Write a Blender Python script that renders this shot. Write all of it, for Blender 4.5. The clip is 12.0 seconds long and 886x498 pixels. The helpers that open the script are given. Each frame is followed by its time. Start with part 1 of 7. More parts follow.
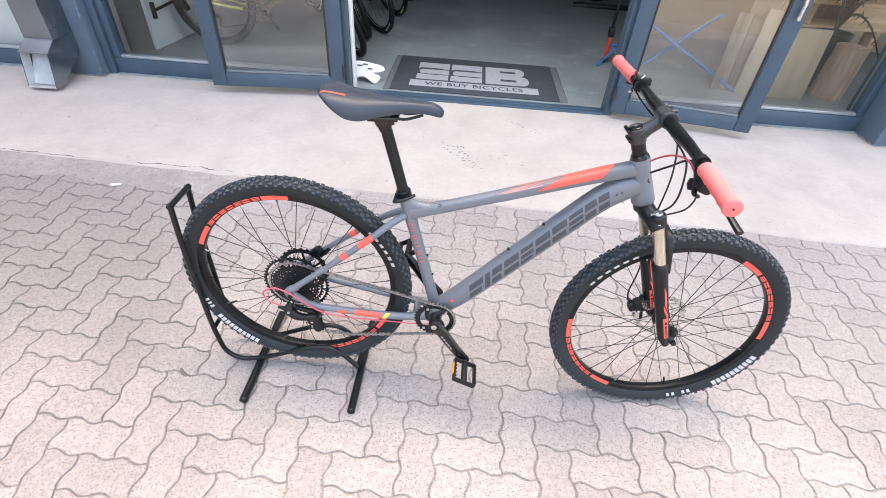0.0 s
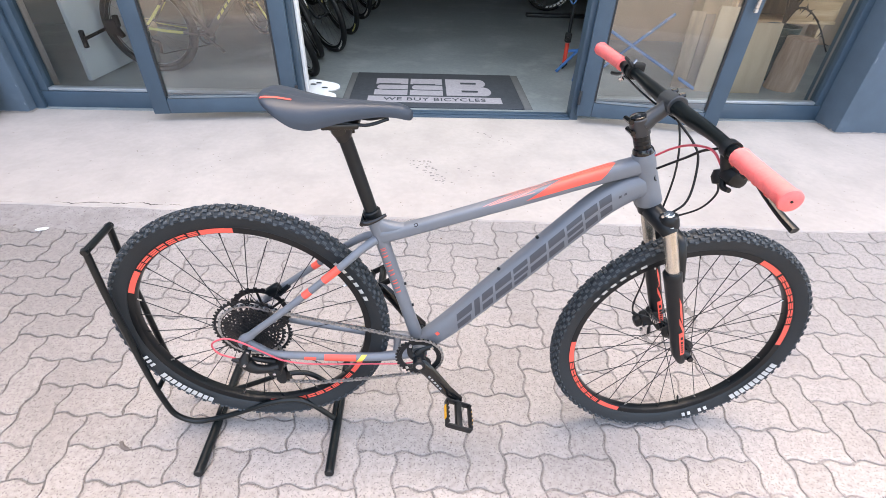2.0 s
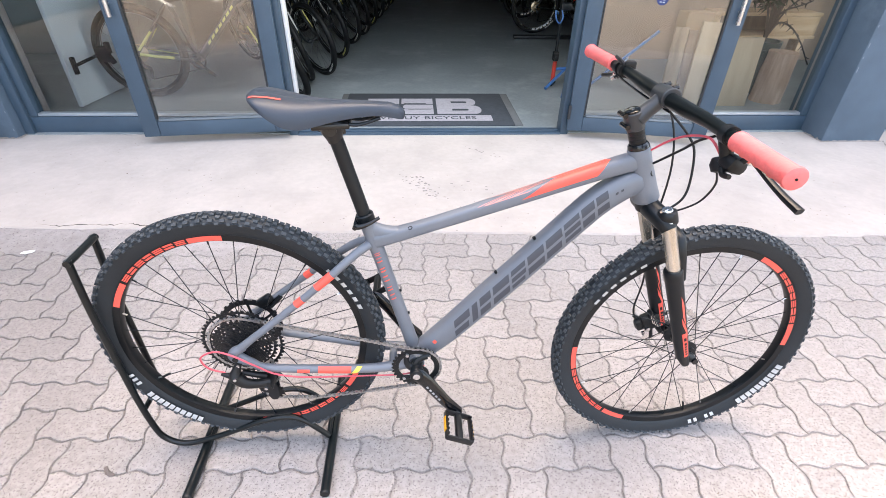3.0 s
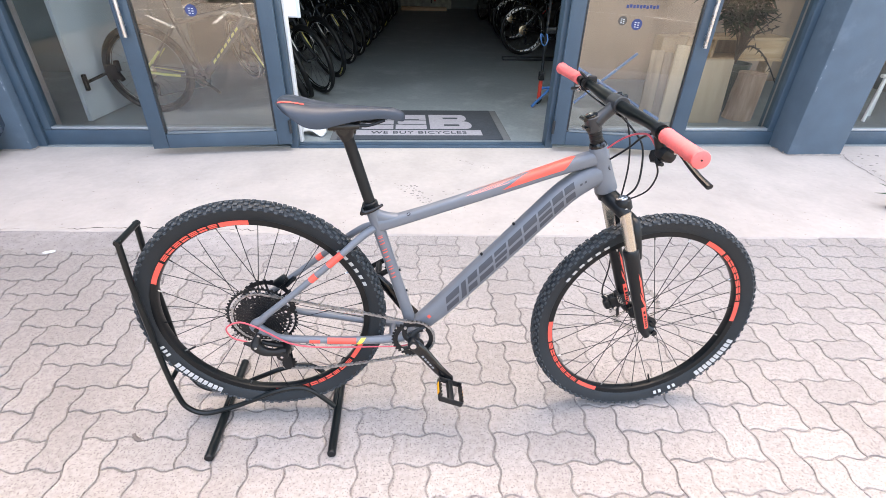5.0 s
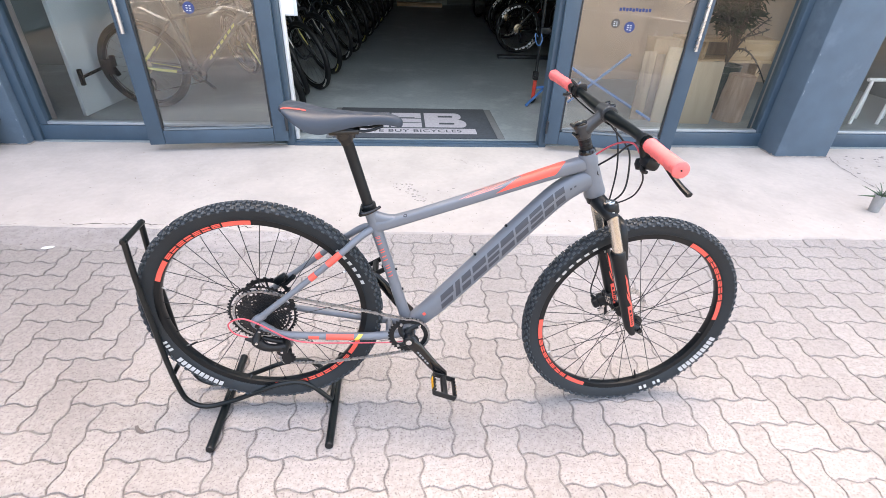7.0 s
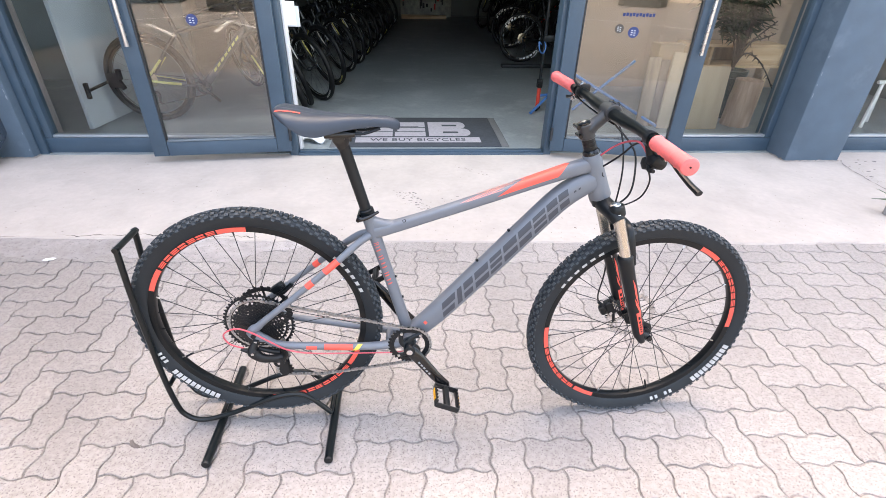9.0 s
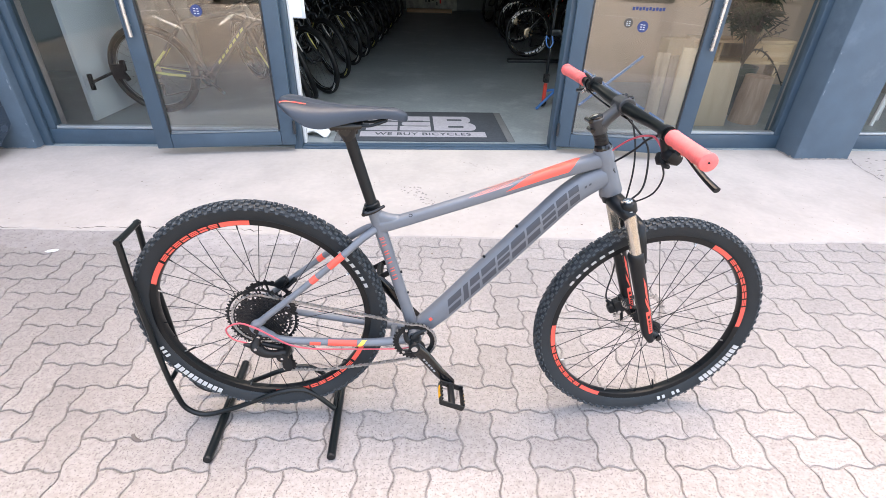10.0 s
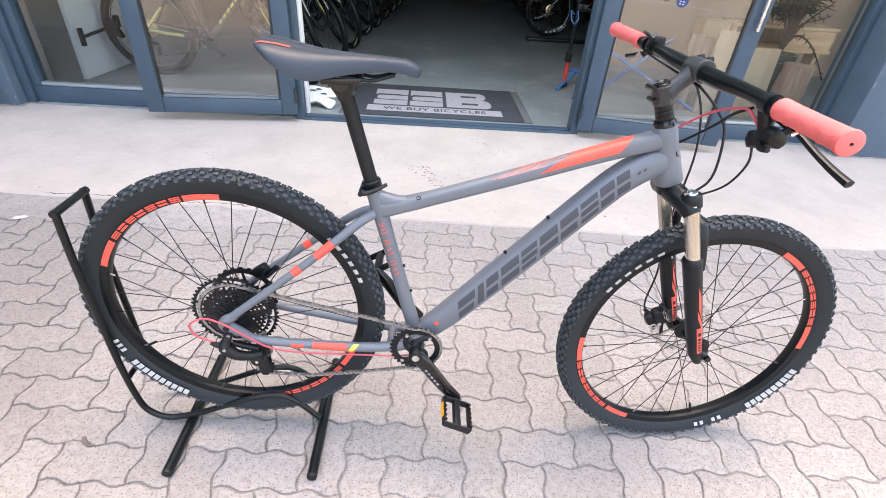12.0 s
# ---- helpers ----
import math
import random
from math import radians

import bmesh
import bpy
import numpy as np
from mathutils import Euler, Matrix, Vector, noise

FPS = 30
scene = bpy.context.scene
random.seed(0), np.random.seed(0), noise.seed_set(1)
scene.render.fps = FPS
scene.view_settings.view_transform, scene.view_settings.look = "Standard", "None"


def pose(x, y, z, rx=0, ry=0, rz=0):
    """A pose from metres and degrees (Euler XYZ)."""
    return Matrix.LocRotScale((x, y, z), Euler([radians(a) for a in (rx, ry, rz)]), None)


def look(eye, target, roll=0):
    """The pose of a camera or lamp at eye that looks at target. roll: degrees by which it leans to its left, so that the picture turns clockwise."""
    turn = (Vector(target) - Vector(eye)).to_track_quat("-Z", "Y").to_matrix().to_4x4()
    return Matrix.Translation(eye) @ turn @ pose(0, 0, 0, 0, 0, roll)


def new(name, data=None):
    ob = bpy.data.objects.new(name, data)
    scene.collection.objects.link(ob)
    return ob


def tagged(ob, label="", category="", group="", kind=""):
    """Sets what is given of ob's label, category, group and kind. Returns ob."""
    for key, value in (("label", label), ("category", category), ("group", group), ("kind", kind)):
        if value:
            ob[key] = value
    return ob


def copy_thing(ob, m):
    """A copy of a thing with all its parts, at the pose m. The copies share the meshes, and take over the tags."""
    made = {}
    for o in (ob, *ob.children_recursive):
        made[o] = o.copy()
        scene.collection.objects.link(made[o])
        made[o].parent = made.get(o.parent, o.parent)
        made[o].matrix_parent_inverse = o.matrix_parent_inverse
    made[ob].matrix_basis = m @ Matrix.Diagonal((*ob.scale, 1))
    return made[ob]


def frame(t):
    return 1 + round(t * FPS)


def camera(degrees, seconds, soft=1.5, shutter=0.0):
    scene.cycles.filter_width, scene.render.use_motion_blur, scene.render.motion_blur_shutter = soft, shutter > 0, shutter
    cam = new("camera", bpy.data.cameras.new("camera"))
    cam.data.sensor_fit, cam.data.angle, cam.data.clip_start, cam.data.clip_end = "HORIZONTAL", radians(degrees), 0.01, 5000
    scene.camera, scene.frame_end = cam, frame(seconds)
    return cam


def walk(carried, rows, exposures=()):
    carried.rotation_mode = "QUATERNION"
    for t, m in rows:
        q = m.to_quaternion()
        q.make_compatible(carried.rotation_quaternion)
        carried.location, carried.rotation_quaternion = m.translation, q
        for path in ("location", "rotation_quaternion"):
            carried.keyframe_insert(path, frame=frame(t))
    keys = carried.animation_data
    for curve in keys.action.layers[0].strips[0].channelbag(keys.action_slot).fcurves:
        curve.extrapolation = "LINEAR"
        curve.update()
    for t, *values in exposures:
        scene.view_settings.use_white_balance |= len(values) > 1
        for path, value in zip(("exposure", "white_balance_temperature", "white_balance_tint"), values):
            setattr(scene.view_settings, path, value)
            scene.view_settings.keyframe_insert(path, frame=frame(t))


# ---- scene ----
# ---------------------------------------------------------------- camera
cam = camera(85.7, 12.0, soft=0.6)
PATH = [
    (0, (0.118, 0.134, 1.498), (0.082, 1.68, 0.23), 4.1),
    (0.5, (0.09, 0.061, 1.474), (0.086, 1.634, 0.239), 3.3),
    (1, (0.08, 0.077, 1.459), (0.116, 1.655, 0.231), 3.2),
    (1.5, (0.079, 0.172, 1.433), (0.132, 1.744, 0.198), 2.2),
    (2, (0.09, 0.301, 1.385), (0.177, 1.895, 0.18), 2.2),
    (2.5, (0.095, 0.316, 1.37), (0.188, 1.936, 0.201), 1.5),
    (3, (0.088, 0.296, 1.331), (0.2, 1.945, 0.204), 1.2),
    (3.2, (0.092, 0.289, 1.314), (0.214, 1.948, 0.204), 1.3),
    (4.8, (0.078, 0.106, 1.362), (0.224, 1.797, 0.304), 1.6),
    (5, (0.072, 0.078, 1.363), (0.218, 1.767, 0.301), 1.7),
    (5.5, (0.052, 0.067, 1.381), (0.195, 1.751, 0.311), 1.7),
    (6, (0.055, 0.051, 1.387), (0.198, 1.737, 0.321), 1.7),
    (6.5, (0.062, 0.038, 1.395), (0.217, 1.723, 0.328), 2.2),
    (7, (0.064, 0.04, 1.403), (0.236, 1.717, 0.327), 2.6),
    (9, (0.086, 0.068, 1.369), (0.229, 1.771, 0.33), 1.5),
    (9.5, (0.077, 0.078, 1.358), (0.214, 1.779, 0.313), 1.7),
    (10, (0.077, 0.09, 1.356), (0.208, 1.783, 0.301), 1.9),
    (10.5, (0.075, 0.058, 1.363), (0.209, 1.755, 0.313), 2.3),
    (11, (0.07, 0.047, 1.33), (0.206, 1.725, 0.25), 2.5),
    (11.5, (0.072, 0.096, 1.324), (0.208, 1.754, 0.213), 3.0),
    (12, (0.072, 0.308, 1.243), (0.188, 1.964, 0.127), 4.5),
]
walk(cam, [(t, look(eye, target, roll)) for t, eye, target, roll in PATH], [(0, 3.13, 7900, 12), (2.0, 3.13, 7900, 12), (3.0, 3.22, 7900, 12), (5.0, 3.20, 7900, 12), (10.5, 3.19, 7900, 12), (11.5, 3.15, 7900, 12), (12.0, 3.17, 7900, 12)])

# ---------------------------------------------------------------- light
SUN_EL = 65.0
world = bpy.data.worlds.new("sky")
scene.world = world
world.use_nodes = True
wn = world.node_tree.nodes
sky = wn.new("ShaderNodeTexSky")
sky.sky_type = "NISHITA"
sky.sun_disc = False
sky.sun_elevation = radians(SUN_EL)
sky.sun_rotation = radians(8)
sky.dust_density = 4.0
world.node_tree.links.new(sky.outputs[0], wn["Background"].inputs[0])
wn["Background"].inputs[1].default_value = 0.15
sun = new("sun", bpy.data.lights.new("sun", "SUN"))
sun.data.energy = 2.0
sun.data.angle = radians(0.5)
sun.data.color = (1.0, 0.96, 0.91)
sun.matrix_world = look((1.2, 8.5, 8.6 * math.tan(radians(SUN_EL))), (0, 0, 0))

# fill lamp added inside the doorway, standing in for sky light on the floor
door_fill = new("doorway_daylight", bpy.data.lights.new("doorway_daylight", "AREA"))
door_fill.data.shape, door_fill.data.size, door_fill.data.size_y = "RECTANGLE", 2.0, 1.2
door_fill.data.energy = 3.05
door_fill.data.color = (0.86, 0.95, 1.0)
door_fill.matrix_world = look((0.215, 3.98, 1.80), (0.215, 4.06, 0.0))

# fill lamps added behind the glazed bays in place of sky light, strength set per bay
for x, wide, watts in ((-4.2, 1.8, 0.5), (-1.75, 1.6, 0.10), (2.25, 1.6, 0.80), (4.7, 1.8, 0.8)):
    bay = new("window_daylight", bpy.data.lights.new("window_daylight", "AREA"))
    bay.data.shape, bay.data.size, bay.data.size_y = "RECTANGLE", wide, 1.0
    bay.data.energy = watts
    bay.data.color = (0.88, 0.95, 1.0)
    bay.matrix_world = look((x, 3.96, 1.85), (x, 4.7, 0.30))

# ---------------------------------------------------------------- materials
def surf(name, color, rough=0.5, metal=0.0, var=0.15, scale=18.0, fine=220.0, bump=0.08, coat=0.0, stain=None, space="Object", per=0.0, spec=0.5):
    """A painted, plastic, metal or mineral surface: two scales of noise in colour, roughness and relief."""
    m = bpy.data.materials.new(name)
    m.use_nodes = True
    t = m.node_tree
    b = t.nodes["Principled BSDF"]
    if space == "World":
        co = t.nodes.new("ShaderNodeNewGeometry").outputs["Position"]
    else:
        co = t.nodes.new("ShaderNodeTexCoord").outputs["Object"]
    n1, n2 = t.nodes.new("ShaderNodeTexNoise"), t.nodes.new("ShaderNodeTexNoise")
    n1.inputs["Scale"].default_value, n1.inputs["Detail"].default_value = scale, 5
    n2.inputs["Scale"].default_value, n2.inputs["Detail"].default_value = fine, 3
    for n in (n1, n2):
        t.links.new(co, n.inputs["Vector"])
    avg = t.nodes.new("ShaderNodeMath")
    avg.operation = "MULTIPLY_ADD"
    t.links.new(n1.outputs["Fac"], avg.inputs[0])
    avg.inputs[1].default_value = 0.65
    half = t.nodes.new("ShaderNodeMath")
    half.operation = "MULTIPLY"
    half.inputs[1].default_value = 0.35
    t.links.new(n2.outputs["Fac"], half.inputs[0])
    t.links.new(half.outputs[0], avg.inputs[2])
    ramp = t.nodes.new("ShaderNodeValToRGB")
    e = ramp.color_ramp.elements
    e[0].position, e[1].position = 0.32, 0.68
    e[0].color = (*[c * (1 - var) for c in color], 1)
    e[1].color = (*[min(1, c * (1 + var)) for c in color], 1)
    t.links.new(avg.outputs[0], ramp.inputs[0])
    out = ramp.outputs[0]
    if stain:
        n3 = t.nodes.new("ShaderNodeTexNoise")
        n3.inputs["Scale"].default_value, n3.inputs["Detail"].default_value = stain[1], 6
        n3.inputs["Roughness"].default_value = 0.65
        t.links.new(co, n3.inputs["Vector"])
        r3 = t.nodes.new("ShaderNodeValToRGB")
        r3.color_ramp.elements[0].position, r3.color_ramp.elements[1].position = stain[2], stain[3]
        t.links.new(n3.outputs["Fac"], r3.inputs[0])
        mx = t.nodes.new("ShaderNodeMix")
        mx.data_type = "RGBA"
        t.links.new(r3.outputs[0], mx.inputs[0])
        t.links.new(out, mx.inputs[6])
        mx.inputs[7].default_value = (*stain[0], 1)
        out = mx.outputs[2]
    if per:
        info = t.nodes.new("ShaderNodeObjectInfo")
        hsv = t.nodes.new("ShaderNodeHueSaturation")
        mr = t.nodes.new("ShaderNodeMapRange")
        mr.inputs[3].default_value, mr.inputs[4].default_value = 1 - per, 1 + per
        t.links.new(info.outputs["Random"], mr.inputs[0])
        t.links.new(mr.outputs[0], hsv.inputs["Value"])
        t.links.new(out, hsv.inputs["Color"])
        out = hsv.outputs[0]
    t.links.new(out, b.inputs["Base Color"])
    rr = t.nodes.new("ShaderNodeMapRange")
    rr.inputs[3].default_value, rr.inputs[4].default_value = max(0.02, rough - 0.1), min(1, rough + 0.1)
    t.links.new(n1.outputs["Fac"], rr.inputs[0])
    t.links.new(rr.outputs[0], b.inputs["Roughness"])
    b.inputs["Metallic"].default_value = metal
    b.inputs["Specular IOR Level"].default_value = spec
    b.inputs["Coat Weight"].default_value = coat
    if bump:
        bp = t.nodes.new("ShaderNodeBump")
        bp.inputs["Strength"].default_value = bump
        bp.inputs["Distance"].default_value = 0.004
        t.links.new(avg.outputs[0], bp.inputs["Height"])
        t.links.new(bp.outputs[0], b.inputs["Normal"])
    return m


def speckled(name, base, dark, light, fleck=170.0, cut=0.60, per=0.0, rough=0.85, patch=1.6, west_tone=0.0, coarse=60.0, grain=0.36, bricks=None):
    """Concrete with small dark stones showing, uneven in tone over metres."""
    m = bpy.data.materials.new(name)
    m.use_nodes = True
    t = m.node_tree
    b = t.nodes["Principled BSDF"]
    co = t.nodes.new("ShaderNodeNewGeometry").outputs["Position"]

    def noise_at(scale, detail, lo, hi):
        n = t.nodes.new("ShaderNodeTexNoise")
        n.inputs["Scale"].default_value, n.inputs["Detail"].default_value = scale, detail
        t.links.new(co, n.inputs["Vector"])
        r = t.nodes.new("ShaderNodeMapRange")
        r.inputs[1].default_value, r.inputs[2].default_value = lo, hi
        t.links.new(n.outputs["Fac"], r.inputs[0])
        return n.outputs["Fac"], r.outputs[0]

    def mixed(fac, a, c, kind="MIX"):
        mx = t.nodes.new("ShaderNodeMix")
        mx.data_type, mx.blend_type = "RGBA", kind
        if isinstance(fac, float):
            mx.inputs[0].default_value = fac
        else:
            t.links.new(fac, mx.inputs[0])
        for i, v in ((6, a), (7, c)):
            if isinstance(v, tuple):
                mx.inputs[i].default_value = (*v, 1)
            else:
                t.links.new(v, mx.inputs[i])
        return mx.outputs[2]

    _, big = noise_at(patch, 5, 0.35, 0.65)
    raw, fl = noise_at(fleck, 2, cut, cut + 0.06)
    _, mid = noise_at(26.0, 6, 0.3, 0.7)
    _, grit = noise_at(coarse, 6, 0.42, 0.66)
    c = mixed(big, base, light)
    c = mixed(mid, c, mixed(0.16, c, dark))
    c = mixed(grit, c, mixed(grain, c, dark))
    c = mixed(fl, c, dark)
    if west_tone:
        # a broad darker patch with a wavering edge, centred on the west pavers
        sep = t.nodes.new("ShaderNodeVectorMath")
        sep.operation = "DISTANCE"
        sep.inputs[1].default_value = (-2.35, 1.5, 0)
        t.links.new(co, sep.inputs[0])
        wob, _ = noise_at(1.7, 5, 0, 1)
        add = t.nodes.new("ShaderNodeMath")
        add.operation = "MULTIPLY_ADD"
        add.inputs[1].default_value = 1.5
        t.links.new(wob, add.inputs[0])
        t.links.new(sep.outputs["Value"], add.inputs[2])
        mr = t.nodes.new("ShaderNodeMapRange")
        mr.inputs[1].default_value, mr.inputs[2].default_value = 2.75, 1.55
        mr.inputs[3].default_value, mr.inputs[4].default_value = 0.0, 1.0
        t.links.new(add.outputs[0], mr.inputs[0])
        c = mixed(mr.outputs[0], c, mixed(1.0, c, (west_tone, west_tone * 0.987, west_tone * 0.974), "MULTIPLY"))
    if bricks:
        # brick paving, its joints filled with dark earth
        br = t.nodes.new("ShaderNodeTexBrick")
        br.inputs["Scale"].default_value = 1.0
        br.inputs["Brick Width"].default_value, br.inputs["Row Height"].default_value = bricks
        br.inputs["Mortar Size"].default_value = 0.009
        br.inputs["Color1"].default_value, br.inputs["Color2"].default_value, br.inputs["Mortar"].default_value = (0.8, 0.78, 0.76, 1), (1, 1, 1, 1), (0.34, 0.31, 0.29, 1)
        t.links.new(co, br.inputs["Vector"])
        c = mixed(1.0, c, br.outputs["Color"], "MULTIPLY")
    if per:
        info = t.nodes.new("ShaderNodeObjectInfo")
        mr = t.nodes.new("ShaderNodeMapRange")
        mr.inputs[3].default_value, mr.inputs[4].default_value = 1 - per, 1 + per
        t.links.new(info.outputs["Random"], mr.inputs[0])
        hsv = t.nodes.new("ShaderNodeHueSaturation")
        t.links.new(mr.outputs[0], hsv.inputs["Value"])
        t.links.new(c, hsv.inputs["Color"])
        c = hsv.outputs[0]
    t.links.new(c, b.inputs["Base Color"])
    b.inputs["Roughness"].default_value = rough
    bp = t.nodes.new("ShaderNodeBump")
    bp.inputs["Strength"].default_value, bp.inputs["Distance"].default_value = 0.6, 0.003
    t.links.new(raw, bp.inputs["Height"])
    t.links.new(bp.outputs[0], b.inputs["Normal"])
    return m


def glass(name, ior, tint=(0.93, 0.96, 0.95)):
    m = bpy.data.materials.new(name)
    m.use_nodes = True
    b = m.node_tree.nodes["Principled BSDF"]
    b.inputs["Base Color"].default_value = (*tint, 1)
    b.inputs["Transmission Weight"].default_value = 1
    b.inputs["Roughness"].default_value = 0.0
    b.inputs["IOR"].default_value = ior
    return m


def wood(name, a, c, scale=4.0, axis=2, rough=0.6):
    m = surf(name, a, rough, var=0.2, scale=6, fine=90, bump=0.15)
    t = m.node_tree
    b = t.nodes["Principled BSDF"]
    tc = t.nodes.new("ShaderNodeTexCoord")
    mp = t.nodes.new("ShaderNodeMapping")
    s = [5.0, 5.0, 5.0]
    s[axis] = 0.6
    mp.inputs["Scale"].default_value = s
    t.links.new(tc.outputs["Object"], mp.inputs["Vector"])
    n = t.nodes.new("ShaderNodeTexNoise")
    n.inputs["Scale"].default_value, n.inputs["Detail"].default_value = scale, 6
    t.links.new(mp.outputs[0], n.inputs["Vector"])
    r = t.nodes.new("ShaderNodeValToRGB")
    r.color_ramp.elements[0].position, r.color_ramp.elements[1].position = 0.35, 0.65
    r.color_ramp.elements[0].color, r.color_ramp.elements[1].color = (*a, 1), (*c, 1)
    t.links.new(n.outputs["Fac"], r.inputs[0])
    t.links.new(r.outputs[0], b.inputs["Base Color"])
    return m


PAVER = speckled("paver_concrete", (0.318, 0.284, 0.262), (0.172, 0.152, 0.139), (0.366, 0.330, 0.306), fleck=165, cut=0.585, per=0.07, west_tone=0.76, grain=0.40)
PAVER_REST = speckled("paver_concrete_rest", (0.318, 0.284, 0.262), (0.172, 0.152, 0.139), (0.366, 0.330, 0.306), fleck=165, cut=0.585, west_tone=0.76, grain=0.40)
JOINT = speckled("joint_sand", (0.215, 0.192, 0.178), (0.09, 0.08, 0.075), (0.30, 0.272, 0.256), fleck=300, cut=0.57, west_tone=0.50)
APRON = speckled("apron_concrete", (0.438, 0.384, 0.340), (0.25, 0.220, 0.197), (0.481, 0.425, 0.377), fleck=38, cut=0.72, patch=1.3, coarse=4.0, grain=0.22)
GROUND = speckled("old_paving", (0.140, 0.117, 0.100), (0.045, 0.038, 0.033), (0.192, 0.161, 0.138), fleck=45, cut=0.57, patch=0.6, coarse=7.0, grain=0.5, bricks=(0.22, 0.11))
FLOOR = surf("shop_floor", (0.225, 0.255, 0.258), 0.40, var=0.22, scale=1.4, fine=40, bump=0.03, stain=((0.35, 0.38, 0.385), 2.4, 0.52, 0.75), space="World")
BLUE = surf("blue_grey_paint", (0.047, 0.081, 0.114), 0.42, var=0.14, scale=5, fine=160, bump=0.05)
BLUE_WALL = surf("blue_grey_plaster", (0.080, 0.120, 0.160), 0.62, var=0.14, scale=7, fine=120, bump=0.25, stain=((0.125, 0.17, 0.22), 4.0, 0.58, 0.8))
ALU_DARK = surf("dark_aluminium", (0.05, 0.055, 0.06), 0.35, 0.6, var=0.15)
STEEL = surf("brushed_steel", (0.62, 0.62, 0.63), 0.28, 1.0, var=0.1, scale=20)
GALV = surf("galvanised_sheet", (0.52, 0.53, 0.54), 0.42, 0.55, var=0.15, scale=14)
GREYBOX = surf("grey_sheet_metal", (0.27, 0.30, 0.335), 0.24, 0.95, var=0.1, scale=8)
WHITE = surf("white_paint", (0.74, 0.74, 0.73), 0.5, var=0.06, scale=6)
PALE = surf("pale_panel", (0.52, 0.57, 0.60), 0.5, var=0.06, scale=4)
GLASS = glass("window_glass", 1.38)
LEAFGLASS = glass("coated_glass", 1.85)
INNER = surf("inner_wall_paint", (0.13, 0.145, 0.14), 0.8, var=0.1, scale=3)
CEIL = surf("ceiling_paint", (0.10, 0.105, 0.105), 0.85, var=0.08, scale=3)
FRAME = surf("grey_frame_paint", (0.140, 0.155, 0.176), 0.45, 0.1, var=0.04, scale=30, fine=500, bump=0.015)
CORAL = surf("coral_decal", (0.78, 0.098, 0.068), 0.5, var=0.05, scale=40, bump=0.01)
CORAL_RUB = surf("coral_rubber", (0.82, 0.165, 0.155), 0.75, var=0.10, scale=60, fine=180, bump=0.25)
DARKLET = surf("dark_grey_decal", (0.044, 0.049, 0.061), 0.45, var=0.05, bump=0.01)
YELLOW = surf("yellow_decal", (0.75, 0.55, 0.08), 0.4, var=0.05, bump=0.01)
WHITELET = surf("white_print", (0.58, 0.58, 0.57), 0.5, var=0.06, scale=40, bump=0.01)
PALELET = surf("tyre_print_ink", (0.46, 0.46, 0.45), 0.6, var=0.12, scale=60, bump=0.02)
GREYLET = surf("pale_grey_print", (0.30, 0.30, 0.30), 0.5, var=0.06, scale=40, bump=0.01)
TYRE = surf("tyre_rubber", (0.0105, 0.0152, 0.0188), 0.6, spec=0.42, var=0.25, scale=22, fine=300, bump=0.12)
TREAD = surf("tread_rubber", (0.044, 0.052, 0.058), 0.75, spec=0.4, var=0.3, scale=40, fine=300, bump=0.12)
STEMGREY = surf("satin_grey_alloy", (0.028, 0.031, 0.034), 0.36, 0.0, spec=0.5, var=0.1, bump=0.02)
RIM = surf("black_rim", (0.0035, 0.005, 0.006), 0.36, 0.0, spec=0.3, var=0.15, bump=0.01)
BLACK = surf("black_alloy", (0.0034, 0.0056, 0.0074), 0.40, 0.0, spec=0.34, var=0.15, scale=30, bump=0.02)
BLACKGLOSS = surf("gloss_black", (0.0045, 0.0052, 0.006), 0.18, 0.0, spec=0.5, var=0.1, bump=0.0)
BARBLK = surf("black_bar_paint", (0.0030, 0.0048, 0.0052), 0.32, spec=0.22, var=0.15, scale=30, bump=0.01)
BLACKPLA = surf("black_plastic", (0.0050, 0.0058, 0.0066), 0.5, spec=0.35, var=0.15, bump=0.04)
SADDLE = surf("saddle_cover", (0.017, 0.026, 0.039), 0.5, spec=0.5, var=0.1, scale=30, fine=600, bump=0.05)
STANCHION = surf("champagne_stanchion", (0.60, 0.55, 0.47), 0.22, 0.85, var=0.05, bump=0.0)
CHROME = surf("polished_steel", (0.66, 0.66, 0.66), 0.2, 1.0, var=0.1)
CHAIN = surf("chain_steel", (0.33, 0.335, 0.335), 0.30, 0.9, var=0.3, scale=80)
COG = surf("cog_steel", (0.022, 0.023, 0.025), 0.4, 0.5, var=0.3, scale=50)
REDCABLE = surf("red_cable_housing", (0.60, 0.085, 0.11), 0.4, var=0.05, bump=0)
STANDBLK = surf("black_powder_coat", (0.0028, 0.0054, 0.0060), 0.34, 0.0, spec=0.4, var=0.2, scale=30, fine=400, bump=0.04)
CORAL_PALE = surf("faded_coral_decal", (0.52, 0.22, 0.19), 0.4, var=0.05, bump=0.01)
AMBER = surf("amber_reflector", (0.75, 0.36, 0.02), 0.2, var=0.2, scale=90, bump=0.05)


# ---------------------------------------------------------------- mesh helpers
def part(name, bm, material, parent=None, label="", smooth=True):
    me = bpy.data.meshes.new(name)
    bmesh.ops.recalc_face_normals(bm, faces=bm.faces[:])
    bm.to_mesh(me)
    bm.free()
    if material:
        me.materials.append(material)
    if smooth:
        me.shade_smooth()
        me.set_sharp_from_angle(angle=radians(38))
    ob = new(name, me)
    if parent:
        ob.parent = parent
    if label:
        tagged(ob, label)
    return ob


def thing(name, label, category, group="", kind="", at=None):
    ob = new(name)
    ob.empty_display_size = 0.1
    if at is not None:
        ob.matrix_world = at
    return tagged(ob, label, category, group, kind)


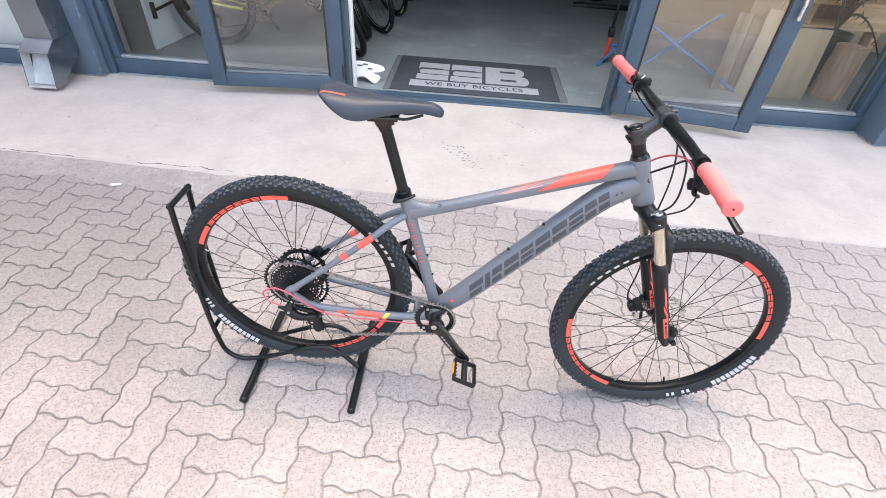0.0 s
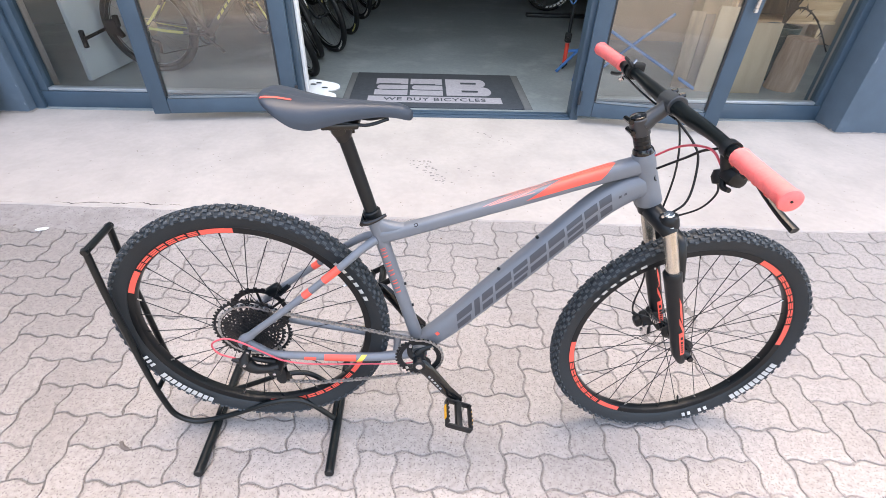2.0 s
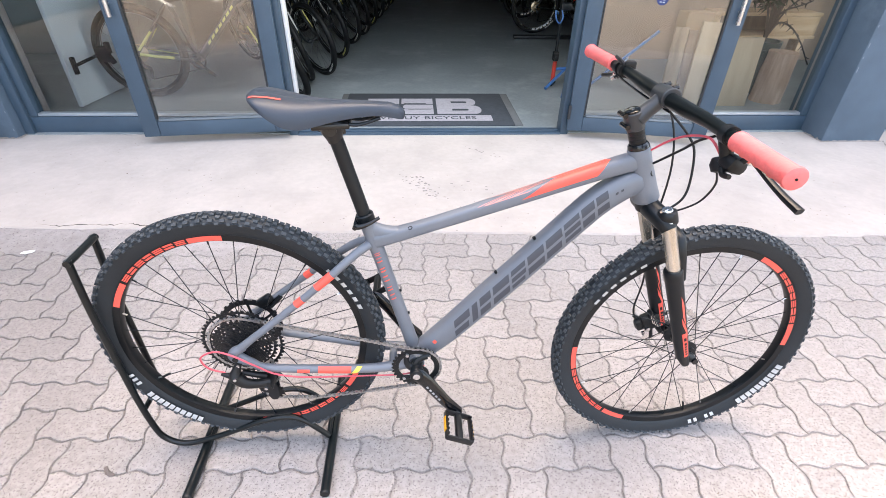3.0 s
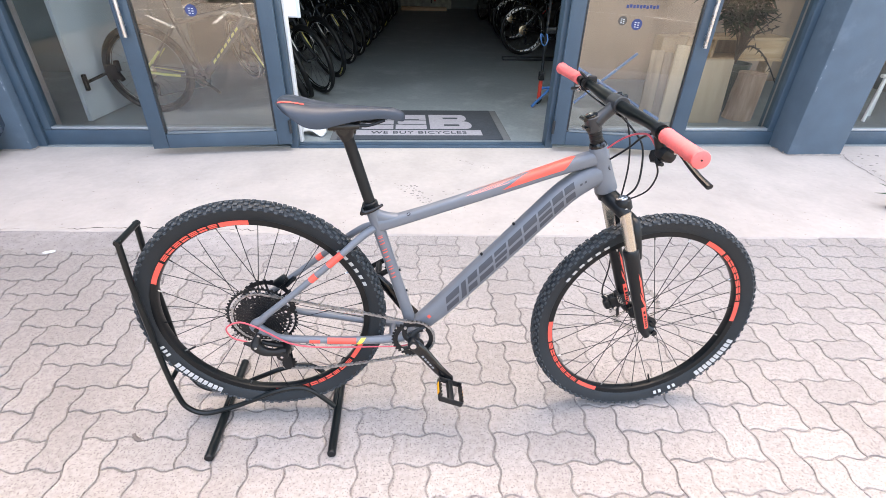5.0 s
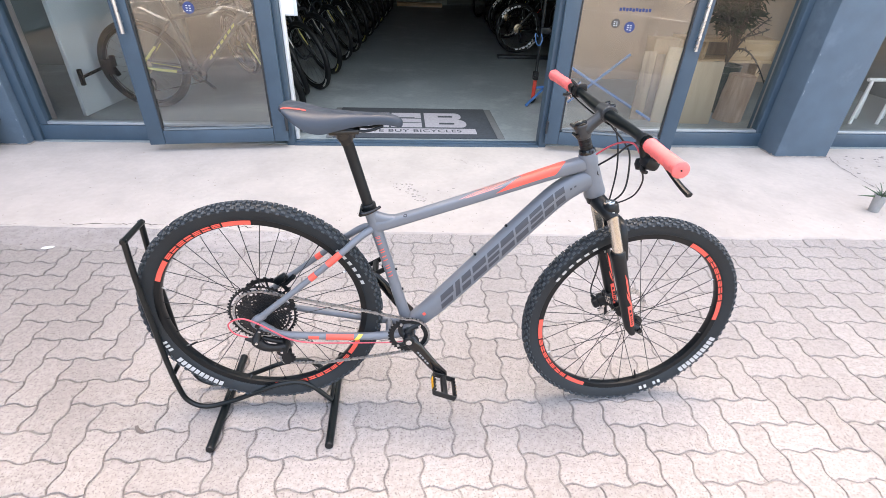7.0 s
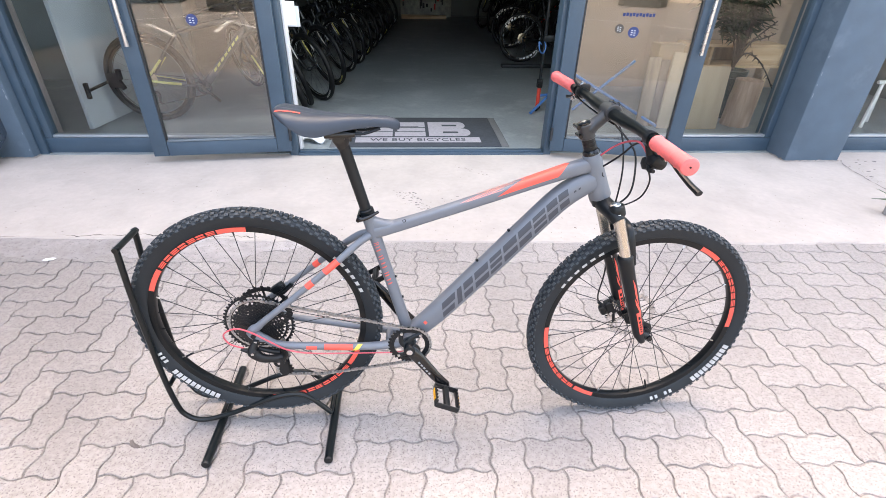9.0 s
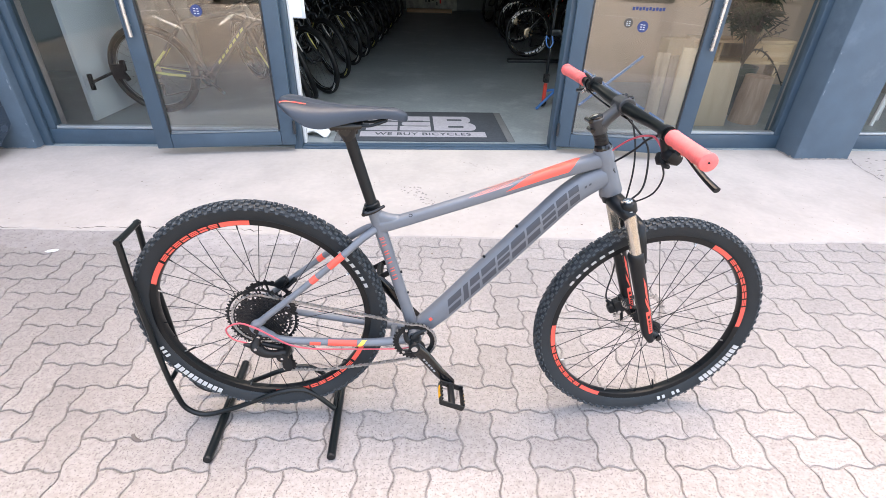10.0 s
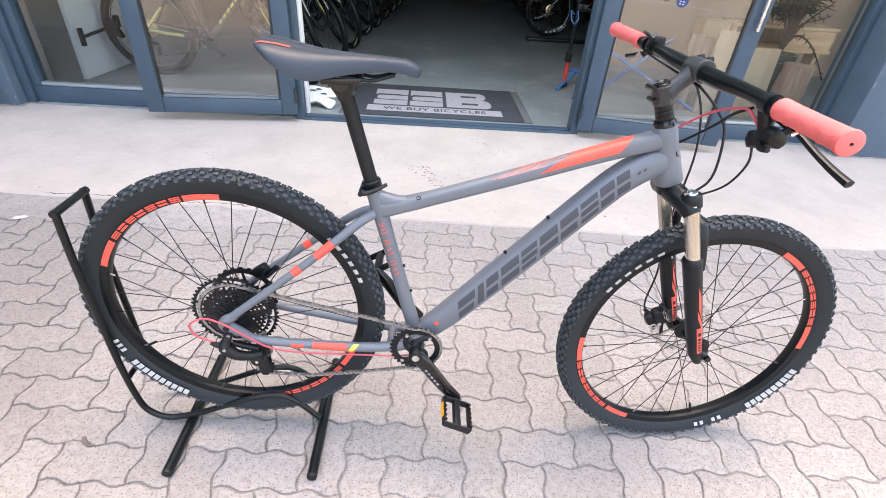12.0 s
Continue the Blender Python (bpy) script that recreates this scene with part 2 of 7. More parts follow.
def box(bm, c, s, rot=None, bevel=0.0):
    """Adds a box with centre c and size s, its edges rounded by bevel."""
    m = Matrix.Translation(c) @ (rot if rot else Matrix()) @ Matrix.Diagonal((*s, 1))
    r = bmesh.ops.create_cube(bm, size=1, matrix=m)
    if bevel:
        edges = list({e for v in r["verts"] for e in v.link_edges})
        bmesh.ops.bevel(bm, geom=edges, offset=bevel, segments=2, affect="EDGES", profile=0.5)
    return bm


def slab(x0, x1, y0, y1, z0, z1, bevel=0.0):
    return box(bmesh.new(), ((x0 + x1) / 2, (y0 + y1) / 2, (z0 + z1) / 2), (x1 - x0, y1 - y0, z1 - z0), bevel=bevel)


def glide(pts, n=8):
    """Catmull-Rom points through pts."""
    p = [Vector(a) for a in pts]
    p = [2 * p[0] - p[1]] + p + [2 * p[-1] - p[-2]]
    out = []
    for i in range(1, len(p) - 2):
        for k in range(n):
            t = k / n
            out.append(0.5 * (2 * p[i] + (p[i + 1] - p[i - 1]) * t + (2 * p[i - 1] - 5 * p[i] + 4 * p[i + 1] - p[i + 2]) * t * t
                              + (3 * p[i] - 3 * p[i + 1] + p[i + 2] - p[i - 1]) * t ** 3))
    out.append(p[-2])
    return out


def spread(vals, count):
    x = np.linspace(0, len(vals) - 1, count)
    return [float(v) for v in np.interp(x, range(len(vals)), vals)]


def frames_along(pts, ref=(0, -1, 0)):
    pts = [Vector(p) for p in pts]
    out, side = [], Vector(ref)
    for i, p in enumerate(pts):
        t = (pts[min(i + 1, len(pts) - 1)] - pts[max(i - 1, 0)]).normalized()
        s = side - t * side.dot(t)
        if s.length < 1e-4:
            s = t.orthogonal()
        s.normalize()
        out.append((p, t, s, s.cross(t)))
        side = s
    return out


def squared(a, form):
    """How far a cross-section reaches at angle a: form 2 is round, higher is a rounded square."""
    return 1.0 if form == 2 else (abs(math.cos(a)) ** form + abs(math.sin(a)) ** form) ** (-1 / form)


def tube(bm, pts, r, seg=12, ref=(0, -1, 0), flat=1.0, caps=True, form=2):
    """A tube along pts; r one radius or one for each point; flat: the width along ref against the height."""
    fr = frames_along(pts, ref)
    rs = [r] * len(fr) if isinstance(r, (int, float)) else (r if len(r) == len(fr) else spread(r, len(fr)))
    rings = []
    for (p, t, s, u), q in zip(fr, rs):
        rings.append([bm.verts.new(p + q * squared(a, form) * (math.cos(a) * s * flat + math.sin(a) * u)) for a in (2 * math.pi * k / seg for k in range(seg))])
    for a, b in zip(rings, rings[1:]):
        for k in range(seg):
            bm.faces.new((a[k], a[(k + 1) % seg], b[(k + 1) % seg], b[k]))
    if caps:
        bm.faces.new(rings[0][::-1])
        bm.faces.new(rings[-1])
    return bm


def rod(p, q, r, seg=10):
    return tube(bmesh.new(), [p, q], r, seg, ref=(0.3, -1, 0.2))


def lathe(bm, profile, seg=48, closed=False, m=None, caps=True):
    """Turns (radius, y) pairs round the y axis."""
    rings = []
    for r, y in profile:
        rings.append([bm.verts.new(Vector((r * math.cos(a), y, r * math.sin(a)))) for a in (2 * math.pi * k / seg for k in range(seg))])
    pairs = list(zip(rings, rings[1:])) + ([(rings[-1], rings[0])] if closed else [])
    for a, b in pairs:
        for k in range(seg):
            bm.faces.new((a[k], a[(k + 1) % seg], b[(k + 1) % seg], b[k]))
    if caps and not closed:
        for ring, (r, y) in ((rings[0], profile[0]), (rings[-1], profile[-1])):
            if r > 1e-4:
                bm.faces.new(ring)
    if m:
        bmesh.ops.transform(bm, matrix=m, verts=bm.verts)
    return bm


def patch(bm, pts, rs, u0, u1, a0, a1, slant=0.0, lift=0.0006, nu=6, na=6, flat=1.0, ref=(0, -1, 0), form=2):
    """A piece of foil on a tube's surface, from u0 to u1 along it and from angle a0 to a1 round it."""
    fr = frames_along(pts, ref)
    n = len(fr) - 1
    rs = [rs] * len(fr) if isinstance(rs, (int, float)) else (rs if len(rs) == len(fr) else spread(rs, len(fr)))
    grid = []
    for i in range(nu + 1):
        row = []
        for k in range(na + 1):
            f = k / na
            a = radians(a0 + (a1 - a0) * f)
            u = min(max(u0 + (u1 - u0) * i / nu + slant * (f - 0.5), 0), 1) * n
            j = min(int(u), n - 1)
            w = u - j
            p = fr[j][0].lerp(fr[j + 1][0], w)
            s, up = fr[j][2].lerp(fr[j + 1][2], w), fr[j][3].lerp(fr[j + 1][3], w)
            r = rs[j] * (1 - w) + rs[j + 1] * w
            o = squared(a, form) * (math.cos(a) * s * flat + math.sin(a) * up)
            row.append(bm.verts.new(p + r * o + lift * o.normalized()))
        grid.append(row)
    for i in range(nu):
        for k in range(na):
            bm.faces.new((grid[i][k], grid[i + 1][k], grid[i + 1][k + 1], grid[i][k + 1]))
    return bm


def arc_foil(bm, r0, r1, a0, a1, y0, y1, m=None, steps=None, skew=0.0):
    """A piece of foil between two radii on a wheel's side, angles in degrees."""
    steps = steps or max(2, int(abs(a1 - a0) / 3))
    prev = None
    made = []
    for i in range(steps + 1):
        a = radians(a0 + (a1 - a0) * i / steps)
        b = a + radians(skew)
        v = [bm.verts.new((r0 * math.cos(a), y0, r0 * math.sin(a))), bm.verts.new((r1 * math.cos(b), y1, r1 * math.sin(b)))]
        made += v
        if prev:
            bm.faces.new((prev[0], v[0], v[1], prev[1]))
        prev = v
    if m:
        bmesh.ops.transform(bm, matrix=m, verts=made)
    return bm

# ---------------------------------------------------------------- setting
F = 3.78            # front face of the shopfront frames
OPEN_L, OPEN_R = -0.775, 1.205
FW = F + 0.055      # the fixed bays stand a little behind the doors
# the pavers' courses: one short side with its joint along and across the shopfront, a little out of square
COURSE_U, COURSE_V = Vector((0.11015, -0.00398, 0)), Vector((0.00014, 0.10930, 0))
PO = Vector((-0.1005, 1.0992, 0.0))


def struct(name, bm, material, label, category, smooth=True):
    return tagged(part(name, bm, material, None, label, smooth), category=category, kind="structure")


bm = bmesh.new()
bmesh.ops.create_grid(bm, x_segments=2, y_segments=2, size=400, matrix=Matrix.Translation((0, 0, -0.035)))
ground = struct("ground", bm, GROUND, "brown old paving of the open yard", "ground")
pavement = struct("pavement", slab(-7.0, 8.0, 0.10, 2.62, -0.3, -0.005), JOINT, "sandy bed under the zigzag concrete pavers", "pavement")
shop_floor = struct("floor", slab(-4.6, 5.6, F + 0.02, 14.6, -0.2, 0.012), FLOOR, "smooth grey concrete shop floor", "floor")

# poured concrete strip with a ragged edge over the pavers
bm = bmesh.new()
top, low = [], []
for i in range(241):
    x = -8 + 17 * i / 240
    y = 2.385 - 0.040 * x + 0.020 * noise.noise(Vector((x * 2.1, 0, 3))) + 0.014 * noise.noise(Vector((x * 9, 0, 1)))
    if x < -0.9:
        y += 0.02
    top.append(bm.verts.new((x, y + 0.012, 0.008)))
    low.append(bm.verts.new((x, y, -0.012)))
back = [bm.verts.new((v.co.x, F + 0.02, 0.006)) for v in top]
for i in range(240):
    bm.faces.new((low[i], low[i + 1], top[i + 1], top[i]))
    bm.faces.new((top[i], top[i + 1], back[i + 1], back[i]))
apron = struct("apron", bm, APRON, "pale worn concrete strip before the shopfront", "pavement")

# building shell; the wall above the openings throws the shade over the yard
H_TOP = 7.75
struct("wall_front_top", slab(-9, 10, F - 0.06, F + 0.16, 2.5, H_TOP), BLUE_WALL, "blue-grey plastered wall over the shopfront", "wall")
struct("wall_pillar_1", slab(-3.14, -2.735, 3.735, 4.05, 0.0, 2.5, 0.012), BLUE_WALL, "blue-grey plastered pillar with chipped edges", "wall")
struct("wall_pillar_2", slab(3.185, 3.655, 3.60, 4.05, 0.0, 2.5, 0.012), BLUE_WALL, "blue-grey plastered pillar beside the shopfront", "wall")
struct("wall_left", slab(-9, -5.35, F - 0.04, F + 0.2, 0.0, 2.5), BLUE_WALL, "blue-grey plastered outer wall", "wall")
# unseen wall, added to block sky light from the left
struct("wall_wing", slab(-6.0, -5.75, -6.0, F - 0.07, 0.0, 4.0), BLUE_WALL, "added out-of-view blue-grey wall that shades the left pavers", "wall")
struct("wall_right", slab(5.95, 10, F - 0.04, F + 0.2, 0.0, 2.5), BLUE_WALL, "blue-grey plastered outer wall", "wall")
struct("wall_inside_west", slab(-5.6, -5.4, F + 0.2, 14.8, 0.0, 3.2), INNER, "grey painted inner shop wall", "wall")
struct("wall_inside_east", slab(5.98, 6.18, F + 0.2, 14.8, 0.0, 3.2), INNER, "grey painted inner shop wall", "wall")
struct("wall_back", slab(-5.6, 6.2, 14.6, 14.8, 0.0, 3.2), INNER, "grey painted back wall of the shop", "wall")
TANWALL = surf("tan_partition", (0.32, 0.235, 0.18), 0.85, var=0.12, scale=3, fine=60, bump=0.1)
struct("wall_partition_1", slab(2.1, 5.98, 6.25, 6.35, 0.0, 3.2), TANWALL, "tan board partition behind the east window", "wall")
struct("wall_partition_2", slab(-5.4, -2.45, 6.35, 6.45, 0.0, 3.2), INNER, "grey partition behind the west window", "wall")
struct("floor_side_west", slab(-5.4, -4.6, F + 0.02, 14.6, -0.2, 0.012), FLOOR, "smooth grey concrete shop floor", "floor")
struct("floor_side_east", slab(5.6, 5.98, F + 0.02, 14.6, -0.2, 0.012), FLOOR, "smooth grey concrete shop floor", "floor")
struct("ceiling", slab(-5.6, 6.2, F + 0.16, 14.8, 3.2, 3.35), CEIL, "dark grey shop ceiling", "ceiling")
struct("roof", slab(-9, 10, F + 0.16, 15.0, 7.3, 7.5), CEIL, "flat roof slab over the shop", "roof")


def pane(name, x0, x1, z0, z1, y, parent):
    ob = part(name, slab(x0, x1, y - 0.003, y + 0.003, z0, z1), GLASS, parent, "clear reflecting glass pane", smooth=False)
    ob.visible_shadow = False
    return ob


def shop_window(name, x0, x1, label, wide0=0.055, wide1=0.055):
    """A fixed glazed bay: sill rail, two stiles with a stepped rebate, head and pane."""
    w = thing(name, label, "window", kind="structure")
    part("sill", slab(x0, x1, FW, FW + 0.09, 0.006, 0.125, 0.004), BLUE, w)
    part("glazing_bead", slab(x0 + wide0 - 0.005, x1 - wide1 + 0.005, FW + 0.012, FW + 0.07, 0.127, 0.148, 0.003), ALU_PALE, w, "pale aluminium glazing bead")
    for a, b, wd in ((x0, x0 + wide0, wide0), (x1 - wide1, x1, wide1)):
        part("stile", slab(a, b, FW + 0.003, FW + 0.087, 0.127, 2.42, 0.004), BLUE, w)
        if wd > 0.08:
            c = b - wd * 0.45 if a == x0 else a + wd * 0.45
            part("stile_cover", slab(min(c, a if a == x0 else b), max(c, a if a == x0 else b), FW - 0.03, FW + 0.001, 0.008, 2.42, 0.004), BLUE, w)
    part("head", slab(x0, x1, FW, FW + 0.09, 2.422, 2.5, 0.004), BLUE, w)
    pane("pane", x0 + wide0 - 0.003, x1 - wide1 + 0.003, 0.14, 2.42, FW + 0.045, w)
    return w


ALU_MID = surf("grey_aluminium", (0.17, 0.20, 0.22), 0.4, 0.3, var=0.08)
ALU_PALE = surf("pale_aluminium", (0.42, 0.46, 0.48), 0.35, 0.5, var=0.08)
shop_window("window_1", -2.735, OPEN_L - 0.062, "fixed shop window with blue-grey frame, bikes and boards behind", 0.115, 0.055)
shop_window("window_2", OPEN_R + 0.062, 3.185, "fixed shop window with blue-grey frame, boards and plant behind")
shop_window("window_3", -5.35, -3.14, "fixed shop window with blue-grey frame and white display inside")
shop_window("window_4", 3.655, 5.95, "fixed shop window with blue-grey frame beyond the pillar")
frame_door = thing("door_frame", "blue-grey metal door frame round the open doorway", "door frame", kind="structure")
part("jamb", slab(OPEN_L - 0.06, OPEN_L, F - 0.01, F + 0.1, 0.0, 2.42, 0.004), BLUE, frame_door)
part("jamb", slab(OPEN_R, OPEN_R + 0.06, F - 0.01, F + 0.1, 0.0, 2.42, 0.004), BLUE, frame_door)
part("head", slab(OPEN_L - 0.06, OPEN_R + 0.06, F - 0.01, F + 0.1, 2.422, 2.5, 0.004), BLUE, frame_door)
bm = slab(OPEN_L, OPEN_R, F - 0.015, F + 0.02, 0.0, 0.02, 0.003)
box(bm, ((OPEN_L + OPEN_R) / 2, F + 0.045, 0.014), (OPEN_R - OPEN_L, 0.03, 0.028), bevel=0.003)
box(bm, ((OPEN_L + OPEN_R) / 2, F + 0.085, 0.012), (OPEN_R - OPEN_L, 0.026, 0.02), bevel=0.003)
part("threshold", bm, BLUE, frame_door, "stepped blue-grey metal threshold")
part("white_trim", slab(OPEN_L + 0.002, OPEN_L + 0.024, F + 0.06, F + 0.12, 0.03, 2.42, 0.003), WHITE, frame_door, "white strip along the jamb")


def door_leaf(name, hinge, angle, side, label):
    """A glazed leaf folded back outside the fixed bay; local x runs from the hinge to the free edge."""
    d = thing(name, label, "door", "shop door leaves", "structure", pose(hinge[0], hinge[1], 0, 0, 0, angle))
    wd, z0, z1, t, s = 0.99, 0.062, 2.36, 0.045, side
    X = lambda a, b: (min(s * a, s * b), max(s * a, s * b))
    part("stile", slab(*X(0, 0.105), -t / 2, t / 2, z0, z1, 0.004), BLUE, d)
    part("stile", slab(*X(wd - 0.105, wd), -t / 2, t / 2, z0, z1, 0.004), BLUE, d)
    part("rail", slab(*X(0.107, wd - 0.107), -t / 2 + 0.002, t / 2 - 0.002, z0, z0 + 0.105, 0.004), BLUE, d)
    part("rail", slab(*X(0.107, wd - 0.107), -t / 2 + 0.002, t / 2 - 0.002, z1 - 0.1, z1, 0.004), BLUE, d)
    bm = bmesh.new()
    part("glazing_bead", box(bmesh.new(), (s * wd / 2, -0.010, z0 + 0.113), (wd - 0.245, 0.030, 0.010), bevel=0.002), ALU_MID, d, "grey aluminium glazing bead")
    box(bm, (s * 0.112, -0.008, (z0 + z1) / 2), (0.012, 0.03, z1 - z0 - 0.24), bevel=0.002)
    box(bm, (s * (wd - 0.112), -0.008, (z0 + z1) / 2), (0.012, 0.03, z1 - z0 - 0.24), bevel=0.002)
    part("gasket", bm, ALU_DARK, d, "dark rubber gasket round the glass")
    p = part("pane", slab(*X(0.11, wd - 0.11), -0.003, 0.003, z0 + 0.1, z1 - 0.1), LEAFGLASS, d, "clear reflecting glass pane", smooth=False)
    p.visible_shadow = False
    for yy in (-0.06, 0.06):
        h = part("handle", tube(bmesh.new(), [(s * (wd - 0.05), yy, 0.83), (s * (wd - 0.05), yy, 1.45)], 0.014, 12), STEEL, d, "long brushed steel pull handle")
        for z in (0.9, 1.38):
            part("handle_post", rod((s * (wd - 0.05), yy * 0.3, z), (s * (wd - 0.05), yy, z), 0.009), STEEL, h)
    bm = bmesh.new()
    for z in (0.2, 1.2, 2.2):
        tube(bm, [(0, -0.03, z - 0.05), (0, -0.03, z + 0.05)], 0.011, 10)
    part("hinge", bm, ALU_DARK, d)
    return d


leaf_w = door_leaf("door_1", (OPEN_L - 0.03, F - 0.05), 6.3, -1, "glazed blue-grey door leaf folded open against the window")
leaf_e = door_leaf("door_2", (OPEN_R + 0.03, F - 0.05), -11.5, 1, "glazed blue-grey door leaf standing open beside the doorway")

# round stickers and the row of small blue marks on the leaves
STICK = surf("blue_sticker", (0.018, 0.040, 0.150), 0.45, var=0.1)
STICK_GREY = surf("grey_sticker", (0.075, 0.065, 0.055), 0.5, var=0.1)


def sticker(leaf, x, z, r, material, label):
    st = tagged(part("window_sticker", lathe(bmesh.new(), [(r, -0.0005), (r, 0.0005)], 28), material, None, label), category="sticker")
    st.matrix_world = leaf.matrix_world @ Matrix.Translation((x, -0.0085, z))
    bm = bmesh.new()
    for k, (a, b) in enumerate(((-0.3, 0.35), (-0.3, -0.05), (-0.3, -0.45), (0.25, 0.3), (0.25, -0.1), (0.25, -0.5))):
        box(bm, (a * r, -0.0012, b * r), (0.35 * r, 0.0008, 0.16 * r))
    part("print", bm, PALE, st, "small pale print", smooth=False)
    return st


sticker(leaf_w, -0.52, 0.985, 0.036, STICK, "round blue sticker with white print on the door glass")
sticker(leaf_e, 0.465, 0.955, 0.036, STICK, "round blue sticker with white print on the door glass")
sticker(leaf_e, 0.365, 0.975, 0.030, STICK_GREY, "round grey sticker on the door glass")
marks = thing("lettering_strip", "row of blue bar marks stuck on the door glass", "sticker", at=leaf_e.matrix_world)
for k in range(10):
    bm = box(bmesh.new(), (0.38 + 0.022 * k, -0.0085, 1.065 + 0.003 * (k % 2)), (0.016, 0.001, 0.020), bevel=0.0)
    part("mark", bm, STICK, marks, smooth=False)

# square downpipe boot on the pillar
boot = thing("downpipe", "grey square sheet-metal downpipe with an angled open foot", "downpipe")
x0, x1 = -3.06, -2.85
part("shaft", slab(x0, x1, 3.52, 3.733, 0.33, 2.48, 0.004), GREYBOX, boot)


def plate(pts, thick, axis):
    """A thin plate from an outline, thickened along an axis."""
    b = bmesh.new()
    a = [b.verts.new(p) for p in pts]
    off = Vector(axis) * thick
    c = [b.verts.new(Vector(p) + off) for p in pts]
    n = len(pts)
    b.faces.new(a)
    b.faces.new(c)
    for k in range(n):
        b.faces.new((a[k], a[(k + 1) % n], c[(k + 1) % n], c[k]))
    return b


side = [(3.733, 0.328), (3.52, 0.328), (3.425, 0.262), (3.372, 0.035), (3.45, 0.035), (3.70, 0.17), (3.733, 0.20)]
part("foot_side", plate([(x1, y, z) for y, z in side], 0.004, (-1, 0, 0)), GREYBOX, boot)
part("foot_side", plate([(x0, y, z) for y, z in side], 0.004, (1, 0, 0)), GREYBOX, boot)
part("foot_hood", plate([(x0, 3.52, 0.329), (x1, 3.52, 0.329), (x1 + 0.004, 3.420, 0.262), (x0 - 0.004, 3.420, 0.262)], 0.004, (0, 0, 1)), GREYBOX, boot)
part("foot_lining", plate([(x0 + 0.005, 3.70, 0.172), (x1 - 0.005, 3.70, 0.172), (x1 - 0.005, 3.451, 0.037), (x0 + 0.005, 3.451, 0.037)], 0.004, (0, 0, 1)), GALV, boot, "bare galvanised lining inside the foot", smooth=False)
part("foot_lining", plate([(x0 + 0.005, y, z) for y, z in side[1:5]], 0.003, (1, 0, 0)), GALV, boot, "bare galvanised lining inside the foot", smooth=False)
part("foot_floor", slab(x0 + 0.005, x1 - 0.005, 3.372, 3.45, 0.031, 0.035), GALV, boot, "bare galvanised lining inside the foot", smooth=False)
part("foot_lining", plate([(x0 + 0.009, 3.53, 0.255), (x1 - 0.005, 3.53, 0.255), (x1 - 0.005, 3.425, 0.040), (x0 + 0.009, 3.425, 0.040)], 0.004, (0, 1, 0)), GALV, boot, "bare galvanised lining inside the foot", smooth=False)
part("strap", slab(x0 - 0.006, x1 + 0.006, 3.514, 3.733, 1.5, 1.53, 0.002), GREYBOX, boot)

# cement smeared thinly over the first pavers beside the strip
SMEAR = speckled("cement_smear", (0.345, 0.310, 0.292), (0.16, 0.142, 0.132), (0.43, 0.388, 0.365), fleck=120, cut=0.62, patch=2.4, west_tone=0.76, coarse=22.0, grain=0.3)
bm = bmesh.new()
rows = []
for i in range(261):
    x = -5.2 + 4.75 * i / 260
    y1 = 2.47 - 0.040 * x
    wide = 0.20 + 0.13 * noise.noise(Vector((x * 1.3, 4, 0))) + 0.07 * noise.noise(Vector((x * 5.1, 8, 0))) + 0.03 * noise.noise(Vector((x * 17, 2, 0)))
    wide = max(0.06, wide) * min(1.0, (-0.45 - x) / 0.5 + 0.25)
    rows.append([bm.verts.new((x, y1 - 0.06 - wide * f, 0.0028 if f < 1 else 0.0012)) for f in (-0.2, 0.35, 0.7, 0.94, 1.0)])
for a, c in zip(rows, rows[1:]):
    for k in range(4):
        bm.faces.new((a[k], a[k + 1], c[k + 1], c[k]))
struct("cement_smear", bm, SMEAR, "thin grey cement film smeared over the paver edges", "pavement")

# chipped plaster along the pillar edges
CHIP = surf("bare_plaster", (0.19, 0.23, 0.27), 0.85, var=0.2, scale=60, bump=0.3)
rnd = random.Random(31)
for nm, ex, ey, n in (("wall_pillar_1", -2.735, 3.735, 11), ("wall_pillar_2", 3.185, 3.60, 6)):
    for k in range(n):
        z = rnd.uniform(0.03, 1.2) if k > n // 3 else rnd.uniform(0.45, 0.75)
        h, w_ = rnd.uniform(0.006, 0.022), rnd.uniform(0.003, 0.007)
        b = bmesh.new()
        m = 7
        out = [(w_ * rnd.uniform(0.6, 1.1) * math.cos(2 * math.pi * q / m), h * rnd.uniform(0.6, 1.1) * math.sin(2 * math.pi * q / m)) for q in range(m)]
        ins = 0.0125 if ex > 0 else -0.0125
        ring = [b.verts.new((ex + ins + u, ey - 0.0012 + (0.002 if abs(u) > w_ * 0.8 else 0), z + v)) for u, v in out]
        mid = b.verts.new((ex + ins, ey - 0.0022, z))
        for q in range(m):
            b.faces.new((ring[q], ring[(q + 1) % m], mid))
        part("chip", b, CHIP, bpy.data.objects[nm], "bare pale chip", smooth=False)

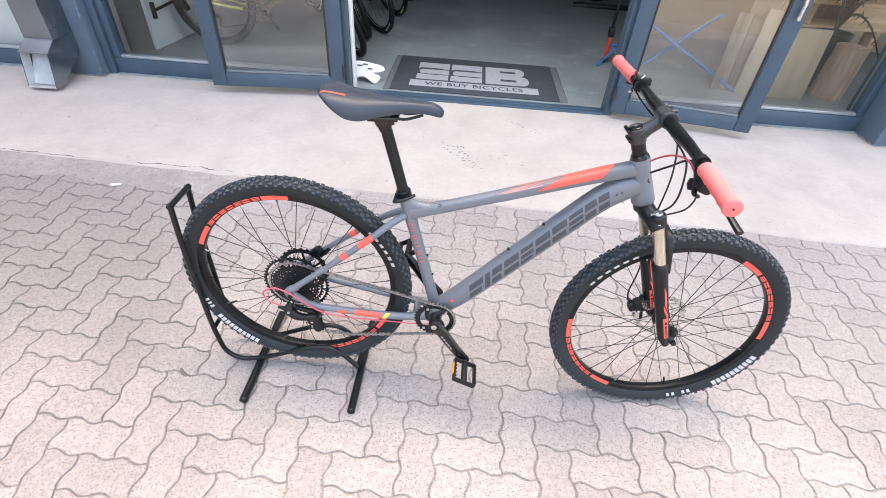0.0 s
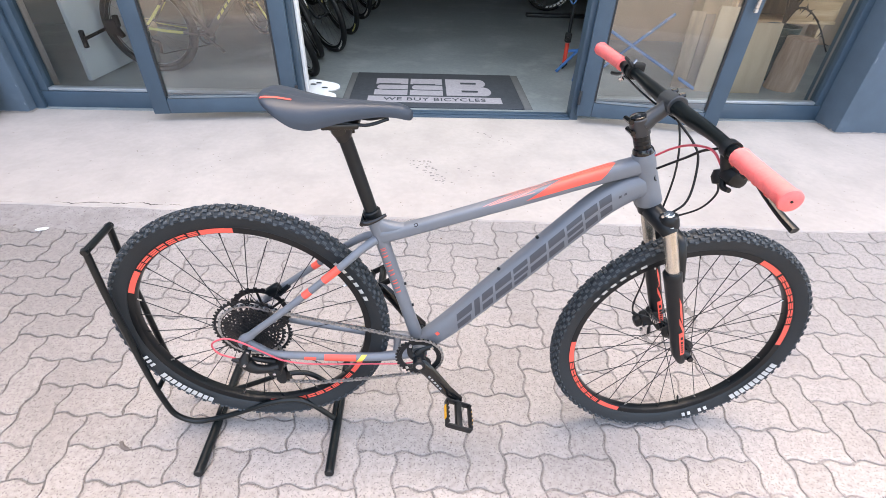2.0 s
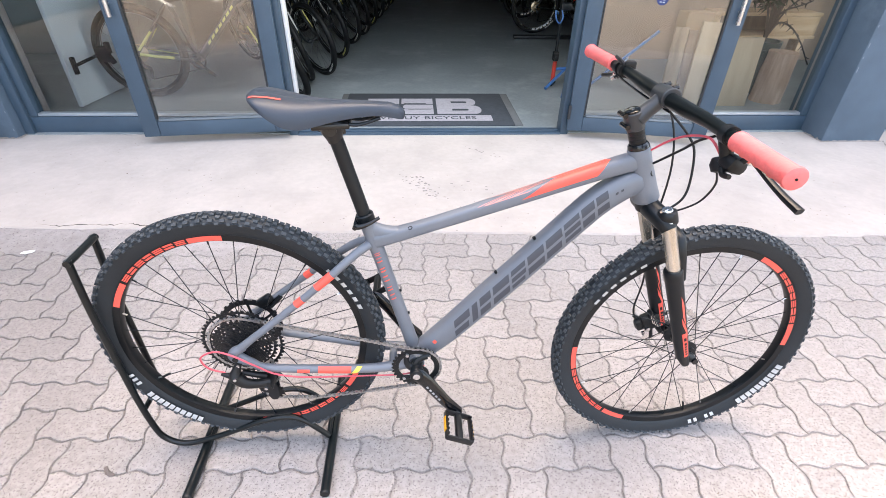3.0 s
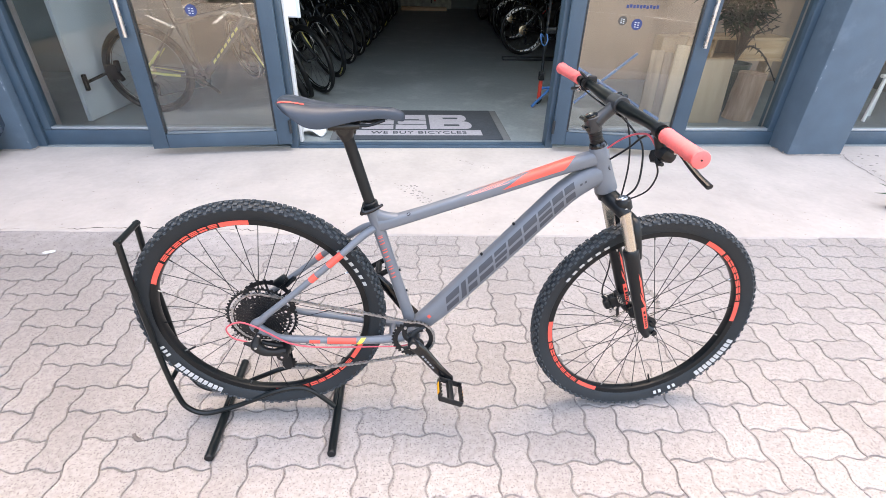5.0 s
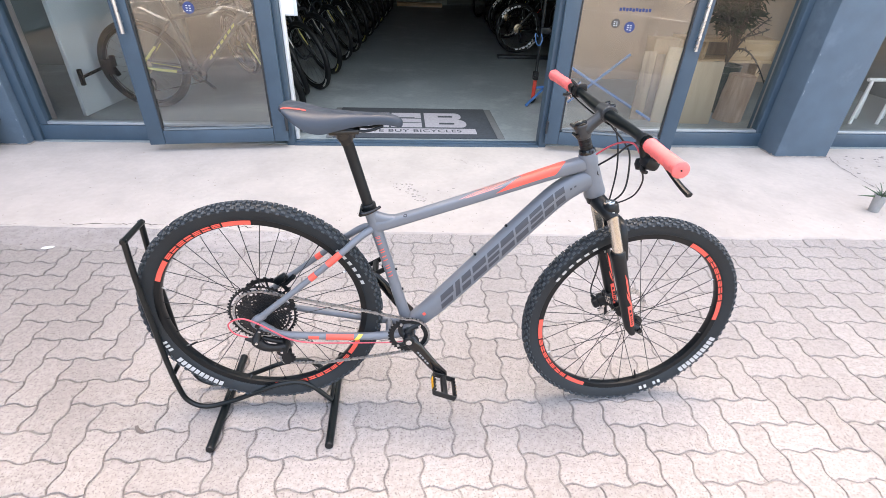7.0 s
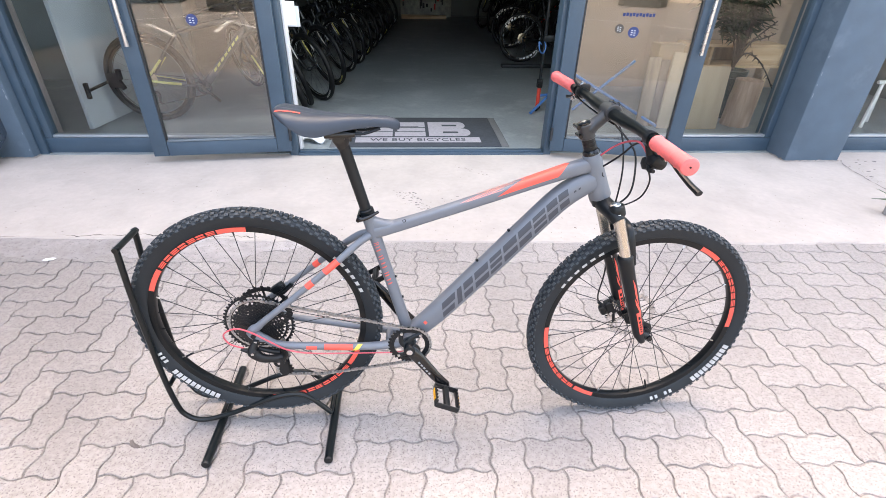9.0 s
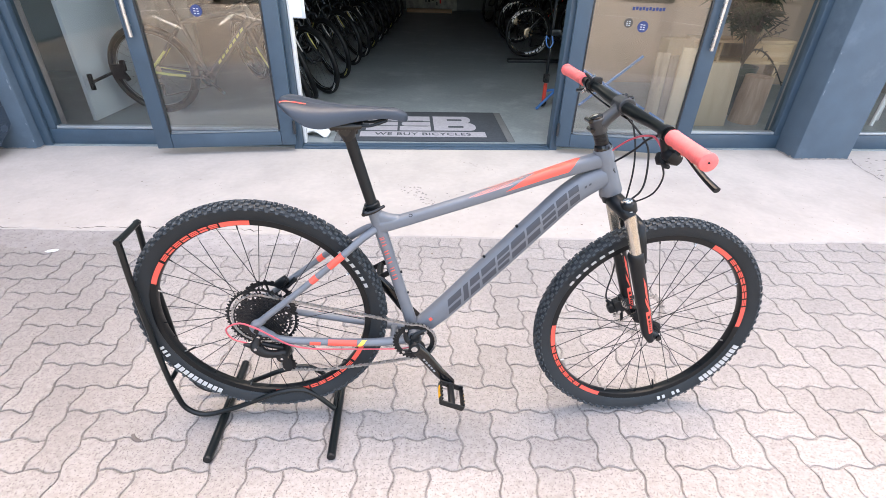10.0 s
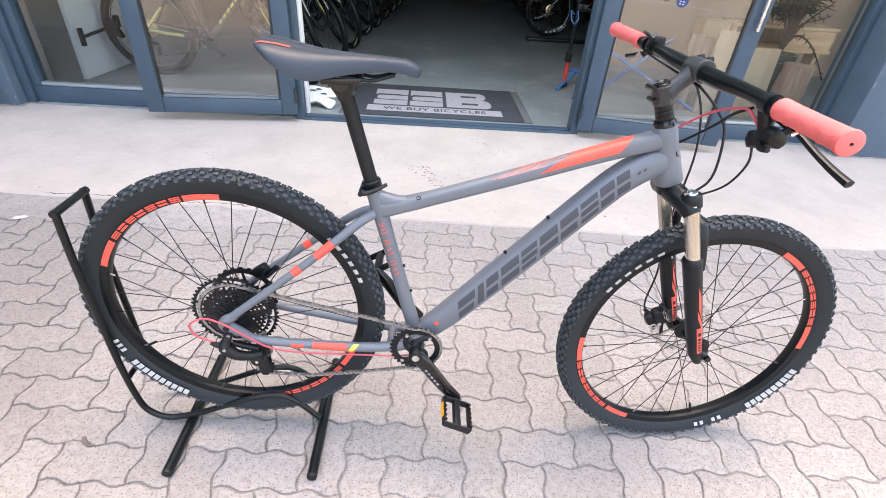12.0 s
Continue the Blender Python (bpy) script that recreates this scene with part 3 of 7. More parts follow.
# broken line where the cement strip has cracked away from the pavers
SPALL = surf("bare_aggregate", (0.20, 0.18, 0.17), 0.9, var=0.4, scale=70, space="World")
CRACK = surf("dark_crack_dirt", (0.055, 0.045, 0.040), 0.95, var=0.3, scale=40)
for cx0, cx1, off, seed in ((-2.75, -2.05, 0.012, 2), (-1.85, -1.18, 0.03, 7), (-1.12, -0.75, 0.02, 9)):
    b = bmesh.new()
    prev = None
    n = int((cx1 - cx0) / 0.012)
    for i in range(n + 1):
        x = cx0 + (cx1 - cx0) * i / n
        y = 2.385 - 0.040 * x + 0.03 + off + 0.022 * noise.noise(Vector((x * 6, seed, 1))) + 0.014 * noise.noise(Vector((x * 37, seed, 4)))
        w_ = 0.0042 * max(0.12, 0.55 + 0.9 * noise.noise(Vector((x * 13, seed, 9)))) * min(1, 8 * min(i, n - i) / n + 0.1)
        row = (b.verts.new((x, y - w_, 0.0088)), b.verts.new((x, y + w_, 0.0088)))
        if prev:
            b.faces.new((prev[0], row[0], row[1], prev[1]))
        prev = row
    part("crack", b, CRACK, apron, "dark broken crack line", smooth=False)

# rough seam running out from the east pillar, with crumbs along it
b = bmesh.new()
prev = None
for i in range(73):
    y = 3.60 - 1.05 * i / 72
    x = 3.675 - 0.13 * (1 - math.exp(-(3.60 - y) * 4)) + 0.012 * noise.noise(Vector((y * 9, 3, 1))) + 0.008 * noise.noise(Vector((y * 41, 3, 6)))
    w_ = 0.012 * max(0.08, 0.35 + 0.9 * noise.noise(Vector((y * 17, 5, 9)))) * (1.4 - i / 72)
    row = (b.verts.new((x - w_, y, 0.0088)), b.verts.new((x + w_, y, 0.0088)))
    if prev:
        b.faces.new((prev[0], row[0], row[1], prev[1]))
    prev = row
part("crack", b, SPALL, apron, "rough grey seam line", smooth=False)
rnd = random.Random(12)
for k in range(16):
    cx, cy, r = 3.70 + rnd.uniform(-0.06, 0.75), 3.52 + rnd.uniform(-0.28, 0.10), rnd.uniform(0.006, 0.020)
    b = bmesh.new()
    b.faces.new([b.verts.new((cx + 1.5 * r * rnd.uniform(0.5, 1) * math.cos(q), cy + r * rnd.uniform(0.4, 1) * math.sin(q), 0.0089)) for q in (2 * math.pi * j / 8 for j in range(8))])
    part("spalled_mark", b, SPALL, apron, "small grey spalled mark", smooth=False)


def ragged_foot(x0, x1, y, side_x, side_y1, seed):
    """An uneven cement fillet along the foot of a pillar's front and one side."""
    b = bmesh.new()
    line = [((x0 + (x1 - x0) * i / 40, y), (0, -1)) for i in range(41)]
    if side_x == x0:
        line = [((x0, side_y1 + (y - side_y1) * i / 24), (-1, 0)) for i in range(24)] + [((x0, y), (-0.7, -0.7))] + line[1:]
    else:
        line = line[:-1] + [((x1, y), (0.7, -0.7))] + [((x1, y + (side_y1 - y) * i / 24), (1, 0)) for i in range(1, 25)]
    prev = None
    for k, ((px, py), (nx, ny)) in enumerate(line):
        h = 0.004 + 0.010 * noise.noise(Vector((k * 0.31, seed, 0))) + 0.006 * noise.noise(Vector((k * 1.3, seed, 4)))
        w_ = 0.012 + 0.010 * noise.noise(Vector((k * 0.43, seed, 8)))
        row = [b.verts.new((px + nx * d, py + ny * d, z)) for d, z in ((-0.004, 0.009 + h), (0.003, 0.009 + h), (0.35 * w_ + 0.003, 0.009 + 0.4 * h), (w_ + 0.004, 0.0085))]
        if prev:
            for q in range(3):
                b.faces.new((prev[q], row[q], row[q + 1], prev[q + 1]))
        prev = row
    return b


FILLET = speckled("cement_fillet", (0.23, 0.205, 0.185), (0.10, 0.09, 0.08), (0.33, 0.29, 0.26), fleck=90, cut=0.60, coarse=30.0, grain=0.4)
struct("trim_pillar_foot_1", ragged_foot(-3.14, -2.735, 3.735, -2.735, 3.80, 3), FILLET, "uneven cement fillet at the pillar's foot", "trim")
struct("trim_pillar_foot_2", ragged_foot(3.185, 3.655, 3.60, 3.185, 3.78, 6), FILLET, "uneven cement fillet at the pillar's foot", "trim")

# ---------------------------------------------------------------- the bicycle
BIKE_AT = Matrix.Translation((-0.365, 1.234, 0.421)) @ pose(0, 0, 0, 0, 0, -0.5) @ pose(0, 0, 0, -2.7, 0, 0)
bike = thing("mountain_bicycle", "grey hardtail mountain bike with coral grips, held in a stand", "bicycle", at=BIKE_AT)
REAR, FRONT = Vector((0, 0, 0)), Vector((1.19, 0, -0.053))
HEAD_T, HEAD_B = Vector((0.938, 0, 0.517)), Vector((0.983, 0, 0.394))
STEER = Matrix.Translation(HEAD_T) @ Matrix.Rotation(radians(2.4), 4, (HEAD_T - HEAD_B).normalized()) @ Matrix.Translation(-HEAD_T)


# the steerer leans a little towards the drive side above the head tube
COCK = Matrix.Translation(HEAD_T) @ Matrix(((1, 0, -0.07, 0), (0, 1, -0.08, 0), (0, 0, 1, 0), (0, 0, 0, 1))) @ Matrix.Translation(-HEAD_T) @ STEER
CLAMP = Vector((0.970, -0.006, 0.6305))
BAR_TURN = COCK @ Matrix.Translation(CLAMP) @ Matrix.Rotation(radians(3.2), 4, "X") @ Matrix.Translation(-CLAMP)


def on_bar(bm):
    bmesh.ops.transform(bm, matrix=BAR_TURN, verts=bm.verts)
    return bm


def cocked(bm):
    bmesh.ops.transform(bm, matrix=COCK, verts=bm.verts)
    return bm


def steered(bm):
    bmesh.ops.transform(bm, matrix=STEER, verts=bm.verts)
    return bm


def wheel(name, at, m, decals, words, flange_y, rotor_y, label, rotor=None):
    """A spoked wheel in the bike's space; m turns it with the steering."""
    put = m @ Matrix.Translation(at)

    def moved(b):
        bmesh.ops.transform(b, matrix=put, verts=b.verts)
        return b

    w = part(name, moved(lathe(bmesh.new(), [(0.0185, -0.05), (0.0185, -flange_y - 0.006), (0.029, -flange_y - 0.004), (0.029, -flange_y), (0.015, -flange_y + 0.008),
                                             (0.015, flange_y - 0.008), (0.029, flange_y), (0.029, flange_y + 0.004), (0.0185, flange_y + 0.006), (0.0185, 0.05)], 28)), BLACK, bike, label)
    sec = [(0.316 + 0.0, -0.0125), (0.322, -0.0185)]
    for a in np.linspace(-58, 58, 17).tolist():
        sec.append((0.3375 + 0.0255 * math.cos(radians(a)), 0.0275 * math.sin(radians(a))))
    sec += [(0.322, 0.0185), (0.316, 0.0125)]
    part("tyre", moved(lathe(bmesh.new(), sec, 112, caps=False)), TYRE, w, "black rubber tyre casing")
    b = bmesh.new()
    n = 84
    rnd = random.Random(5)
    for i in range(n):
        a = 2 * math.pi * i / n
        for lat, lon, sx, sy, sz, odd in ((0.0, 0.5, 0.011, 0.009, 0.0046, 1), (-9, 0.0, 0.0085, 0.0075, 0.0046, 0), (9, 0.0, 0.0085, 0.0075, 0.0046, 0),
                                          (-27, 0.5, 0.0105, 0.0068, 0.0046, 0), (27, 0.5, 0.0105, 0.0068, 0.0046, 0),
                                          (-46, 0.05, 0.0105, 0.007, 0.0066, 0), (46, 0.05, 0.0105, 0.007, 0.0066, 0), (-60, 0.55, 0.008, 0.0055, 0.0036, 2), (60, 0.55, 0.008, 0.0055, 0.0036, 2)):
            if odd == 1 and i % 2:
                continue
            q = Matrix.Rotation(-(a + lon * 2 * math.pi / n), 4, "Y") @ Matrix.Translation((0.3375, 0, 0)) @ Matrix.Rotation(radians(lat), 4, "Z") \
                @ Matrix.Translation((0.0262 + sz / 2 - 0.001, 0, 0)) @ Matrix.Diagonal((sz, sy, sx, 1))
            v = bmesh.ops.create_cube(b, size=1, matrix=q)["verts"]
    part("tread", moved(b), TREAD, w, "worn square rubber knobs", smooth=False)
    part("rim", moved(lathe(bmesh.new(), [(0.2985, -0.0075), (0.3005, -0.0120), (0.3165, -0.0140), (0.3185, -0.0125), (0.3185, 0.0125), (0.3165, 0.0140), (0.3005, 0.0120), (0.2985, 0.0075)], 112, closed=True)), RIM, w, "black alloy rim")
    rim_y = lambda r: 0.0120 + (r - 0.3005) / 0.016 * 0.002 + 0.0004
    for a0, a1 in decals:
        for sgn in (-1, 1):
            b = bmesh.new()
            span, lo, hi = a1 - a0, 0.3015, 0.3155
            cut = [(0.0, 0.21, lo, hi, 0.0)]
            x = 0.222
            for k in range(7):
                b0, b1 = lo + 0.0012, hi - 0.0008
                cut += [(x, x + 0.066, b0, b0 + 0.0048, 0.5), (x, x + 0.066, b1 - 0.0048, b1, 0.5)] if k % 2 else [(x, x + 0.066, b0, b0 + 0.0030, 0.3), (x, x + 0.066, b0 + 0.0044, b0 + 0.0078, 0.3), (x, x + 0.066, b1 - 0.0030, b1, 0.3)]
                x += 0.0795
            cut += [(0.79, 1.0, lo, hi, 0.0)]
            for s0, s1, r0, r1, sk in cut:
                arc_foil(b, r0, r1, a0 + span * s0, a0 + span * s1, sgn * rim_y(r0), sgn * rim_y(r1), put, skew=sk * sgn * -1)
            part("rim_decal", b, CORAL, w, "coral bar-and-letter shaped rim decal", smooth=False)
    sidew = lambda r: 0.0275 * math.sin(math.acos(max(-1, min(1, (r - 0.3375) / 0.0255)))) + 0.0006
    for a0, a1, r0, r1, count in words:
        for sgn in (-1, 1):
            b = bmesh.new()
            step = (a1 - a0) / count
            for k in range(count):
                r_mid, wd = (r0 + r1) / 2, 0.76 if count > 7 else 0.56
                cells = [(r0, r_mid, 0, wd), (r_mid, r1, 0, wd)]
                for p0, p1, f0, f1 in cells:
                    arc_foil(b, p0, p1, a0 + (k + f0) * step, a0 + (k + f1) * step, sgn * sidew(p0), sgn * sidew(p1), put, steps=2)
            part("tyre_print", b, PALELET, w, "pale bar print on the tyre wall", smooth=False)
    for k in range(32):
        sgn = 1 if k % 2 else -1
        a = 2 * math.pi * (k + 0.5) / 32
        lead = radians(68 if (k // 2) % 2 else -68)
        p = Vector((0.026 * math.cos(a + lead), sgn * flange_y, 0.026 * math.sin(a + lead)))
        q = Vector((0.299 * math.cos(a), sgn * 0.002, 0.299 * math.sin(a)))
        s = part("spoke", tube(bmesh.new(), [put @ p, put @ q], 0.00115, 5, ref=(0.3, 1, 0.2)), BLACK, w)
        d = (q - p).normalized()
        part("nipple", tube(bmesh.new(), [put @ (q - d * 0.012), put @ q], 0.0022, 6, ref=(0.3, 1, 0.2)), STEEL if k % 4 else BLACK, s) if k % 2 == 0 else None
    if rotor_y:
        b = bmesh.new()
        rotor = rotor or CHROME
        lathe(b, [(0.080, rotor_y - 0.001), (0.080, rotor_y + 0.001), (0.066, rotor_y + 0.001), (0.066, rotor_y - 0.001)], 60, closed=True)
        for k in range(24):
            # scalloped outer edge
            box(b, (0.081 * math.cos(2 * math.pi * k / 24), rotor_y, 0.081 * math.sin(2 * math.pi * k / 24)), (0.006, 0.0018, 0.010), rot=Matrix.Rotation(-2 * math.pi * k / 24, 4, "Y"))
        for k in range(6):
            a = 2 * math.pi * k / 6
            part("rotor_arm", moved(tube(bmesh.new(), [(0.02 * math.cos(a), rotor_y, 0.02 * math.sin(a)), (0.067 * math.cos(a + 0.5), rotor_y, 0.067 * math.sin(a + 0.5))], 0.0040, 6, ref=(0, 1, 0), flat=0.35)), rotor, w)
        part("brake_rotor", moved(b), rotor, w, "thin scalloped disc brake rotor", smooth=False)
    va = radians(-72 if rotor_y and at.x > 0.5 else -151)
    e = Vector((math.cos(va), 0, math.sin(va)))
    part("valve", tube(bmesh.new(), [put @ (e * 0.262), put @ (e * 0.268), put @ (e * 0.300)], [0.002, 0.0034, 0.0034], 8, ref=(0, 1, 0)), BLACK, w)
    return w


wheel("rear_wheel", REAR, Matrix(), ((88, 158), (-91, -20)), ((-149, -120, 0.327, 0.345, 10), (19, 45, 0.3245, 0.3355, 6), (-162, -154, 0.325, 0.338, 3)), 0.034, 0.052, "black rear wheel hub with spokes", COG)
wheel("front_wheel", FRONT, STEER, ((-4, 64), (178, 249)), ((-45, -15, 0.324, 0.342, 10), (122, 152, 0.3245, 0.3350, 6), (-72, -66, 0.324, 0.336, 2), (-63, -57, 0.324, 0.336, 2)), 0.033, 0.048, "black front wheel hub with spokes")

BB = Vector((0.449, 0, -0.074))
SEAT_T = Vector((0.338, 0, 0.352))
# frame: one welded part with its tubes as pieces
fr = part("frame", tube(bmesh.new(), [BB + Vector((0, -0.037, 0)), BB + Vector((0, 0.037, 0))], 0.0215, 20, ref=(1, 0, 0)), FRAME, bike, "matt grey welded aluminium frame")
st_pts = [BB.lerp(SEAT_T, f) for f in (0.03, 0.25, 0.5, 0.75, 0.9, 1.0)]
part("seat_tube", tube(bmesh.new(), st_pts, [0.019, 0.0172, 0.0168, 0.0172, 0.0185, 0.0178], 18), FRAME, fr)
tt_pts = glide([(0.358, 0, 0.294), (0.40, 0, 0.304), (0.50, 0, 0.336), (0.664, 0, 0.392), (0.82, 0, 0.448), (0.90, 0, 0.475), (0.938, 0, 0.486)], 6)
tt_r = [0.0195, 0.0170, 0.0155, 0.0160, 0.0178, 0.0195, 0.0200]
TT_FORM = 3.4
part("top_tube", tube(bmesh.new(), tt_pts, tt_r, 32, flat=1.0, form=TT_FORM), FRAME, fr)
# hydroformed web that fills the corner between seat tube and top tube
bm = bmesh.new()
rings = []
for f in np.linspace(0, 1, 9).tolist():
    x = 0.347 + 0.075 * f
    top_z = 0.345 * (1 - f) ** 2.4 + 0.3215 * (1 - (1 - f) ** 2.4) + 0.004 * f
    low_z = 0.285 + 0.020 * f
    hw = 0.0165 - 0.003 * f
    rings.append([bm.verts.new((x, hw * math.cos(a) * squared(a, 3), (top_z + low_z) / 2 + (top_z - low_z) / 2 * math.sin(a) * squared(a, 3))) for a in (2 * math.pi * k / 20 for k in range(20))])
for a, c in zip(rings, rings[1:]):
    for k in range(20):
        bm.faces.new((a[k], a[(k + 1) % 20], c[(k + 1) % 20], c[k]))
bm.faces.new(rings[0])
bm.faces.new(rings[-1])
part("gusset", bm, FRAME, fr)
# rubber grommet where the cable enters the top tube
bm = bmesh.new()
lathe(bm, [(0.0048, -0.0012), (0.0048, 0.0010), (0.0029, 0.0013), (0.0029, -0.0012)], 20, closed=True, m=Matrix.Translation((0.440, -0.0125, 0.3292)) @ Matrix.Rotation(radians(-18), 4, "Y") @ Matrix.Rotation(radians(-48), 4, "X") @ Matrix.Diagonal((1.2, 1, 0.9, 1)))
part("cable_port", bm, BLACKPLA, fr, "small black cable port")
dt_pts = glide([(0.462, 0, -0.060), (0.535, 0, 0.012), (0.63, 0, 0.118), (0.718, 0, 0.217), (0.80, 0, 0.311), (0.868, 0, 0.386), (0.920, 0, 0.426), (0.957, 0, 0.442)], 6)
dt_r = [0.028, 0.0315, 0.0328, 0.0328, 0.0328, 0.0325, 0.0315, 0.029]
DT_FORM = 2.7
part("down_tube", tube(bmesh.new(), dt_pts, dt_r, 32, flat=0.9, form=DT_FORM), FRAME, fr)
hd = (HEAD_B - HEAD_T).normalized()
bm = lathe(bmesh.new(), [(0.0085, -0.0016), (0.0085, 0.0016), (0.0055, 0.0016), (0.0055, -0.0016)], 20, closed=True, m=Matrix.Translation(HEAD_T.lerp(HEAD_B, 0.42) + Vector((0.0165, -0.0178, 0.0))) @ Matrix.Rotation(radians(45), 4, "Z") @ Matrix.Rotation(radians(-20), 4, "X"))
part("head_badge", bm, BLACK, fr, "black ring on the head tube")
part("head_tube", tube(bmesh.new(), [HEAD_T, HEAD_T + hd * 0.004, HEAD_T.lerp(HEAD_B, 0.3), HEAD_T.lerp(HEAD_B, 0.75), HEAD_B - hd * 0.004, HEAD_B], [0.0225, 0.0250, 0.0245, 0.0280, 0.0305, 0.0285], 28), FRAME, fr)
SS_R = [0.011, 0.0096, 0.0090, 0.0092, 0.0098, 0.0104, 0.0110]
for s in (-1, 1):
    cs = glide([(0.003, s * 0.072, 0.004), (0.03, s * 0.072, -0.020), (0.068, s * 0.069, -0.045), (0.20, s * 0.059, -0.064), (0.32, s * 0.047, -0.078), (0.40, s * 0.036, -0.080), (0.435, s * 0.030, -0.077)], 5)
    part("chainstay", tube(bmesh.new(), cs, [0.010, 0.0105, 0.0105, 0.0115, 0.0125, 0.014, 0.014], 14), FRAME, fr)
    ss = glide([(0.004, s * 0.073, 0.018), (0.045, s * 0.073, 0.054), (0.11, s * 0.068, 0.106), (0.19, s * 0.058, 0.171), (0.262, s * 0.046, 0.231), (0.312, s * 0.028, 0.270), (0.344, s * 0.010, 0.286)], 5)
    part("seatstay", tube(bmesh.new(), ss, SS_R, 14), FRAME, fr)
    bm = bmesh.new()
    tube(bm, glide([(0.022, s * 0.073, 0.030), (0.002, s * 0.073, 0.018), (-0.008, s * 0.073, 0.004), (0.006, s * 0.073, -0.012), (0.03, s * 0.072, -0.022)], 4), [0.010, 0.0135, 0.014, 0.0125, 0.009], 10)
    part("dropout", bm, FRAME, fr)
    part("axle_cap", tube(bmesh.new(), [(0, s * 0.072, 0), (0, s * 0.088, 0)], 0.0075, 12, ref=(1, 0, 0)), BLACK, fr)
    for f0, f1 in ((0.560, 0.652), (0.448, 0.486)):
        part("stay_decal", patch(bmesh.new(), ss, SS_R, f0, f1, -75, 115), CORAL, fr, "coral foil band on the seatstay")
    bm = bmesh.new()
    rr = [0.010, 0.0105, 0.0105, 0.0115, 0.0125, 0.014, 0.014]
    part("chainstay_decal", patch(bmesh.new(), cs, rr, 0.430, 0.465, -50 if s < 0 else 130, 35 if s < 0 else 230), CORAL, fr, "coral foil band on the chainstay")
    patch(bm, cs, rr, 0.49, 0.60, -60 if s < 0 else 120, 75 if s < 0 else 240)
    part("chainstay_decal", bm, CORAL, fr, "coral foil band on the chainstay")
    bm = patch(bmesh.new(), cs, rr, 0.607, 0.628, -60 if s < 0 else 120, 75 if s < 0 else 240, slant=0.03)
    part("yellow_decal", bm, YELLOW, fr, "thin yellow stripe")
part("stay_bridge", tube(bmesh.new(), [(0.385, -0.036, -0.08), (0.385, 0.036, -0.08)], 0.011, 10, ref=(1, 0, 0)), FRAME, fr)

# decals: slanted dark blocks on the down tube, coral fields on the top tube, thin bars on the seat tube
BLOCKS = [0.86, 0.30, 0.62, 0.92, 0.80, 0.90, 0.92, 0.94, 0.84, 0.88]
for sgn in (1, -1):
    A = (lambda a: a) if sgn > 0 else (lambda a: 180 - a)
    bm = bmesh.new()
    lo, hi, sl, u = -27, 40, 0.034, 0.172
    for k, wide in enumerate(BLOCKS):
        wd = 0.0645 * wide
        # a plain slanted block, slit once or twice along its length
        rows_ = [(0, 1)] if wide < 0.5 else [(0, 0.24), (0.36, 0.62), (0.74, 1)] if k % 3 == 1 else [(0, 0.40), (0.58, 1)]
        for x0_, x1_, h0, h1 in [(0, 1 if q or k % 2 else 0.92, *h) for q, h in enumerate(rows_)]:
            c0, c1 = lo + (hi - lo) * h0, lo + (hi - lo) * h1
            off = sl * ((h0 + h1) / 2 - 0.5)
            patch(bm, dt_pts, dt_r, u + wd * x0_ + off, u + wd * x1_ + off, A(c0), A(c1), slant=sl * (h1 - h0), flat=0.9, nu=2, na=4, form=DT_FORM)
        u += wd + 0.0085
    part("down_tube_decal", bm, DARKLET, fr, "large slanted dark grey blocks along the down tube")
    bm = bmesh.new()
    for u in (0.800, 0.832):
        patch(bm, dt_pts, dt_r, u, u + 0.016, A(6), A(15), slant=0.006, flat=0.9, nu=2, na=2, form=DT_FORM)
    part("small_print", bm, DARKLET, fr, "small dark marks on the down tube")
    bm = patch(bmesh.new(), tt_pts, tt_r, 0.570, 0.760, A(-6), A(88), slant=0.085, nu=10, na=10, form=TT_FORM)
    part("top_tube_decal", bm, CORAL, fr, "coral slanted field on the top tube")
    bm = bmesh.new()
    for k in range(7):
        u = 0.470 + 0.0135 * k
        patch(bm, tt_pts, tt_r, u, u + 0.0085 - 0.0005 * k, A(42 - 3 * (k % 3)), A(88), slant=0.075, form=TT_FORM, nu=1)
    patch(bm, tt_pts, tt_r, 0.452, 0.548, A(36), A(42), slant=0.010, form=TT_FORM)
    part("top_tube_decal", bm, CORAL_PALE, fr, "faded coral hatching beside the coral field")
    bm = bmesh.new()
    SR = [0.019, 0.0172, 0.0168, 0.0172, 0.0185, 0.0178]
    for k in range(6):
        u = 0.640 - k * 0.052
        patch(bm, st_pts, SR, u, u + 0.0060, A(-20), A(26), nu=1, slant=-0.006)
        patch(bm, st_pts, SR, u + 0.024 if k % 2 else u + 0.016, u + 0.0295 if k % 2 else u + 0.021, A(-20), A(26), nu=1, slant=-0.006)
    part("seat_tube_decal", bm, CORAL, fr, "thin coral bar print down the seat tube", smooth=False)
bm = patch(bmesh.new(), dt_pts, dt_r, 0.082, 0.097, 12, 30, flat=0.9, form=DT_FORM)
part("small_decal", bm, CORAL, fr, "small coral mark above the crank")
bm = bmesh.new()
for u in (0.36, 0.52):
    i = int(u * (len(dt_pts) - 1))
    tube(bm, [dt_pts[i] + Vector((-0.022, 0, 0.0225)), dt_pts[i] + Vector((-0.027, 0, 0.0285))], 0.004, 8)
for z in (0.5, 0.33):
    p = BB.lerp(SEAT_T, z)
    tube(bm, [p + Vector((0.015, 0, 0.004)), p + Vector((0.021, 0, 0.0055))], 0.004, 8)
tagged(part("bottle_bolts", bm, BLACK, fr, "small black bottle-cage bolts"), kind="stuff")

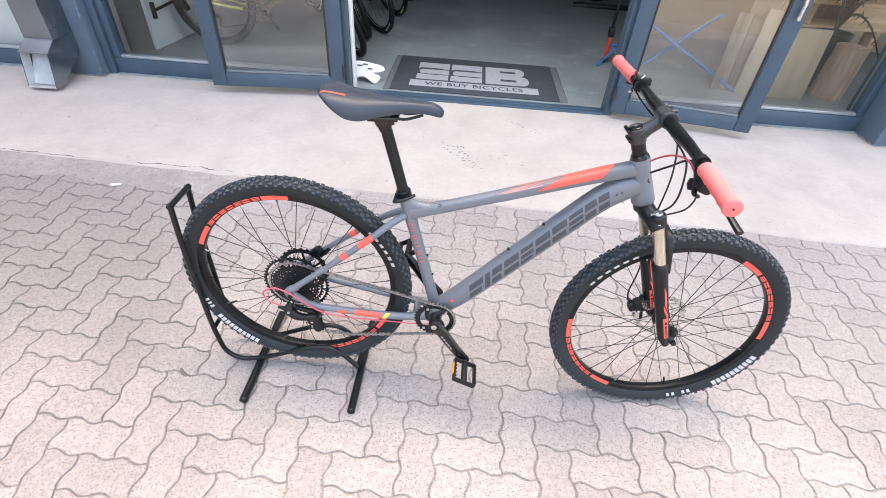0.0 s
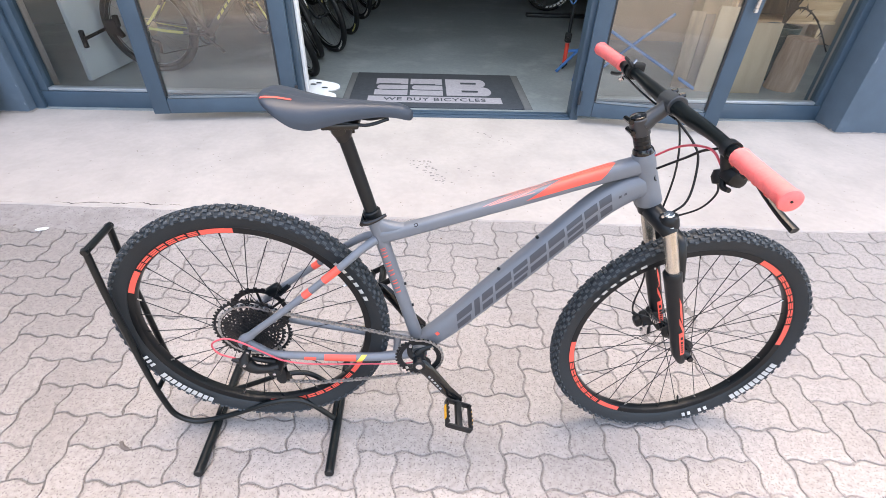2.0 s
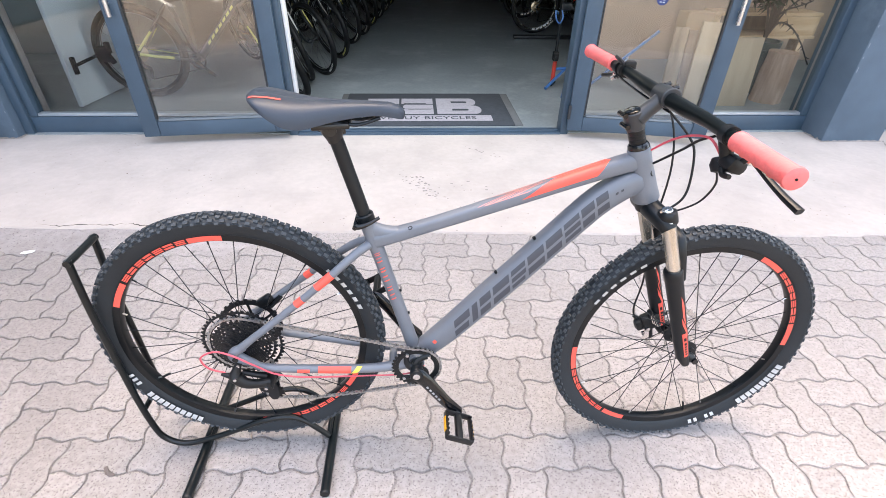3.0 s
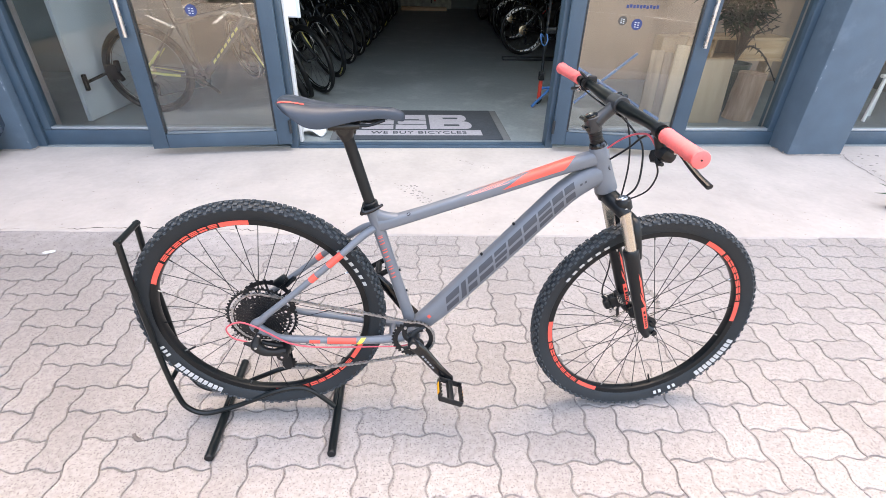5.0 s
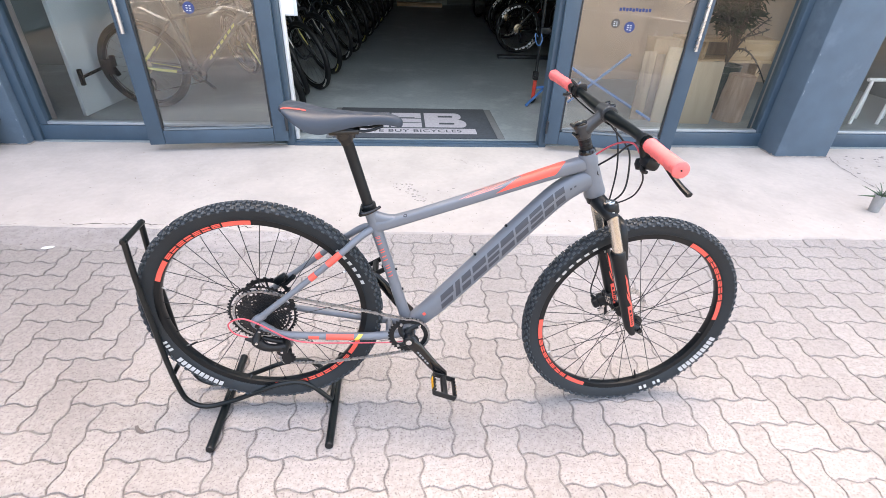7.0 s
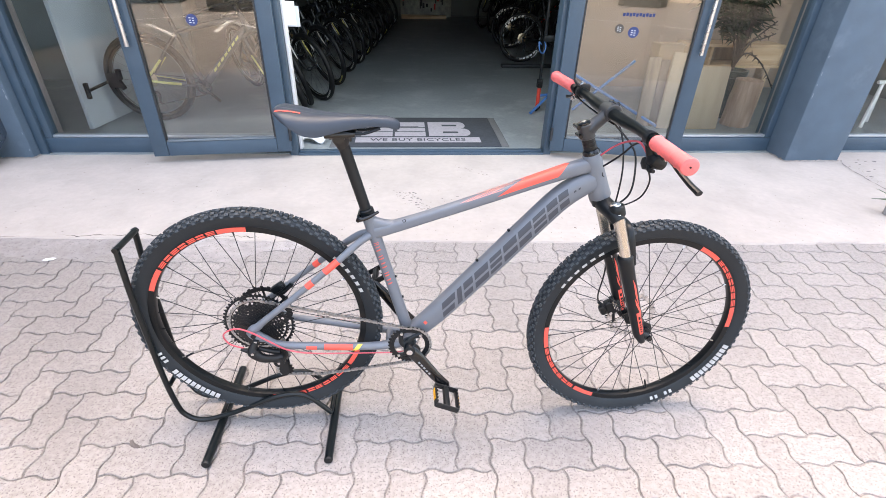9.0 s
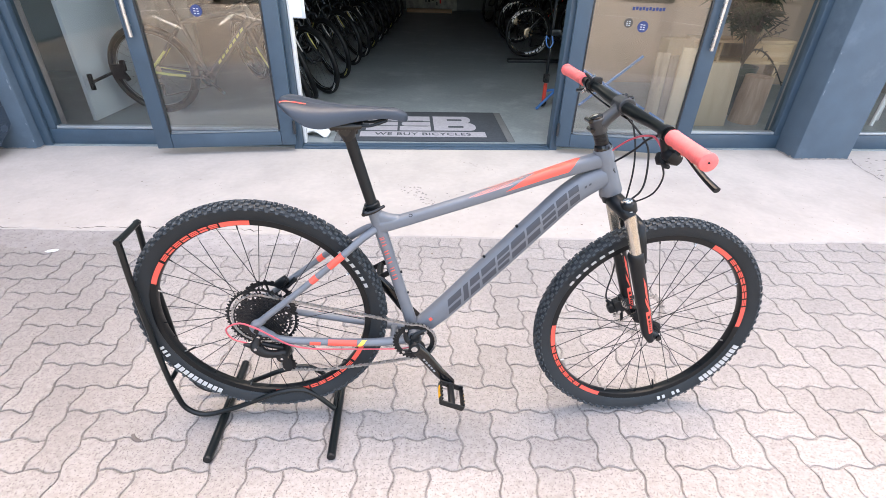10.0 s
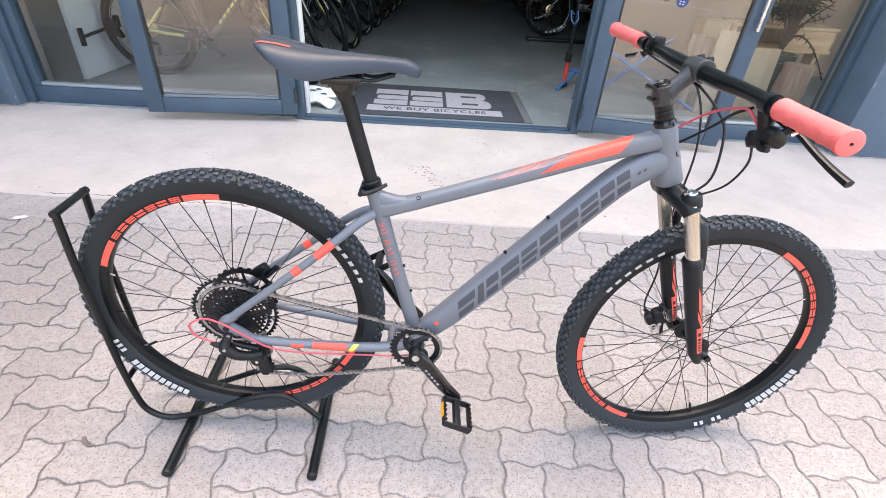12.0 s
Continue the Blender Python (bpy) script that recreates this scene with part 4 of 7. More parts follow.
# seat post, clamp and saddle
post = part("seat_post", tube(bmesh.new(), [SEAT_T.lerp(Vector((0.285, 0, 0.556)), f) for f in (-0.1, 0.0, 0.5, 0.96, 1.0)], [0.0152, 0.0152, 0.0152, 0.0152, 0.017], 20), BLACK, bike, "black alloy seat post")
sd = (Vector((0.285, 0, 0.556)) - SEAT_T).normalized()
clamp = part("seat_clamp", tube(bmesh.new(), [SEAT_T - sd * 0.010, SEAT_T - sd * 0.008, SEAT_T + sd * 0.008, SEAT_T + sd * 0.010], [0.0190, 0.0208, 0.0208, 0.0190], 24), BLACK, bike, "black quick-release seat clamp")
part("lever", tube(bmesh.new(), glide([(0.318, -0.016, 0.345), (0.322, -0.030, 0.343), (0.345, -0.031, 0.350), (0.372, -0.022, 0.362)], 5), [0.006, 0.007, 0.0055, 0.004], 10), BLACKGLOSS, clamp)
part("lever_nut", tube(bmesh.new(), [(0.316, -0.032, 0.340), (0.318, 0.028, 0.343)], 0.0055, 10, ref=(1, 0, 0)), BLACKGLOSS, clamp)
head = bmesh.new()
tube(head, [(0.2895, 0, 0.531), (0.2875, 0, 0.540), (0.2855, 0, 0.552), (0.284, 0, 0.568)], [0.0156, 0.0178, 0.024, 0.027], 16)
tube(head, [(0.283, -0.026, 0.563), (0.283, 0.026, 0.563)], 0.0145, 16, ref=(1, 0, 0))
box(head, (0.285, 0, 0.5690), (0.078, 0.058, 0.013), rot=Matrix.Rotation(radians(-3), 4, "Y"), bevel=0.004)
tube(head, [(0.258, 0, 0.553), (0.262, 0, 0.580)], 0.004, 8)
tube(head, [(0.308, 0, 0.548), (0.306, 0, 0.580)], 0.004, 8)
part("post_head", head, surf("dark_bronze_alloy", (0.012, 0.011, 0.010), 0.34, 0.2, var=0.2, scale=60), post, "dark bronze two-bolt saddle clamp")


SAD_X = [0.128, 0.134, 0.150, 0.175, 0.205, 0.235, 0.265, 0.300, 0.335, 0.370, 0.400, 0.420, 0.430, 0.4345]
SAD_W = [0.040, 0.056, 0.067, 0.0715, 0.0690, 0.0600, 0.0470, 0.0350, 0.0270, 0.0225, 0.0205, 0.0175, 0.0120, 0.0040]
SAD_Z = [0.626, 0.633, 0.635, 0.632, 0.626, 0.621, 0.618, 0.616, 0.615, 0.614, 0.612, 0.606, 0.600, 0.594]
SAD_T = [0.016, 0.022, 0.029, 0.039, 0.047, 0.048, 0.041, 0.033, 0.0280, 0.0240, 0.0240, 0.0225, 0.018, 0.008]


def saddle_shell():
    b = bmesh.new()
    rings = []
    n = 20
    fine_a = glide(list(zip(SAD_X, SAD_W, SAD_Z)), 4)
    fine_b = glide([(x, t, 0) for x, t in zip(SAD_X, SAD_T)], 4)
    for (x, h, z), (_, t, _) in zip(fine_a, fine_b):
        ring = []
        tail = max(0.0, min(1.0, (0.200 - x) / 0.072))
        for k in range(n + 1):
            f = -1 + 2 * k / n
            y = h * math.sin(f * math.pi / 2)
            dome = (1 - abs(f) ** 2.6)
            dip = 0.004 * math.exp(-(y / 0.008) ** 2) * (1 if 0.15 < x < 0.40 else 0)
            ring.append(b.verts.new((x + 0.020 * (1 - dome) * tail, y, z - t * (1 - dome) - dip)))
        for k in range(n - 1, 0, -1):
            f = -1 + 2 * k / n
            ring.append(b.verts.new((x + 0.020 * tail, 0.93 * h * math.sin(f * math.pi / 2), z - t - 0.002 + 0.3 * t * (1 - abs(f) ** 2))))
        rings.append(ring)
    m = len(rings[0])
    for a, c in zip(rings, rings[1:]):
        for k in range(m):
            b.faces.new((a[k], a[(k + 1) % m], c[(k + 1) % m], c[k]))
    b.faces.new(rings[0])
    b.faces.new(rings[-1])
    return b


sad = part("saddle", saddle_shell(), SADDLE, bike, "dark grey saddle with a coral stripe at the tail")
bm = bmesh.new()
for s in (-1, 1):
    tube(bm, glide([(0.175, s * 0.022, 0.596), (0.21, s * 0.022, 0.583), (0.255, s * 0.022, 0.581), (0.315, s * 0.022, 0.574), (0.345, s * 0.018, 0.572), (0.385, s * 0.010, 0.583)], 4), 0.0038, 8)
part("rails", bm, BLACK, sad, "black steel saddle rails")
bm = bmesh.new()
vs = []
for i in range(9):
    x = 0.141 + 0.058 * i / 8
    row = []
    for y in (-0.0460 + 0.008 * i / 8, -0.0405 + 0.008 * i / 8):
        h, z, t = (float(np.interp(x, SAD_X, v)) for v in (SAD_W, SAD_Z, SAD_T))
        f = abs(math.asin(max(-1, min(1, y / h))) * 2 / math.pi)
        row.append(bm.verts.new((x, y, z - t * f ** 2.6 + 0.0014)))
    vs.append(row)
for a, c in zip(vs, vs[1:]):
    bm.faces.new((a[0], c[0], c[1], a[1]))
part("saddle_stripe", bm, CORAL, sad, "thin coral stripe", smooth=False)

# fork
fk = part("fork", steered(tube(bmesh.new(), glide([(1.012, -0.078, 0.352), (1.004, -0.062, 0.366), (0.992, -0.02, 0.377), (0.992, 0.02, 0.377), (1.004, 0.062, 0.366), (1.012, 0.078, 0.352)], 5), [0.018, 0.023, 0.024, 0.024, 0.023, 0.018], 16, ref=(1, 0, 0))), BLACK, bike, "black suspension fork with champagne stanchions")
part("crown_race", steered(tube(bmesh.new(), [HEAD_B, HEAD_B + hd * 0.022], [0.0265, 0.0255], 24)), BLACK, fk)
for s in (-1, 1):
    y = s * 0.065
    part("stanchion", steered(tube(bmesh.new(), [(1.010, y, 0.372), (1.075, y, 0.195)], 0.0160, 18)), STANCHION, fk, "champagne-coloured polished stanchion")
    part("top_cap", steered(tube(bmesh.new(), [(1.012, y, 0.366), (1.0065, y, 0.3815), (1.003, y, 0.391), (1.002, y, 0.395)], [0.0215, 0.0215, 0.0205, 0.0165], 18)), BLACK, fk)
    part("cap_print", steered(patch(bmesh.new(), [(1.012, y, 0.366), (1.0065, y, 0.3815), (1.003, y, 0.391)], [0.0215, 0.0215, 0.0205], 0.12, 0.30, 0 if s < 0 else 180, 45 if s < 0 else 135, lift=0.0007)), WHITELET, fk, "white bar print on the fork cap")
    low = [(1.058, y, 0.238), (1.0595, y, 0.233), (1.0665, y, 0.214), (1.10, y, 0.122), (1.14, y, 0.012), (1.160, y, -0.043), (1.176, y * 1.02, -0.072)]
    lr = [0.0195, 0.0225, 0.0215, 0.0200, 0.0190, 0.0175, 0.0110]
    leg = part("lower_leg", steered(tube(bmesh.new(), low, lr, 18)), BLACK, fk, "gloss black lower leg")
    part("dropout", steered(tube(bmesh.new(), [(1.152, y, -0.035), (1.187, y, -0.053)], [0.013, 0.0135], 12)), BLACK, fk)
    part("axle_end", steered(tube(bmesh.new(), [(1.19, s * 0.05, -0.053), (1.19, s * 0.083, -0.053)], 0.0085, 12, ref=(1, 0, 0))), BLACKGLOSS, fk)
    for face in (0, 180):
        bm = bmesh.new()
        g = lambda a: a if face == 0 else 180 - a
        patch(bm, low, lr, 0.44, 0.55, g(12), g(30), slant=0.05)
        patch(bm, low, lr, 0.565, 0.60, g(2), g(40), slant=0.07)
        patch(bm, low, lr, 0.61, 0.80, g(-8), g(32))
        part("fork_decal", steered(bm), CORAL, leg, "coral bar decal on the fork leg")
        bm = bmesh.new()
        for k in range(6):
            patch(bm, low, lr, 0.632 + 0.026 * k, 0.648 + 0.026 * k, g(2), g(22), lift=0.0011, nu=1, na=2)
        part("fork_print", steered(bm), BLACK, leg, "dark bar print", smooth=False)
part("arch", steered(tube(bmesh.new(), glide([(1.084, -0.066, 0.208), (1.077, -0.064, 0.250), (1.069, -0.056, 0.296), (1.066, -0.034, 0.317), (1.066, 0.034, 0.317), (1.069, 0.056, 0.296), (1.077, 0.064, 0.250), (1.084, 0.066, 0.208)], 5), [0.008, 0.0068, 0.0065, 0.007, 0.007, 0.0065, 0.0068, 0.008], 12, ref=(1, 0, 0), flat=1.5, form=3)), BLACK, fk, "black fork brace over the tyre")
bm = steered(tube(bmesh.new(), [(1.0025, -0.065, 0.3945), (1.0015, -0.065, 0.3985)], [0.013, 0.011], 14))
knob = part("lockout_dial", bm, CHROME, fk, "silver lockout dial on the fork leg")
part("dial_lever", steered(tube(bmesh.new(), [(1.000, -0.066, 0.3975), (0.978, -0.083, 0.400)], [0.004, 0.003], 8)), CHROME, knob)
# front brake caliper behind the far leg
bm = bmesh.new()
CAL = Matrix.Rotation(radians(-25), 4, "Y")
box(bm, (1.122, 0.056, -0.018), (0.052, 0.030, 0.050), rot=CAL, bevel=0.009)
box(bm, (1.100, 0.064, -0.036), (0.034, 0.026, 0.036), rot=CAL, bevel=0.009)
box(bm, (1.131, 0.066, 0.002), (0.030, 0.022, 0.022), rot=CAL, bevel=0.006)
tube(bm, [(1.106, 0.045, 0.022), (1.136, 0.055, -0.080)], 0.0075, 10)
tube(bm, [(1.092, 0.070, -0.022), (1.080, 0.076, -0.014)], 0.0055, 10)
cal = part("front_caliper", steered(bm), BLACK, fk, "black disc brake caliper")
for k in range(3):
    part("caliper_fin", steered(box(bmesh.new(), (1.118 + 0.007 * k, 0.0405 - 0.001 * k, -0.006 - 0.004 * k), (0.0035, 0.004, 0.030), rot=CAL, bevel=0.001)), CHROME, cal, "silver cooling fin")
for bx, bz in ((1.112, -0.036), (1.140, -0.022), (1.100, -0.050)):
    part("caliper_bolt", steered(tube(bmesh.new(), [(bx, 0.036, bz), (bx, 0.042, bz)], 0.0055, 10, ref=(1, 0, 0))), CHROME, cal)
bm = bmesh.new()
box(bm, (0.047, 0.056, 0.075), (0.044, 0.022, 0.024), rot=Matrix.Rotation(radians(-35), 4, "Y"), bevel=0.006)
tube(bm, [(0.06, 0.058, 0.055), (0.09, 0.06, 0.085)], 0.007, 8)
part("rear_caliper", bm, BLACK, bike, "black rear disc brake caliper")

# cockpit
up = -hd
hs = part("headset", cocked(tube(bmesh.new(), [HEAD_T, HEAD_T + up * 0.006, HEAD_T + up * 0.012], [0.0235, 0.0225, 0.0185], 24)), BLACKGLOSS, bike, "black headset cover and spacers")
for k in range(3):
    a, b_ = 0.0125 + 0.0105 * k, 0.0225 + 0.0105 * k
    part("spacer", cocked(tube(bmesh.new(), [HEAD_T + up * a, HEAD_T + up * (a + 0.001), HEAD_T + up * (b_ - 0.001), HEAD_T + up * b_], [0.0174, 0.0178, 0.0178, 0.0174], 22)), BLACK, hs)
S0 = HEAD_T + up * 0.044
S1 = HEAD_T + up * 0.084
MID = (S0 + S1) / 2
CL = Vector((0.9715, -0.005, 0.6285))
bm = bmesh.new()
tube(bm, [S0, S0 + up * 0.002, S1 - up * 0.002, S1], [0.0185, 0.0205, 0.0205, 0.0185], 22)
stem = part("stem", cocked(bm), STEMGREY, bike, "black alloy stem")
part("stem_body", cocked(tube(bmesh.new(), [MID.lerp(CL, f) for f in (0.1, 0.35, 0.7, 0.95)], [0.0205, 0.0165, 0.0155, 0.019], 18, flat=1.05)), STEMGREY, stem)
part("face_plate", cocked(tube(bmesh.new(), [CL + Vector((0, -0.026, 0)), CL + Vector((0, -0.024, 0)), CL + Vector((0, 0.024, 0)), CL + Vector((0, 0.026, 0))], [0.0195, 0.0215, 0.0215, 0.0195], 20, ref=(1, 0, 0))), STEMGREY, stem)
for yy in (-0.016, 0.016):
    for dz in (-0.019, 0.019):
        part("stem_bolt", cocked(tube(bmesh.new(), [CL + Vector((0.002, yy, dz)), CL + Vector((0.013, yy, dz * 0.98 + 0.003))], 0.0050, 8)), BLACKGLOSS, stem)
    bm = tube(bmesh.new(), [MID - Vector((0.022, 0, 0)) + up * (yy * 0.8) + Vector((0, -0.016, 0)), MID - Vector((0.022, 0, 0)) + up * (yy * 0.8) + Vector((0, 0.016, 0))], 0.0055, 8, ref=(1, 0, 0))
    part("stem_bolt", cocked(bm), BLACKGLOSS, stem)
part("top_cap", cocked(tube(bmesh.new(), [S1, S1 + up * 0.004, S1 + up * 0.0055], [0.0175, 0.017, 0.014], 20)), BLACKGLOSS, stem)
part("cap_bolt", cocked(tube(bmesh.new(), [S1 + up * 0.0055, S1 + up * 0.0075], 0.006, 10)), CHROME, stem)
BW = 0.392
bar_pts = glide([(0.954, -BW - 0.009, 0.634), (0.9635, -0.27, 0.632), (0.971, -0.17, 0.6305), (0.9715, -0.085, 0.627), (0.9715, 0.0, 0.6265), (0.9715, 0.085, 0.627), (0.971, 0.17, 0.6305), (0.9635, 0.27, 0.632), (0.955, BW, 0.634)], 6)
bar = part("handlebar", on_bar(tube(bmesh.new(), bar_pts, [0.0111, 0.0111, 0.0122, 0.0155, 0.0159, 0.0155, 0.0122, 0.0111, 0.0111], 16, ref=(1, 0, 0))), BARBLK, bike, "black alloy riser handlebar")
for s in (-1, 1):
    out_ = 0.009 if s < 0 else 0.0
    e0, e1 = Vector((0.9645, s * (0.250 + out_), 0.6318)), Vector((0.9545, s * (BW + 0.003 + out_), 0.634))
    d = (e1 - e0)
    gp = [e0 + d * f for f in (0, 0.01, 0.04, 0.05, 0.5, 0.93, 0.965, 0.99, 1.0)]
    g = part("grip", on_bar(tube(bmesh.new(), gp, [0.0145, 0.0165, 0.0168, 0.0160, 0.0158, 0.0164, 0.0178, 0.0172, 0.0145], 24, ref=(1, 0, 0))), CORAL_RUB, bike, "coral rubber handlebar grip")
    bm = bmesh.new()
    for k in range(11):
        f = 0.12 + 0.07 * k
        patch(bm, gp, [0.0145, 0.0165, 0.0168, 0.0160, 0.0158, 0.0164, 0.0178, 0.0172, 0.0145], f, f + 0.018, 5, 200, slant=0.16, lift=0.0011, ref=(1, 0, 0), nu=1, na=10)
    part("grip_ridge", on_bar(bm), CORAL_RUB, g)
    part("end_plug", on_bar(tube(bmesh.new(), [e1, e1 + d.normalized() * 0.0015], [0.002, 0.0018], 10, ref=(1, 0, 0))), BLACK, g)
    # brake lever: clamp, body, blade
    c = Vector((0.967, s * (0.222 + out_), 0.6312))
    bm = bmesh.new()
    tube(bm, [c + Vector((0, -0.008, 0)), c + Vector((0, 0.008, 0))], 0.0165, 16, ref=(1, 0, 0))
    tube(bm, glide([c + Vector((0.016, s * -0.040, -0.012)), c + Vector((0.020, 0, -0.014)), c + Vector((0.019, s * 0.040, -0.022))], 4), [0.009, 0.0125, 0.0095], 12, ref=(0, 0, 1))
    tube(bm, [c + Vector((0.012, s * 0.036, -0.034)), c + Vector((0.026, s * 0.040, -0.012))], 0.006, 10)
    lv = part("brake_lever", on_bar(bm), BLACK, bike, "black hydraulic brake lever")
    bm = tube(bmesh.new(), glide([c + Vector((0.018, s * 0.034, -0.022)), c + Vector((0.021, s * 0.062, -0.030)), c + Vector((0.023, s * 0.095, -0.041)), c + Vector((0.026, s * 0.130, -0.051)), c + Vector((0.030, s * 0.160, -0.058))], 5), [0.0050, 0.0052, 0.0055, 0.0062, 0.0070], 14, ref=(0, 0, 1), flat=0.8, form=3)
    part("lever_blade", on_bar(bm), BLACK, lv)
    part("reach_bolt", on_bar(tube(bmesh.new(), [c + Vector((0.010, s * 0.052, -0.030)), c + Vector((0.020, s * 0.056, -0.024))], 0.0035, 8)), CHROME, lv, "small bright adjuster bolt")
    if s < 0:
        bm = bmesh.new()
        box(bm, c + Vector((0.020, -0.006, -0.050)), (0.038, 0.040, 0.030), rot=Matrix.Rotation(radians(25), 4, "Y"), bevel=0.012)
        shf = part("shifter", on_bar(bm), BLACKPLA, bike, "black trigger shifter under the bar")
        part("shifter_dial", on_bar(lathe(bmesh.new(), [(0.010, -0.015), (0.018, -0.013), (0.0205, 0.0), (0.016, 0.012), (0.008, 0.014)], 18, m=Matrix.Translation(c + Vector((0.020, 0.018, -0.062))) @ Matrix.Rotation(radians(60), 4, "X"))), BLACKPLA, shf)
        part("shift_lever", on_bar(tube(bmesh.new(), glide([c + Vector((0.012, 0.004, -0.058)), c + Vector((0.004, -0.012, -0.067)), c + Vector((0.004, -0.030, -0.064))], 4), [0.0065, 0.0055, 0.0045], 10)), BLACKPLA, shf)
        part("shifter_strap", on_bar(tube(bmesh.new(), [c + Vector((0.004, 0.016, -0.006)), c + Vector((0.014, 0.004, -0.044))], [0.010, 0.012], 10)), BLACKPLA, shf)
    else:
        bm = bmesh.new()
        tube(bm, [c + Vector((0, -0.034, 0)), c + Vector((0, -0.022, 0))], 0.0165, 14, ref=(1, 0, 0))
        tube(bm, glide([c + Vector((-0.004, -0.028, 0.012)), c + Vector((-0.012, -0.022, 0.022)), c + Vector((-0.010, 0.006, 0.024))], 4), [0.006, 0.005, 0.004], 8)
        box(bm, c + Vector((0.010, -0.028, 0.012)), (0.028, 0.018, 0.020), bevel=0.004)
        part("remote_bolt", on_bar(tube(bmesh.new(), [c + Vector((-0.014, -0.010, -0.020)), c + Vector((-0.020, -0.006, -0.026))], [0.0055, 0.005], 10)), CHROME, lv, "small bright adjuster barrel")
        part("remote_pin", on_bar(tube(bmesh.new(), [c + Vector((-0.006, -0.030, 0.019)), c + Vector((0.006, -0.016, 0.024))], 0.0035, 8)), CHROME, lv)
        part("lockout_remote", on_bar(bm), BLACKPLA, bike, "small black thumb remote on the bar")

# housings
J = lambda x, y, z: tuple(BAR_TURN @ Vector((x, y, z)))
for name, pts, r, mt, lab in (
        ("cable_housing", [(0.985, -0.212, 0.575), (0.969, -0.195, 0.600), (0.970, -0.15, 0.592), (0.970, -0.10, 0.573), (0.964, -0.06, 0.549), (0.954, -0.026, 0.520)], 0.0023, REDCABLE, "red gear cable housing"),
        ("cable_housing", [(0.990, -0.20, 0.554), (1.034, -0.15, 0.495), (1.052, -0.09, 0.428), (1.024, -0.062, 0.393), (1.004, -0.064, 0.398)], 0.0022, BLACKPLA, "black lockout cable housing"),
        ("brake_hose", [(0.976, -0.19, 0.604), (0.975, -0.15, 0.583), (0.980, -0.10, 0.549), (0.978, -0.06, 0.520), (0.966, -0.026, 0.490)], 0.0026, BLACKPLA, "black brake hose"),
        ("brake_hose", [J(0.99, 0.19, 0.618), J(0.995, 0.10, 0.605), (0.991, -0.01, 0.588), (1.026, -0.03, 0.550), (1.041, -0.04, 0.519), (1.045, -0.05, 0.458), (1.037, -0.055, 0.420), (1.016, -0.05, 0.392)], 0.0026, BLACKPLA, "black brake hose"),
        ("brake_hose", [J(1.005, 0.19, 0.615), J(1.06, 0.12, 0.56), (1.075, 0.09, 0.44), (1.07, 0.088, 0.25), (1.085, 0.088, 0.10), (1.075, 0.080, 0.01), (1.085, 0.074, -0.03)], 0.0026, BLACKPLA, "black brake hose"),
        ("cable_housing", [J(0.955, 0.205, 0.619), J(0.953, 0.14, 0.616), J(0.955, 0.08, 0.613), J(0.966, 0.03, 0.606), J(0.985, -0.01, 0.596)], 0.0023, BLACKGLOSS, "black lockout cable under the bar"),
        ("cable_housing", [(0.30, -0.055, -0.098), (0.16, -0.072, -0.080), (0.09, -0.082, -0.056), (0.045, -0.089, -0.018), (0.0, -0.092, 0.018), (-0.042, -0.092, 0.034), (-0.079, -0.092, 0.014), (-0.068, -0.092, -0.020), (-0.031, -0.09, -0.039)], 0.0024, REDCABLE, "red gear cable loop at the rear"),
        ("cable_housing", [(0.47, -0.02, -0.100), (0.42, -0.045, -0.105), (0.30, -0.055, -0.098)], 0.0022, REDCABLE, "red gear cable under the chainstay")):
    part(name, tube(bmesh.new(), glide(pts, 7), r, 8, ref=(0.2, 1, 0.3)), mt, bike, lab)

# drivetrain
crank = part("crankset", lathe(bmesh.new(), [(0.0165, -0.086), (0.0175, -0.084), (0.0175, -0.04), (0.012, -0.03), (0.012, 0.075)], 24, m=Matrix.Translation(BB)), BLACK, bike, "black crankset")


def toothed(r, teeth, y, t, inner, bmx, c=(0, 0, 0), depth=0.0045):
    rings = [[], [], [], []]
    n = teeth * 4
    for k in range(n):
        a = 2 * math.pi * k / n
        rr = r + (depth if k % 4 in (0, 1) else -0.0008)
        for q, (rad, yy) in enumerate(((rr, y - t / 2), (rr, y + t / 2), (inner, y + t / 2), (inner, y - t / 2))):
            rings[q].append(bmx.verts.new((c[0] + rad * math.cos(a), c[1] + yy, c[2] + rad * math.sin(a))))
    for q in range(4):
        a, b_ = rings[q], rings[(q + 1) % 4]
        for k in range(n):
            bmx.faces.new((a[k], a[(k + 1) % n], b_[(k + 1) % n], b_[k]))


bm = bmesh.new()
toothed(0.0625, 32, -0.050, 0.003, 0.0475, bm, c=BB)
part("chainring", bm, BLACK, crank, "black toothed chainring", smooth=False)
for k in range(4):
    a = radians(-52 + 90 * k + (10 if k % 2 else -10))
    arc = [BB + Vector((r * math.cos(a + w), -0.058 + 0.13 * r, r * math.sin(a + w))) for r, w in ((0.010, 0.9), (0.024, 0.62), (0.038, 0.28), (0.052, 0.0))]
    part("spider_arm", tube(bmesh.new(), glide(arc, 4), [0.012, 0.0095, 0.0075, 0.0085], 10, flat=0.6), BLACK, crank)
    e_ = BB + Vector((0.0505 * math.cos(a), -0.052, 0.0505 * math.sin(a)))
    part("chainring_bolt", tube(bmesh.new(), [e_, e_ + Vector((0, -0.005, 0))], [0.0050, 0.0044], 10, ref=(1, 0, 0)), STEEL, crank, "small steel chainring bolt")
